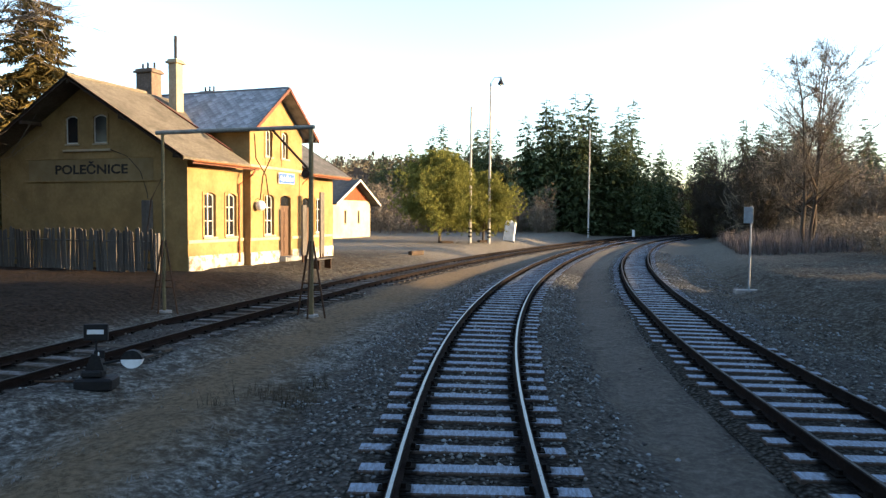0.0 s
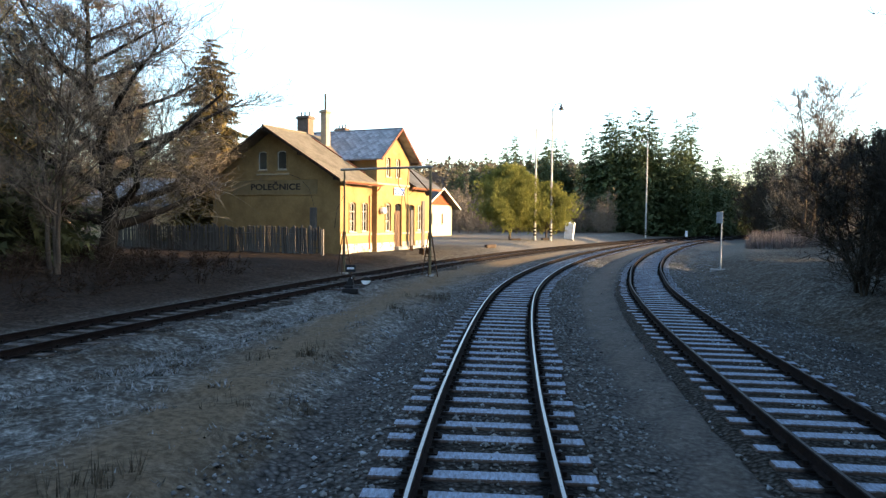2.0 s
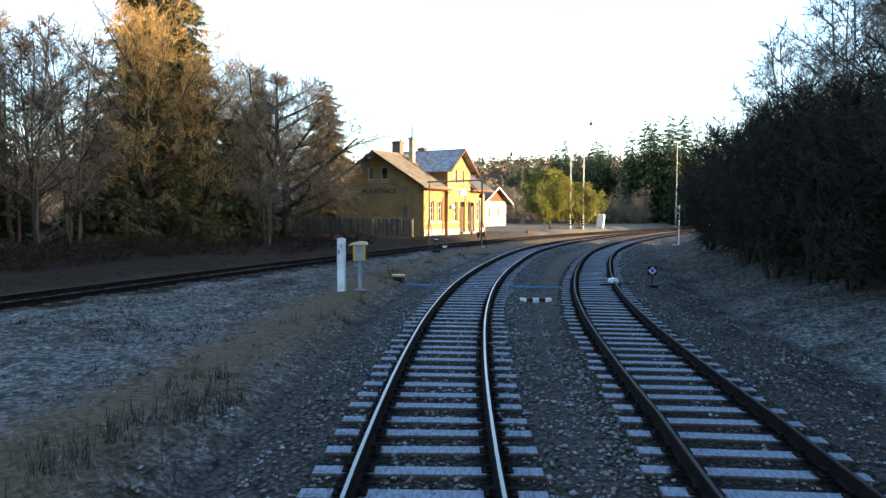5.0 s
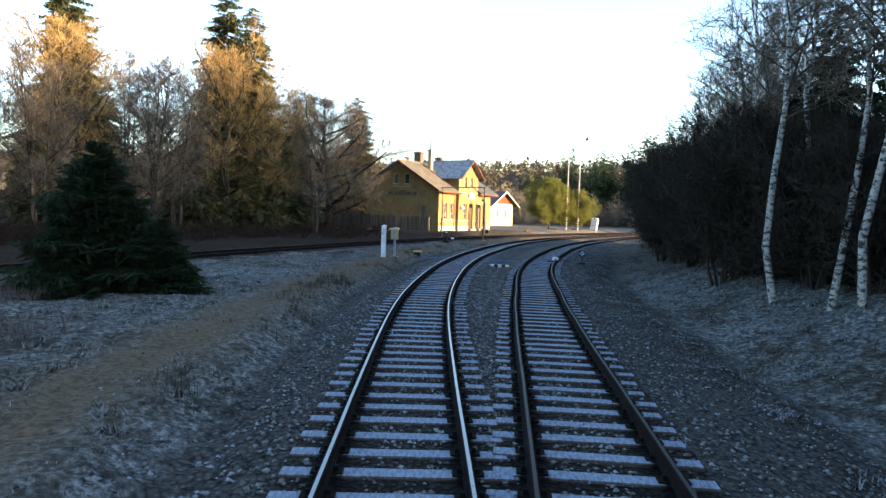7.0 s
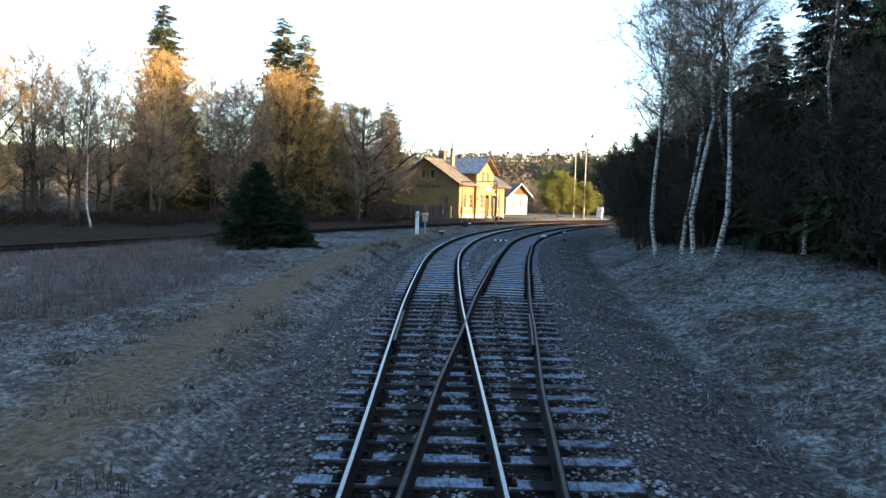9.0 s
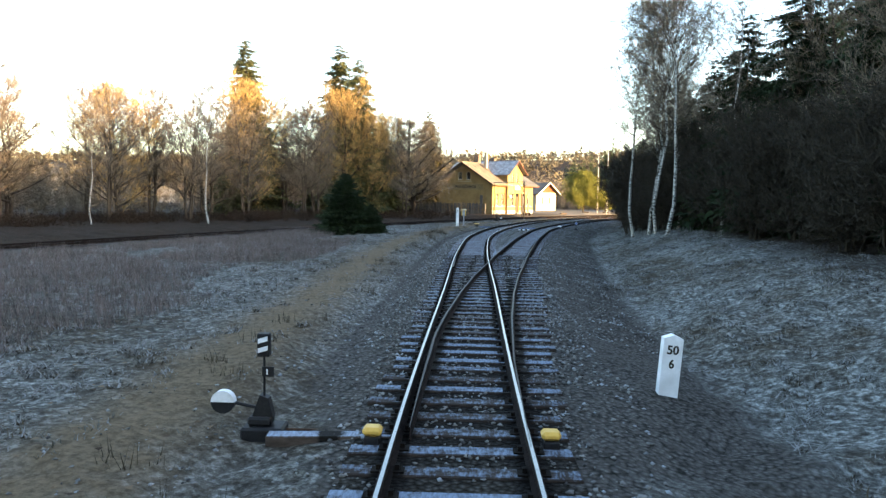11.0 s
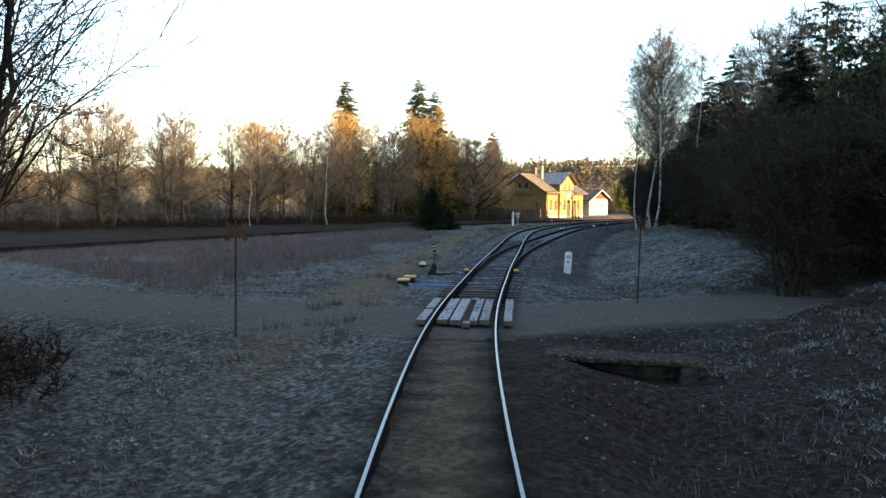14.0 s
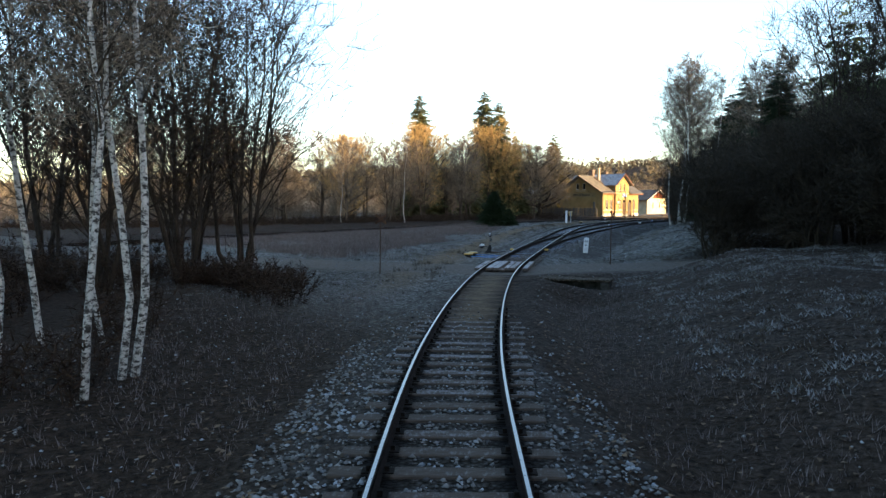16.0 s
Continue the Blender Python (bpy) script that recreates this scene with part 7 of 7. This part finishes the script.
def crossing_sign(x, y, h, deg, lean):
    g = thing("crossing_sign", "thin rusty post with a small crossed sign beside the road", "crossing sign", facing(x, y, gz(x, y), deg) @ Matrix.Rotation(radians(lean), 4, "Y"), "crossing signs")
    part("post", bm_tube([(0, 0, -0.2), (0, 0, h)], 0.022, 8), M_STEEL_RUST, g)
    for a in (-1, 1):
        m = Matrix.Translation((0, -0.04 - 0.012 * a, h - 0.22)) @ Matrix.Rotation(radians(38 * a), 4, "Y")
        bm = bm_box(-0.28, 0.28, -0.005, 0.005, -0.045, 0.045)
        bmesh.ops.transform(bm, matrix=m, verts=bm.verts[:])
        part("blade", bm, M_STEEL_RUST, g)


crossing_sign(38.14, -74.14, 2.45, 70, 1)
crossing_sign(42.2, -64.0, 2.5, 150, -2)


def culvert():
    g = thing("culvert", "old concrete culvert slab beside the road", "culvert", facing(45.35, -70.75, 0.13, 26.6))
    r = random.Random(12)
    slab = bm_box(-1.35, 1.35, -0.2, 0.5, -0.09, 0.0, 0.02)
    bmesh.ops.subdivide_edges(slab, edges=[e for e in slab.edges if abs(e.verts[0].co.x - e.verts[1].co.x) > 1], cuts=9)
    for v in slab.verts:
        v.co.y += 0.14 * noise.noise(Vector((v.co.x * 2.1, 0, 3)))
        v.co.z += 0.05 * noise.noise(Vector((v.co.x * 1.7, v.co.y * 2, 7)))
    part("slab", slab, M_GROUND, g, "turf-covered edge of the slab")
    for x in (-1.3, 0.98):
        part("side_wall", bm_box(x, x + 0.3, -0.2, 0.6, -0.9, -0.093, 0.03), M_CONCRETE_MOSS, g)
    part("back_wall", bm_box(-0.98, 0.97, 0.12, 0.4, -0.9, -0.093), M_CONCRETE_MOSS, g)
    for k in range(5):
        x, w = -0.85 + 0.4 * k + r.uniform(-0.08, 0.08), r.uniform(0.1, 0.2)
        part("stone", bm_box(x - w, x + w, -0.02 - r.uniform(0, 0.12), 0.1, -0.75, -0.24 - r.uniform(0, 0.2), 0.05), M_CONCRETE_MOSS, g)


culvert()


# ---- station yard ----
def picket_fence():
    f = thing("picket_fence", "tall weathered grey picket fence before the gable", "fence")
    r = random.Random(6)
    meshes = []
    for k in range(5):
        w, h = 0.11 + 0.008 * k, 1.62 + 0.05 * k
        bm = bm_prism([(-w / 2, 0), (w / 2, 0), (w / 2, h - 0.07), (0.0, h), (-w / 2, h - 0.05)], "y", -0.012, 0.012)
        me = bpy.data.meshes.new("picket")
        bm.to_mesh(me)
        bm.free()
        me.materials.append(M_FENCE)
        meshes.append(me)
    def run(x0, y0, x1, y1, gap=0.03, miss=0.03):
        n = int(math.hypot(x1 - x0, y1 - y0) / 0.15)
        a = math.atan2(y1 - y0, x1 - x0)
        for k in range(n):
            if r.random() < miss:
                continue
            u = (k + 0.5) / n
            x, y = x0 + (x1 - x0) * u, y0 + (y1 - y0) * u
            ob = new("picket", r.choice(meshes))
            ob.parent = f
            ob.matrix_world = Matrix.Translation((x, y, gz(x, y) + r.uniform(-0.06, 0.05))) @ Matrix.Rotation(a, 4, "Z") @ Matrix.Rotation(r.gauss(0, 0.03), 4, "Y") @ Matrix.Rotation(r.gauss(0, 0.03), 4, "X")
        for zz in (0.4, 1.25):
            part("rail", bm_tube([(x0, y0 + 0.04, gz(x0, y0) + zz), (x1, y1 + 0.04, gz(x1, y1) + zz)], 0.035, 4), M_FENCE, f)
        m = max(2, int(n * 0.15 / 2.2))
        for k in range(m + 1):
            u = k / m
            x, y = x0 + (x1 - x0) * u, y0 + (y1 - y0) * u + 0.1
            part("post", bm_box(x - 0.06, x + 0.06, y - 0.06, y + 0.06, gz(x, y) - 0.2, gz(x, y) + 1.6, 0.01), M_FENCE, f)
    run(-21.4, 22.2, -33.5, 21.6)
    run(-33.6, 21.6, -43.0, 23.5, miss=0.12)


picket_fence()


def outbuilding():
    g = thing("outbuilding", "low pale shed with a frosted grey roof behind the trees", "outbuilding", facing(-51.0, 35.0, 0.3, 20) @ Matrix.Scale(1.4, 4))
    part("wall", bm_box(-3, 3, -2.2, 2.2, -0.2, 2.6), M_WHITEWALL, g)
    for s in (-1, 1):
        roof_slab("roof_slope", g, [(-3.4, 2.7 * s, 2.4), (3.4, 2.7 * s, 2.4), (3.4, 0, 4.3), (-3.4, 0, 4.3)][::s], 0.1, M_SLATE)
    for s in (-3, 2.98):
        part("gable", bm_prism([(-2.2, 2.6), (2.2, 2.6), (0, 4.15)], "x", s, s + 0.02), M_WHITEWALL, g)
    part("door", bm_box(0.4, 1.4, -2.24, -2.2, 0, 2.0), M_DOOR, g)
    part("window", bm_box(-1.8, -1.0, -2.23, -2.2, 1.0, 1.8), M_GLASS, g)


outbuilding()


def lamp_mast(x, y, h, mat, label, deg=0, arm=True):
    g = thing("lamp_mast", label, "lamp post", facing(x, y, gz(x, y) - 0.1, deg), "yard lamps")
    part("mast", bm_tube([(0, 0, 0), (0, 0, h * 0.5), (0, 0, h)], [0.14, 0.11, 0.075], 10), mat, g)
    if arm:
        part("arm", bm_tube([(0, 0, h - 0.05), (0.3, 0, h + 0.5), (0.9, 0, h + 0.55)], 0.03, 6), M_STEEL_DARK, g)
        lan = new("lantern")
        lan.parent = g
        part("housing", bm_tube([(0.9, 0, h + 0.55), (0.9, 0, h + 0.3), (0.9, 0, h - 0.1)], [0.06, 0.1, 0.3], 12), M_STEEL_DARK, lan)
        bm = bmesh.new()
        bmesh.ops.create_uvsphere(bm, u_segments=10, v_segments=6, radius=0.14)
        bmesh.ops.transform(bm, matrix=Matrix.Translation((0.9, 0, h - 0.1)), verts=bm.verts[:])
        part("bulb_glass", bm, M_WHITE, lan)
    for k in range(3):
        part("stripe", bm_cyl((0, 0, 0.6 + 0.35 * k), 0.146, 0.18, 10), M_LETTER, g)


lamp_mast(-17.7, 59.5, 14.5, M_POLE, "tall pale lamp mast with a bell shaped lantern", 20)
lamp_mast(-19.1, 58.2, 12.2, M_POLE, "tall pale mast beside the young pines", 0, False)
lamp_mast(-14.1, 101.0, 15.8, M_POLE, "tall lamp mast with a striped foot", 200)
lamp_mast(-6.2, 128.0, 14.0, M_POLE, "distant lamp mast before the wood", 200)

pine = bushy_pine("young_pine", "bushy young pine lit by the low sun", 8.6, 3.6, 61, put(-21.6, 57.0))
copy_thing(pine, put(-18.6, 61.0, 2.0, 0.8, 0.0, 1.0))


def yard_things():
    b = thing("relay_cabinet", "white rounded equipment cabinet leaning in the yard", "cabinet", facing(-17.6, 66.6, gz(-17.6, 66.6), 12) @ Matrix.Rotation(radians(6), 4, "Y"))
    part("body", bm_box(-0.55, 0.55, -0.4, 0.4, -0.15, 2.1, 0.12), M_WHITE, b)
    part("door", bm_box(-0.45, 0.45, -0.43, -0.405, 0.2, 1.9, 0.02), M_WHITE, b)
    part("plinth", bm_box(-0.6, 0.6, -0.45, 0.45, -0.3, 0.1, 0.02), M_CONCRETE, b)
    s = thing("track_sign", "plain square sign on a grey pole beside the siding", "sign", facing(1.35, 29.9, gz(1.35, 29.9), 10))
    part("pole", bm_tube([(0, 0, -0.1), (0, 0, 3.5)], 0.04, 8), M_GREY, s)
    part("plate", bm_box(-0.3, 0.06, -0.06, -0.042, 2.8, 3.45, 0.006), M_GREY, s)
    part("footing", bm_box(-0.55, 0.35, -0.3, 0.3, -0.15, 0.12, 0.03), M_CONCRETE, s)
    w = thing("timber_stop", "dark timber baulk lying on the platform edge", "timber", facing(-17.4, 40.8, gz(-17.4, 40.8), 80))
    part("baulk", bm_box(-0.75, 0.75, -0.15, 0.15, 0.0, 0.28, 0.03), M_WOODDARK, w)
    for x, y in ((-20.9, 57.0), (-18.6, 61.0)):
        r = thing("planting_bed", "dark ring of earth and old timber round a young pine", "planting bed", facing(x, y, gz(x, y) - 0.05, 30), "planting beds")
        part("edging", bm_box(-0.55, 0.55, -0.45, 0.45, 0, 0.24, 0.06), M_WOODDARK, r)
    m = thing("marker_post", "short white marker post beside the far track", "marker post", facing(-7.5, 98, gz(-7.5, 98), 0))
    part("post", bm_box(-0.18, 0.18, -0.15, 0.15, -0.1, 1.1, 0.04), M_WHITE, m)
    n = thing("notice_board", "narrow weathered notice panels on the platform", "notice board", facing(-19.3, 30.5, gz(-19.3, 30.5), 90))
    for x, h in ((-0.55, 2.9), (1.25, 3.6)):
        part("panel", bm_box(x, x + 0.4, -0.05, 0.05, 0.35, h, 0.012), M_FENCE, n)
        part("leg", bm_box(x + 0.04, x + 0.1, -0.045, 0.045, -0.2, 0.346, 0.006), M_STEEL_RUST, n)
        part("leg", bm_box(x + 0.3, x + 0.36, -0.045, 0.045, -0.2, 0.346, 0.006), M_STEEL_RUST, n)
    for k, (x, y) in enumerate(((-17.4, 28.6),)):
        bn = thing("platform_bench", "simple low timber bench on the platform", "bench", facing(x, y, gz(x, y), 92))
        part("seat", bm_box(-0.8, 0.8, -0.2, 0.2, 0.42, 0.47, 0.01), M_FENCE, bn)
        for u in (-0.6, 0.56):
            part("leg", bm_box(u, u + 0.06, -0.17, 0.17, -0.1, 0.416, 0.008), M_STEEL_RUST, bn)


yard_things()

# ---- stones, grass, leaves: what nobody could count ----
def scatter_stones(name, label, pts, sizes, z, seed, mat):
    """Broken stones: squashed, uneven octahedra."""
    r = np.random.default_rng(seed)
    n = len(pts)
    dirs = np.array([(1, 0, 0), (-1, 0, 0), (0, 1, 0), (0, -1, 0), (0, 0, 1), (0, 0, -1)], float)
    tri = np.array([(0, 2, 4), (2, 1, 4), (1, 3, 4), (3, 0, 4), (2, 0, 5), (1, 2, 5), (3, 1, 5), (0, 3, 5)])
    q = dirs[None] * r.uniform(0.6, 1.2, (n, 6, 1)) + r.normal(0, 0.18, (n, 6, 3))
    a = r.uniform(0, 6.28, n)
    c, s = np.cos(a)[:, None], np.sin(a)[:, None]
    x, y = q[:, :, 0] * c - q[:, :, 1] * s, q[:, :, 0] * s + q[:, :, 1] * c
    q = np.stack([x, y, q[:, :, 2] * 0.62], -1) * sizes[:, None, None]
    q += np.c_[pts, z][:, None, :]
    T = (tri[None] + (np.arange(n) * 6)[:, None, None]).reshape(-1, 3)
    ob = link_arrays(name, q.reshape(-1, 3), T, mat)
    return tagged(ob, label, "stones", kind="stuff")


def along(line, s0, s1, n, lo, hi, r):
    i = r.uniform(s0 * 2, s1 * 2, n)
    k = np.clip(i.astype(int), 0, len(line) - 1)
    t = tangents(line)[k]
    off = r.uniform(lo, hi, n)
    return line[k] + np.stack([t[:, 1], -t[:, 0]], 1) * off[:, None] + t * r.uniform(-0.3, 0.3, (n, 1))


def heights(p):
    return ground_height(p, True)


def stones():
    r = np.random.default_rng(71)
    s_a, s_b = s_of(66, -95, MAIN), s_of(-8.3, 34, MAIN)
    s_x = s_of(40, -69.6, MAIN)
    parts = [along(MAIN, s_x + 6, s_b, 52000, -3.0, 2.6, r), along(MAIN, s_a, s_x - 9, 20000, -2.4, 2.3, r), along(SIDING, 8, 130, 42000, -1.9, 4.2, r), along(LOOP, 40, 150, 2500, -1.5, 1.5, r)]
    p = np.vstack(parts)
    z, dm, ds, dl, dr, dt = heights(p)
    keep = (np.abs(np.abs(dm) - G2) > 0.2) & (np.abs(np.abs(ds) - G2) > 0.2) & (np.abs(dr) > 3)
    keep &= ~((dm > 2.3) & (ds < -1.45) & (p[:, 1] > -18) & (r.uniform(0, 1, len(p)) > 0.03))
    keep &= ~((p[:, 1] < -70) & (np.abs(dm) < 2.8) & (r.uniform(0, 1, len(p)) > smoothstep(-77, -87, p[:, 1])))
    keep &= ~((p[:, 1] < -57) & (p[:, 1] > -82) & (np.abs(dm) > 1.45) & (r.uniform(0, 1, len(p)) > 0.2))
    p, z = p[keep], z[keep]
    scatter_stones("ballast_stones", "grey broken ballast stones beside and between the rails", p, 0.016 + 0.034 * r.uniform(0, 1, len(p)) ** 1.4, z + 0.014, 72, M_STONE)
    p = np.vstack([along(MAIN, s_x - 40, s_x + 60, 2600, -9, -2.6, r), along(MAIN, s_a, s_x, 2600, -7, 6, r), np.stack([r.uniform(28, 52, 1500), r.uniform(-80, -62, 1500)], 1)])
    z, dm, *_ = heights(p)
    keep = np.abs(dm) > 1.6
    scatter_stones("loose_gravel", "scattered gravel and clods on the trodden earth", p[keep], r.uniform(0.012, 0.04, keep.sum()), z[keep] + 0.005, 73, M_STONE)


def blades(name, label, p, h, lean, width, seed, mat, per=5):
    """Tufts of grass: slim triangles."""
    r = np.random.default_rng(seed)
    z = heights(p)[0] - 0.02
    n = len(p)
    base = np.repeat(np.c_[p, z], per, 0) + np.c_[r.normal(0, 0.05, (n * per, 2)), np.zeros(n * per)]
    hh = np.repeat(h, per) * r.uniform(0.5, 1.15, n * per)
    a = r.uniform(0, 6.28, n * per)
    d = np.stack([np.cos(a), np.sin(a), 0 * a], 1)
    sd = np.stack([-np.sin(a), np.cos(a), 0 * a], 1) * (width * r.uniform(0.6, 1.4, n * per))[:, None]
    tip = base + d * (hh * lean * r.uniform(0.2, 1.3, n * per))[:, None] + np.c_[np.zeros((n * per, 2)), hh]
    V = np.stack([base - sd, base + sd, tip], 1).reshape(-1, 3)
    ob = link_arrays(name, V, np.arange(len(V)).reshape(-1, 3), mat)
    return tagged(ob, label, "grass", kind="stuff")


def grass():
    r = np.random.default_rng(81)
    # rimed turf left of the line
    p = along(MAIN, s_of(46, -76, MAIN), s_of(-6, 17, MAIN), 30000, -15, -3.0, r)
    z, dm, ds, dl, dr, dt = heights(p)
    patch = bumps(p, 0.22, 3.0) + 0.6 * bumps(p, 0.9, 5.0)
    worn = np.exp(-((dm + 4.1 + 0.4 * np.sin(p[:, 1] * 0.11)) / 0.8) ** 2)
    keep = (patch > -0.15) & (r.uniform(0, 1, len(p)) > 0.9 * worn) & (np.abs(dr) > 2.2) & (dl > 2.0)
    blades("frosted_grass", "short frosted grass beside the trail", p[keep], r.uniform(0.03, 0.09, keep.sum()), 1.3, 0.009, 82, M_FROSTGRASS, 5)
    # rimed tussocks
    q = np.vstack([along(MAIN, s_of(46, -76, MAIN), s_of(-3, 5, MAIN), 5200, -13, -3.4, r), along(MAIN, s_of(62, -92, MAIN), s_of(-2, 3, MAIN), 5200, 4.4, 13, r)])
    z, dm, ds, dl, dr, dt = heights(q)
    worn = np.exp(-((dm + 4.1 + 0.4 * np.sin(q[:, 1] * 0.11)) / 0.9) ** 2)
    q = q[(bumps(q, 0.3, 8.0) > -0.1) & (r.uniform(0, 1, len(q)) > worn) & (np.abs(dr) > 2.5) & (dl > 2.2) & (dt > 3.2)]
    p = np.repeat(q, 5, 0) + r.normal(0, 0.1, (len(q) * 5, 2))
    blades("rimed_tussocks", "rough rimed tussocks of withered grass", p, np.repeat(r.uniform(0.05, 0.12, len(q)), 5), 1.7, 0.012, 88, M_TUSSOCK, 6)
    # tall dry grass in the meadow between the lines
    p = np.stack([r.uniform(-8, 34, 60000), r.uniform(-72, -22, 60000)], 1)
    dm, dl, dr = near(p, MAIN)[0], near(p, LOOP)[0], near(p, ROAD)[0]
    patch = bumps(p, 0.11, 9.0) + 0.4 * bumps(p, 0.5, 2.0)
    keep = (dm < -6.8) & (dl > 2.5) & (np.abs(dr) > 3) & (patch > -0.38 + 0.5 * smoothstep(-10.5, -7, dm))
    blades("dry_grass", "tall dry brown grass in the meadow", p[keep], r.uniform(0.16, 0.55, keep.sum()), 0.6, 0.0055, 83, M_DRYGRASS, 6)
    # weeds by the ballast shoulder
    p = along(MAIN, s_of(44, -74, MAIN), s_of(-5, 12, MAIN), 420, -4.2, -2.5, r)
    p = p[bumps(p, 0.5, 4.0) > 0.12]
    p = np.repeat(p, 9, 0) + r.normal(0, 0.16, (len(p) * 9, 2))
    blades("weeds", "dark dead weeds on the ballast shoulder", p, r.uniform(0.1, 0.38, len(p)), 0.5, 0.006, 84, M_WEED, 4)
    # bank on the right
    p = along(MAIN, s_of(60, -90, MAIN), s_of(-2, 3, MAIN), 22000, 4.5, 14, r)
    z, dm, ds, dl, dr, dt = heights(p)
    keep = (dt > 4.6) & (np.abs(dr) > 2.4) & (r.uniform(0, 1, len(p)) < 0.15 + smoothstep(-78, -66, p[:, 1]))
    blades("bank_grass", "frosted tussocks on the bank", p[keep], r.uniform(0.03, 0.09, keep.sum()), 1.6, 0.010, 85, M_FROSTGRASS, 5)
    # lit tuft of tall grass beyond the siding
    p = np.stack([r.uniform(2.2, 9, 1500), r.uniform(46, 72, 1500)], 1)
    p = p[near(p, SIDING)[0] > 5.0]
    blades("dry_grass", "tall dry grass beyond the siding", p, r.uniform(0.7, 1.4, len(p)), 0.3, 0.02, 86, M_DRYGRASS, 6)
    # verge before the alders and around the crossing
    p = np.vstack([along(MAIN, s_of(64, -94, MAIN), s_of(44, -74, MAIN), 4200, -9, -2.6, r), along(MAIN, s_of(64, -94, MAIN), s_of(44, -74, MAIN), 2600, 2.4, 5.5, r)])
    dr = near(p, ROAD)[0]
    p = p[np.abs(dr) > 2.4]
    blades("verge_grass", "thin withered grass on the verge", p, r.uniform(0.05, 0.2, len(p)), 0.9, 0.006, 87, M_DRYGRASS, 4)


def fallen_leaves():
    r = np.random.default_rng(91)
    p = np.vstack([along(MAIN, s_of(66, -96, MAIN), s_of(48, -78, MAIN), 6000, -9, 6.5, r), along(MAIN, s_of(48, -78, MAIN), s_of(10, -25, MAIN), 3500, -12, -3, r)])
    z, dm, *_ = heights(p)
    keep = np.abs(dm) > 1.5
    p, z = p[keep], z[keep]
    n = len(p)
    a = r.uniform(0, 6.28, (n, 1)) + np.array([[0, 2.1, 4.2]])
    k = r.uniform(0.02, 0.05, (n, 1))
    V = np.stack([p[:, :1] + k * np.cos(a), p[:, 1:] + k * 1.3 * np.sin(a), z[:, None] + 0.015 + r.uniform(0, 0.03, (n, 3))], -1).reshape(-1, 3)
    ob = link_arrays("fallen_leaves", V, np.arange(len(V)).reshape(-1, 3), M_LEAFLITTER)
    tagged(ob, "pale fallen leaves scattered on the ground", "leaves", kind="stuff")


stones()
grass()
fallen_leaves()
